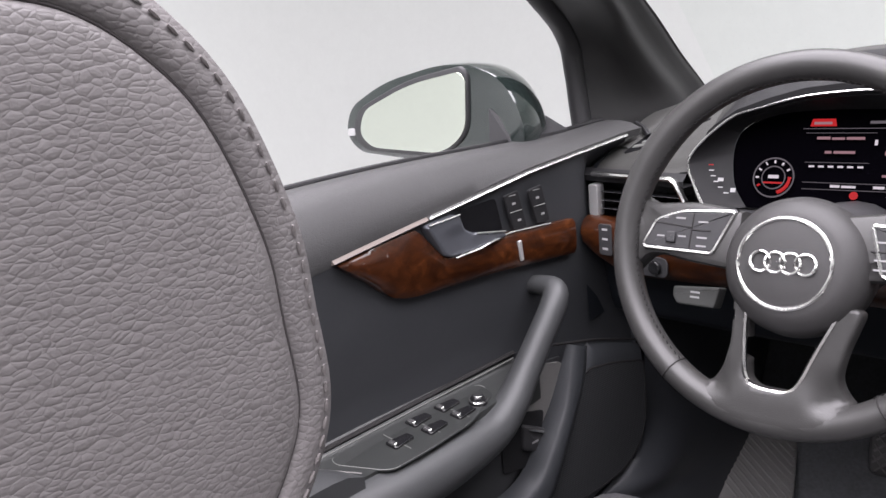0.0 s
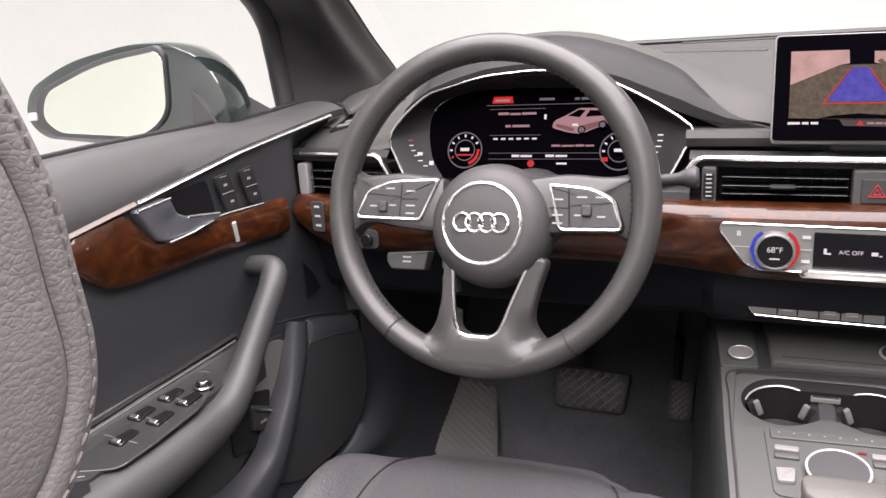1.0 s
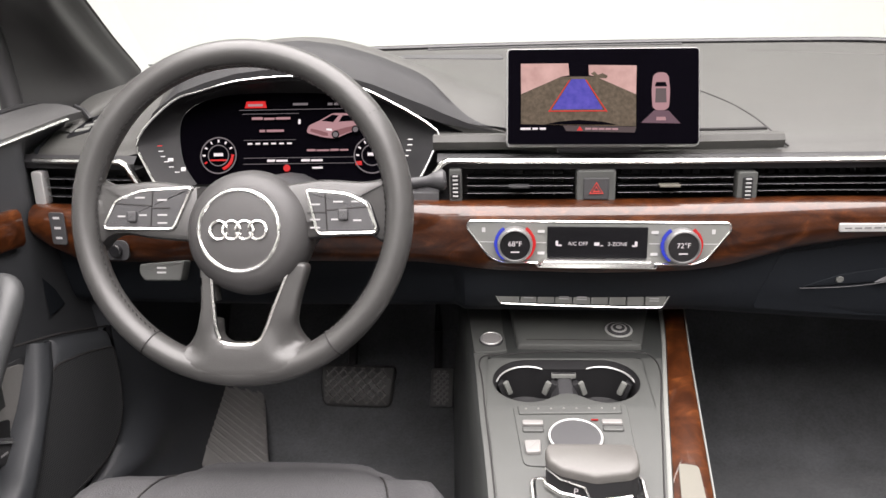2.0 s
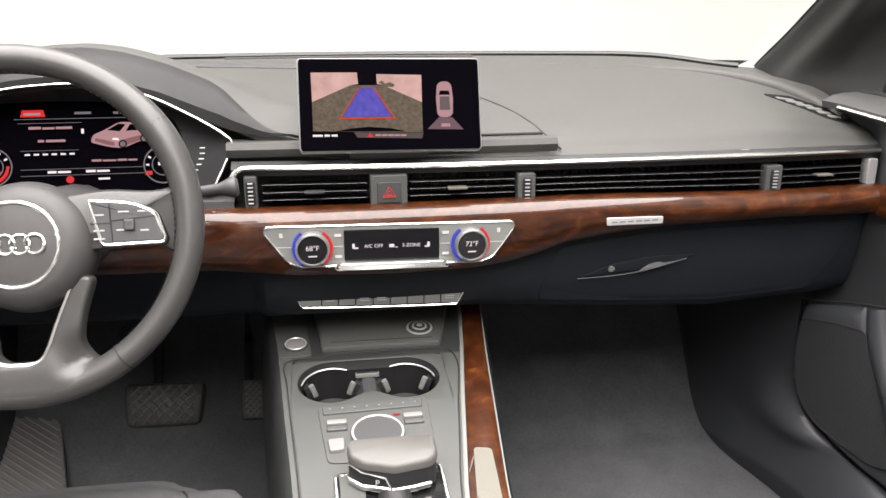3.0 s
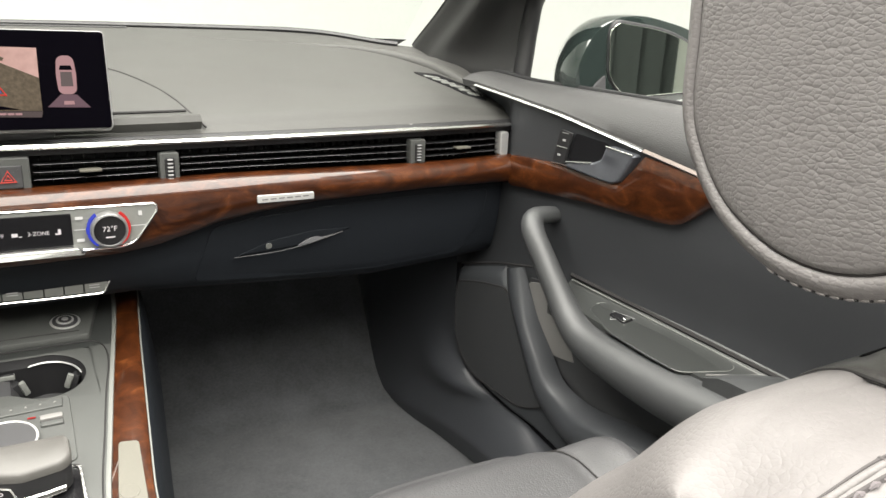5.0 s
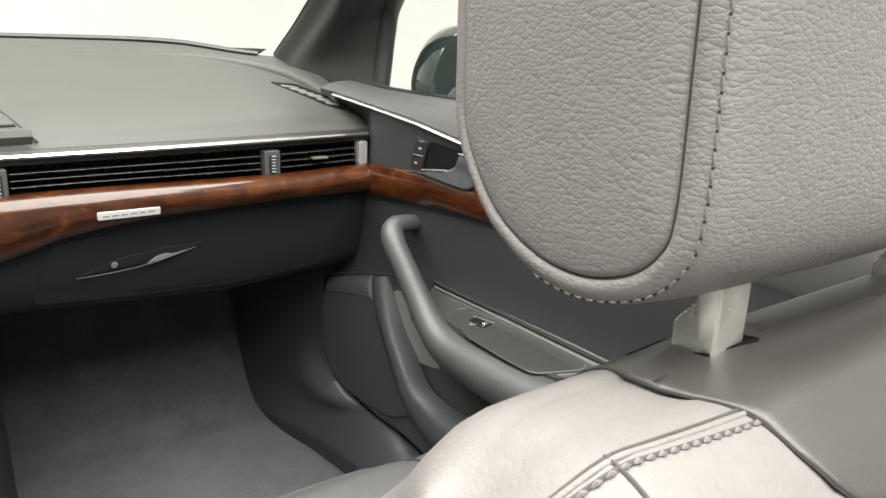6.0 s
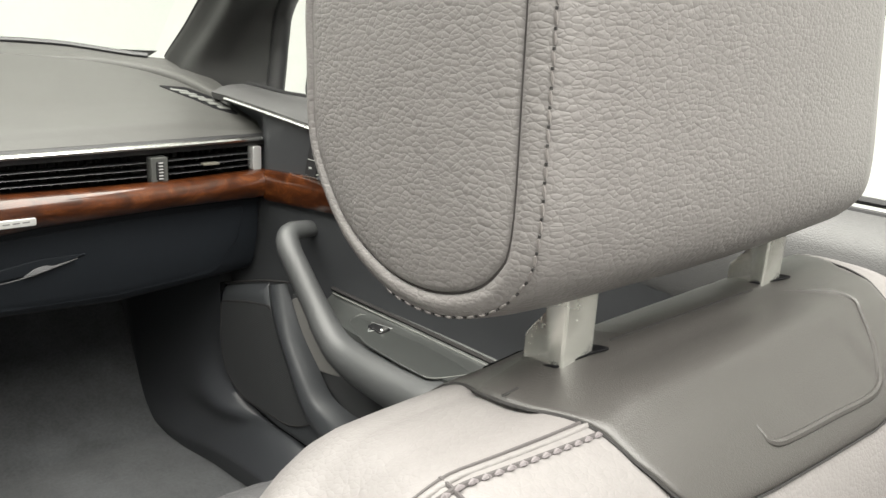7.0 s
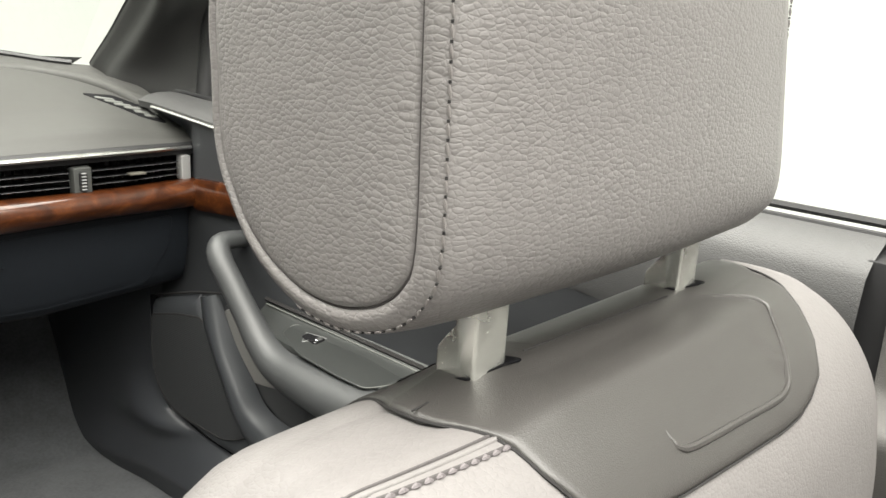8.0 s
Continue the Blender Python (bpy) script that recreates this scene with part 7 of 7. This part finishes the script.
    part("cap_gap", tube(edge, 0.0008, seg=5), M_SEAM, cap)
    part("cap_joint", tube([on_cap(u, k, 0.0002) for u, k in ((-0.1165, 0.02), (-0.112, 0.03), (-0.108, 0.04))], 0.0005, seg=5), M_SEAM, cap, "fine moulding joint")
    part("cap_joint", tube([on_cap(u, 0.18 + 0.1 * math.sin(9 * u), 0.0001) for u in np.linspace(-0.052, 0.070, 20)], 0.0005, seg=5), M_SEAM, cap)
    rail = spline([on_cap(u, k, -0.0004) for u, k in ((-0.029, 1.92), (-0.029, 2.04), (-0.027, 2.16), (-0.016, 2.23), (0.026, 2.30), (0.064, 2.36), (0.080, 2.30), (0.090, 2.12), (0.103, 1.80), (0.116, 1.40), (0.121, 1.15), (0.118, 0.92), (0.108, 0.72), (0.096, 0.52), (0.078, 0.30))], 6)
    part("pressed_line", tube(rail, [0.0019 * min(1.0, 0.15 + 0.06 * i, 0.15 + 0.05 * (len(rail) - 1 - i)) for i in range(len(rail))], seg=8), M_CAP, cap, "raised line pressed into the cap")
    # stitched seam over the inner shoulder: a rolled welt, its groove, and long stitches beside it
    for sg, u1 in ((-1, 0.200),):
        on_seat = lambda u, k, lift: V((X(sg * u), seat_surface(sg * u, k, -1, lift)[0] + dy, seat_surface(sg * u, k, -1, lift)[1]))
        u0 = 0.108 if sg < 0 else 0.160
        line = [on_seat(lerp(u0, u1, q), lerp(1.00, 0.84, q) if sg < 0 else 1.0, -0.0001) for q in np.linspace(0, 1, 22)]
        part("seam_groove", tube(line, 0.0008, seg=6), M_SEAMG, t)
        welt = [on_seat(lerp(u0 - 0.001, u1, q), lerp(1.11, 0.93, q) if sg < 0 else 1.1, -0.0014) for q in np.linspace(0, 1, 22)]
        part("seam_welt", tube(welt, 0.0015, seg=10), M_SEATS, t, "rolled leather welt")
        line = [on_seat(lerp(u0 - 0.002, u1, q), lerp(1.24, 1.02, q) if sg < 0 else 1.2, -0.0002) for q in np.linspace(0, 1, 22)]
        part("seam_groove", tube(line, 0.0011, seg=6), M_SEAMG, t)
        bm = bmesh.new()
        path = [on_seat(lerp(u0 - 0.002, u1, q), lerp(1.24, 1.02, q) if sg < 0 else 1.2, 0.0006) for q in np.linspace(0, 1, 19)]
        for a, b in zip(path, path[1:]):
            tube([a, a.lerp(b, 0.36) + V((0, 0, 0.0004)), a.lerp(b, 0.72)], [0.0005, 0.0012, 0.0005], seg=6, bm=bm)
        part("stitching", bm, M_THREADD, t, "plum-grey shoulder stitching", kind="stuff")
        cross = [on_seat(0.172, k, 0.0001) for k in np.linspace(0.86, 4.2, 18)]
        part("seam_groove", tube(cross, 0.0009, seg=6), M_SEAMG, t)
    return t, X


def headrest(t, X, dy, dz, half=0.139, ext=0.0, lean=0.0, stitch=(0.0036, 0.0073, 0.0013), whole=False):
    """A padded headrest with flat side panels, groove, piping and stitching, on two flat posts."""
    d = [(-0.717, 0.825), (-0.7175, 0.795), (-0.719, 0.768), (-0.727, 0.748), (-0.746, 0.726), (-0.773, 0.713), (-0.800, 0.7105), (-0.824, 0.717), (-0.839, 0.729), (-0.845, 0.746), (-0.8445, 0.793), (-0.842, 0.855), (-0.834, 0.886), (-0.810, 0.904), (-0.772, 0.904), (-0.745, 0.890), (-0.727, 0.866)]
    prof = [V((p.x + lean * max(0.0, 0.885 - p.y) * smooth((p.x + 0.80) / 0.05), p.y)) for p in spline([(*p, 0) for p in d], 5, closed=True)]
    mid = V((-0.782, 0.800))

    def ring(u, grow, back):
        out = []
        for i, p in enumerate(prof):
            a, b = prof[i - 1], prof[(i + 1) % len(prof)]
            nrm = V(((b - a).y, -(b - a).x)).normalized()
            if nrm.dot(p - mid) < 0:
                nrm = -nrm
            ahead = smooth((p.x - mid.x - 0.005) / 0.05)
            far = grow * (1 - 0.15 * ahead) if grow > 0 else grow
            q = p + nrm * (far - ext * (1 - smooth(grow / 0.0085)))
            rear = smooth((mid.x - 0.03 - p.x) / 0.04)
            out.append((X(u), q.x - back * rear + dy, q.y + dz))
        return out

    def crown(u, k):
        return [(X(u), mid.x + (p.x - mid.x) * k * (1 - ext * 9) + dy, mid.y + (p.y - mid.y) * k * (1 - ext * 9) + dz) for p in prof]

    rings = [crown(-half - 0.0030, 0.03), crown(-half - 0.0029, 0.25), crown(-half - 0.0026, 0.5), crown(-half - 0.0020, 0.75), crown(-half - 0.0010, 0.90), ring(-half, -0.003, 0), ring(-half + 0.0006, -0.0009, 0), ring(-half + 0.0030, 0.0003, 0), ring(-half + 0.0004, 0.0018, 0), ring(-half + 0.0008, 0.0042, 0), ring(-half + 0.0030, 0.0068, 0.001), ring(-half + 0.0080, 0.0085, 0.003), ring(-half + 0.016, 0.0092, 0.006), ring(-half + 0.032, 0.0096, 0.010), ring(-0.04, 0.0098, 0.016), ring(0, 0.0098, 0.017)]
    # the outer side tapers a little towards the top
    taper = lambda p: (X(0) - (p[0] - X(0)) * (1 + 2.0 * (0.812 + dz - p[2])), p[1], p[2])
    allr = rings + [[taper(p) for p in r] for r in rings[-2::-1]]
    hr = part("headrest", loft(allr, closed=True, cap=True), M_SEAT, t, "grained grey leather headrest", angle=75)
    for sgn in (-1, 1):
        u = sgn * (half - 0.0026)
        part("seam_groove", tube([(X(u), *p[1:]) for p in ring(0, 0.0003, 0)], 0.0008, seg=6, closed=True), M_SEAMG, hr)
        off, proud, back = stitch
        loop = [V((X(sgn * (half - off)), p[1], p[2])) for p in ring(0, proud, back)]
        length = [0]
        for a, b in zip(loop, loop[1:] + loop[:1]):
            length.append(length[-1] + (b - a).length)
        bm, holes, pos = bmesh.new(), bmesh.new(), 0.0
        while pos < length[-1] - 0.006:
            ends = []
            for q in (pos, pos + 0.0042):
                i = max(j for j in range(len(length)) if length[j] <= q)
                i = min(i, len(loop) - 1)
                ends.append(loop[i].lerp(loop[(i + 1) % len(loop)], (q - length[i]) / max(1e-6, length[i + 1] - length[i])))
            if whole or ends[0].y < mid.x + dy + 0.012:
                tube([ends[0] + V((0.0004, 0, 0)), ends[0].lerp(ends[1], 0.5), ends[1] - V((0.0004, 0, 0))], [0.0004, 0.0008, 0.0004], seg=6, bm=bm)
                gap = ends[1] + (ends[1] - ends[0]) * 0.08
                if not whole:
                    tube([gap, gap + (ends[1] - ends[0]) * 0.24], 0.00055, seg=6, bm=holes)
            pos += 0.0062
        part("stitching", bm, M_THREAD, hr, "fine plum-grey stitching", kind="stuff")
        if not whole:
            part("stitch_hole", holes, M_SEAM, hr, "dark needle holes", kind="stuff")
    for u in (-0.0925, 0.0775):
        # flat bar whose foot steps forward in a curve
        prof = [(-0.0105, -0.030), (-0.0105, 0.075), (0.0060, 0.075), (0.0050, 0.046), (0.0030, 0.0300), (0.0005, 0.0200), (0.0055, 0.0140), (0.0105, 0.0075), (0.0110, -0.030)]
        prof = fillet(prof, 0.0018, 3)
        y0, z0 = -0.8315 + dy, 0.686 + dz
        rings = [[(X(u) + w * 0.0102 * s_in + 0.001, y0 + p[0], z0 + p[1]) for p in inset(prof, d)] for w, d, s_in in ((-1, 0.0012, 1), (-1, 0.0004, 0.96), (-1, 0.0, 0.86), (1, 0.0, 0.86), (1, 0.0004, 0.96), (1, 0.0012, 1))]
        part("post", loft(rings, closed=True, cap=True), M_STEEL, t, "flat bright steel headrest post", angle=50)
    return hr


def post_slots(t, lefts, dy):
    """Dark slots in the cap round the foot of each post."""
    def top(x, y, w=0.0):
        u, best = x - 0.397, None
        for k in np.linspace(-2.0, 0.9, 120):
            p = seat_surface(u, abs(k), 1 if k < 0 else -1, 0.0026 + w)
            if best is None or abs(p[0] - y) < abs(best[0] - y):
                best = p
        return V((x, y + dy, best[1]))
    for x in lefts:
        poly = fillet([(x + 0.002, -0.800), (x + 0.003, -0.8405), (x + 0.027, -0.8440), (x + 0.034, -0.8450), (x + 0.027, -0.836), (x + 0.020, -0.802)], 0.003, 3)
        part("post_slot", plate(poly, top, 0.0010, 0.0003, 0.0), M_HOLE, t, "dark slot round the post")


def cushion(t, X, yfront, ztop, material):
    wide = lambda k: lerp(0.170, 0.205, smooth(k * 4))
    def top_at(u, k):
        e = smooth(min(1, k * 5))
        corner = smooth((abs(u) - 0.45) / 0.55)
        bolster = 0.022 * smooth((abs(u) - 0.62) / 0.2) * smooth(k * 3) - 0.05 * smooth((abs(u) - 0.9) / 0.1)
        z = ztop - 0.026 * (1 - e) ** 2 - 0.035 * smooth((k - 0.2) / 0.8) - 0.010 * corner * (1 - smooth(k * 3))
        y = lerp(yfront, -0.62, k) - (0.012 * u * u + 0.028 * corner) * (1 - e)
        return V((X(u * wide(k)), y, z + bolster - 0.003 * math.exp(-((abs(u) - 0.64) / 0.03) ** 2)))
    rings = []
    for k in np.linspace(0, 1, 24) ** 1.3:
        row = [top_at(u, k) for u in np.linspace(-1, 1, 33)]
        y = lerp(yfront, -0.62, k)
        rings.append(row + [V((X(wide(k)), y, 0.12)), V((X(-wide(k)), y, 0.12))])
    rings.insert(0, [V((lerp(p.x, X(0), 0.06), p.y + 0.016, p.z - 0.05 if p.z > 0.15 else p.z)) for p in rings[0]])
    part("cushion", loft(rings, closed=True, cap=True), material, t, "leather seat cushion", angle=60)
    for u in (-0.64, 0.64):
        part("cushion_seam", tube([top_at(u, k) + V((0, 0, 0.0022)) for k in np.linspace(0.04, 0.8, 24)], 0.0011, seg=5), M_SEAM, t)


seat_r, XR = build_seat("passenger_seat", "grey leather front seat with raised headrest", 0.397, 0.0, 1)
headrest(seat_r, lambda u: XR(u) + 0.0135, 0.0, 0.0, 0.1405, 0.0030)
post_slots(seat_r, (0.3040, 0.4740), 0.0)
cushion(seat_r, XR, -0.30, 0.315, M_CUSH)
seat_l, XL = build_seat("driver_seat", "grey leather front seat with lowered headrest", -0.397, -0.006, -1)
headrest(seat_l, lambda u: XL(u) - 0.036, -0.011, -0.071, 0.106, 0.0100, 0.12, (0.0013, 0.0053, 0.0012), True)
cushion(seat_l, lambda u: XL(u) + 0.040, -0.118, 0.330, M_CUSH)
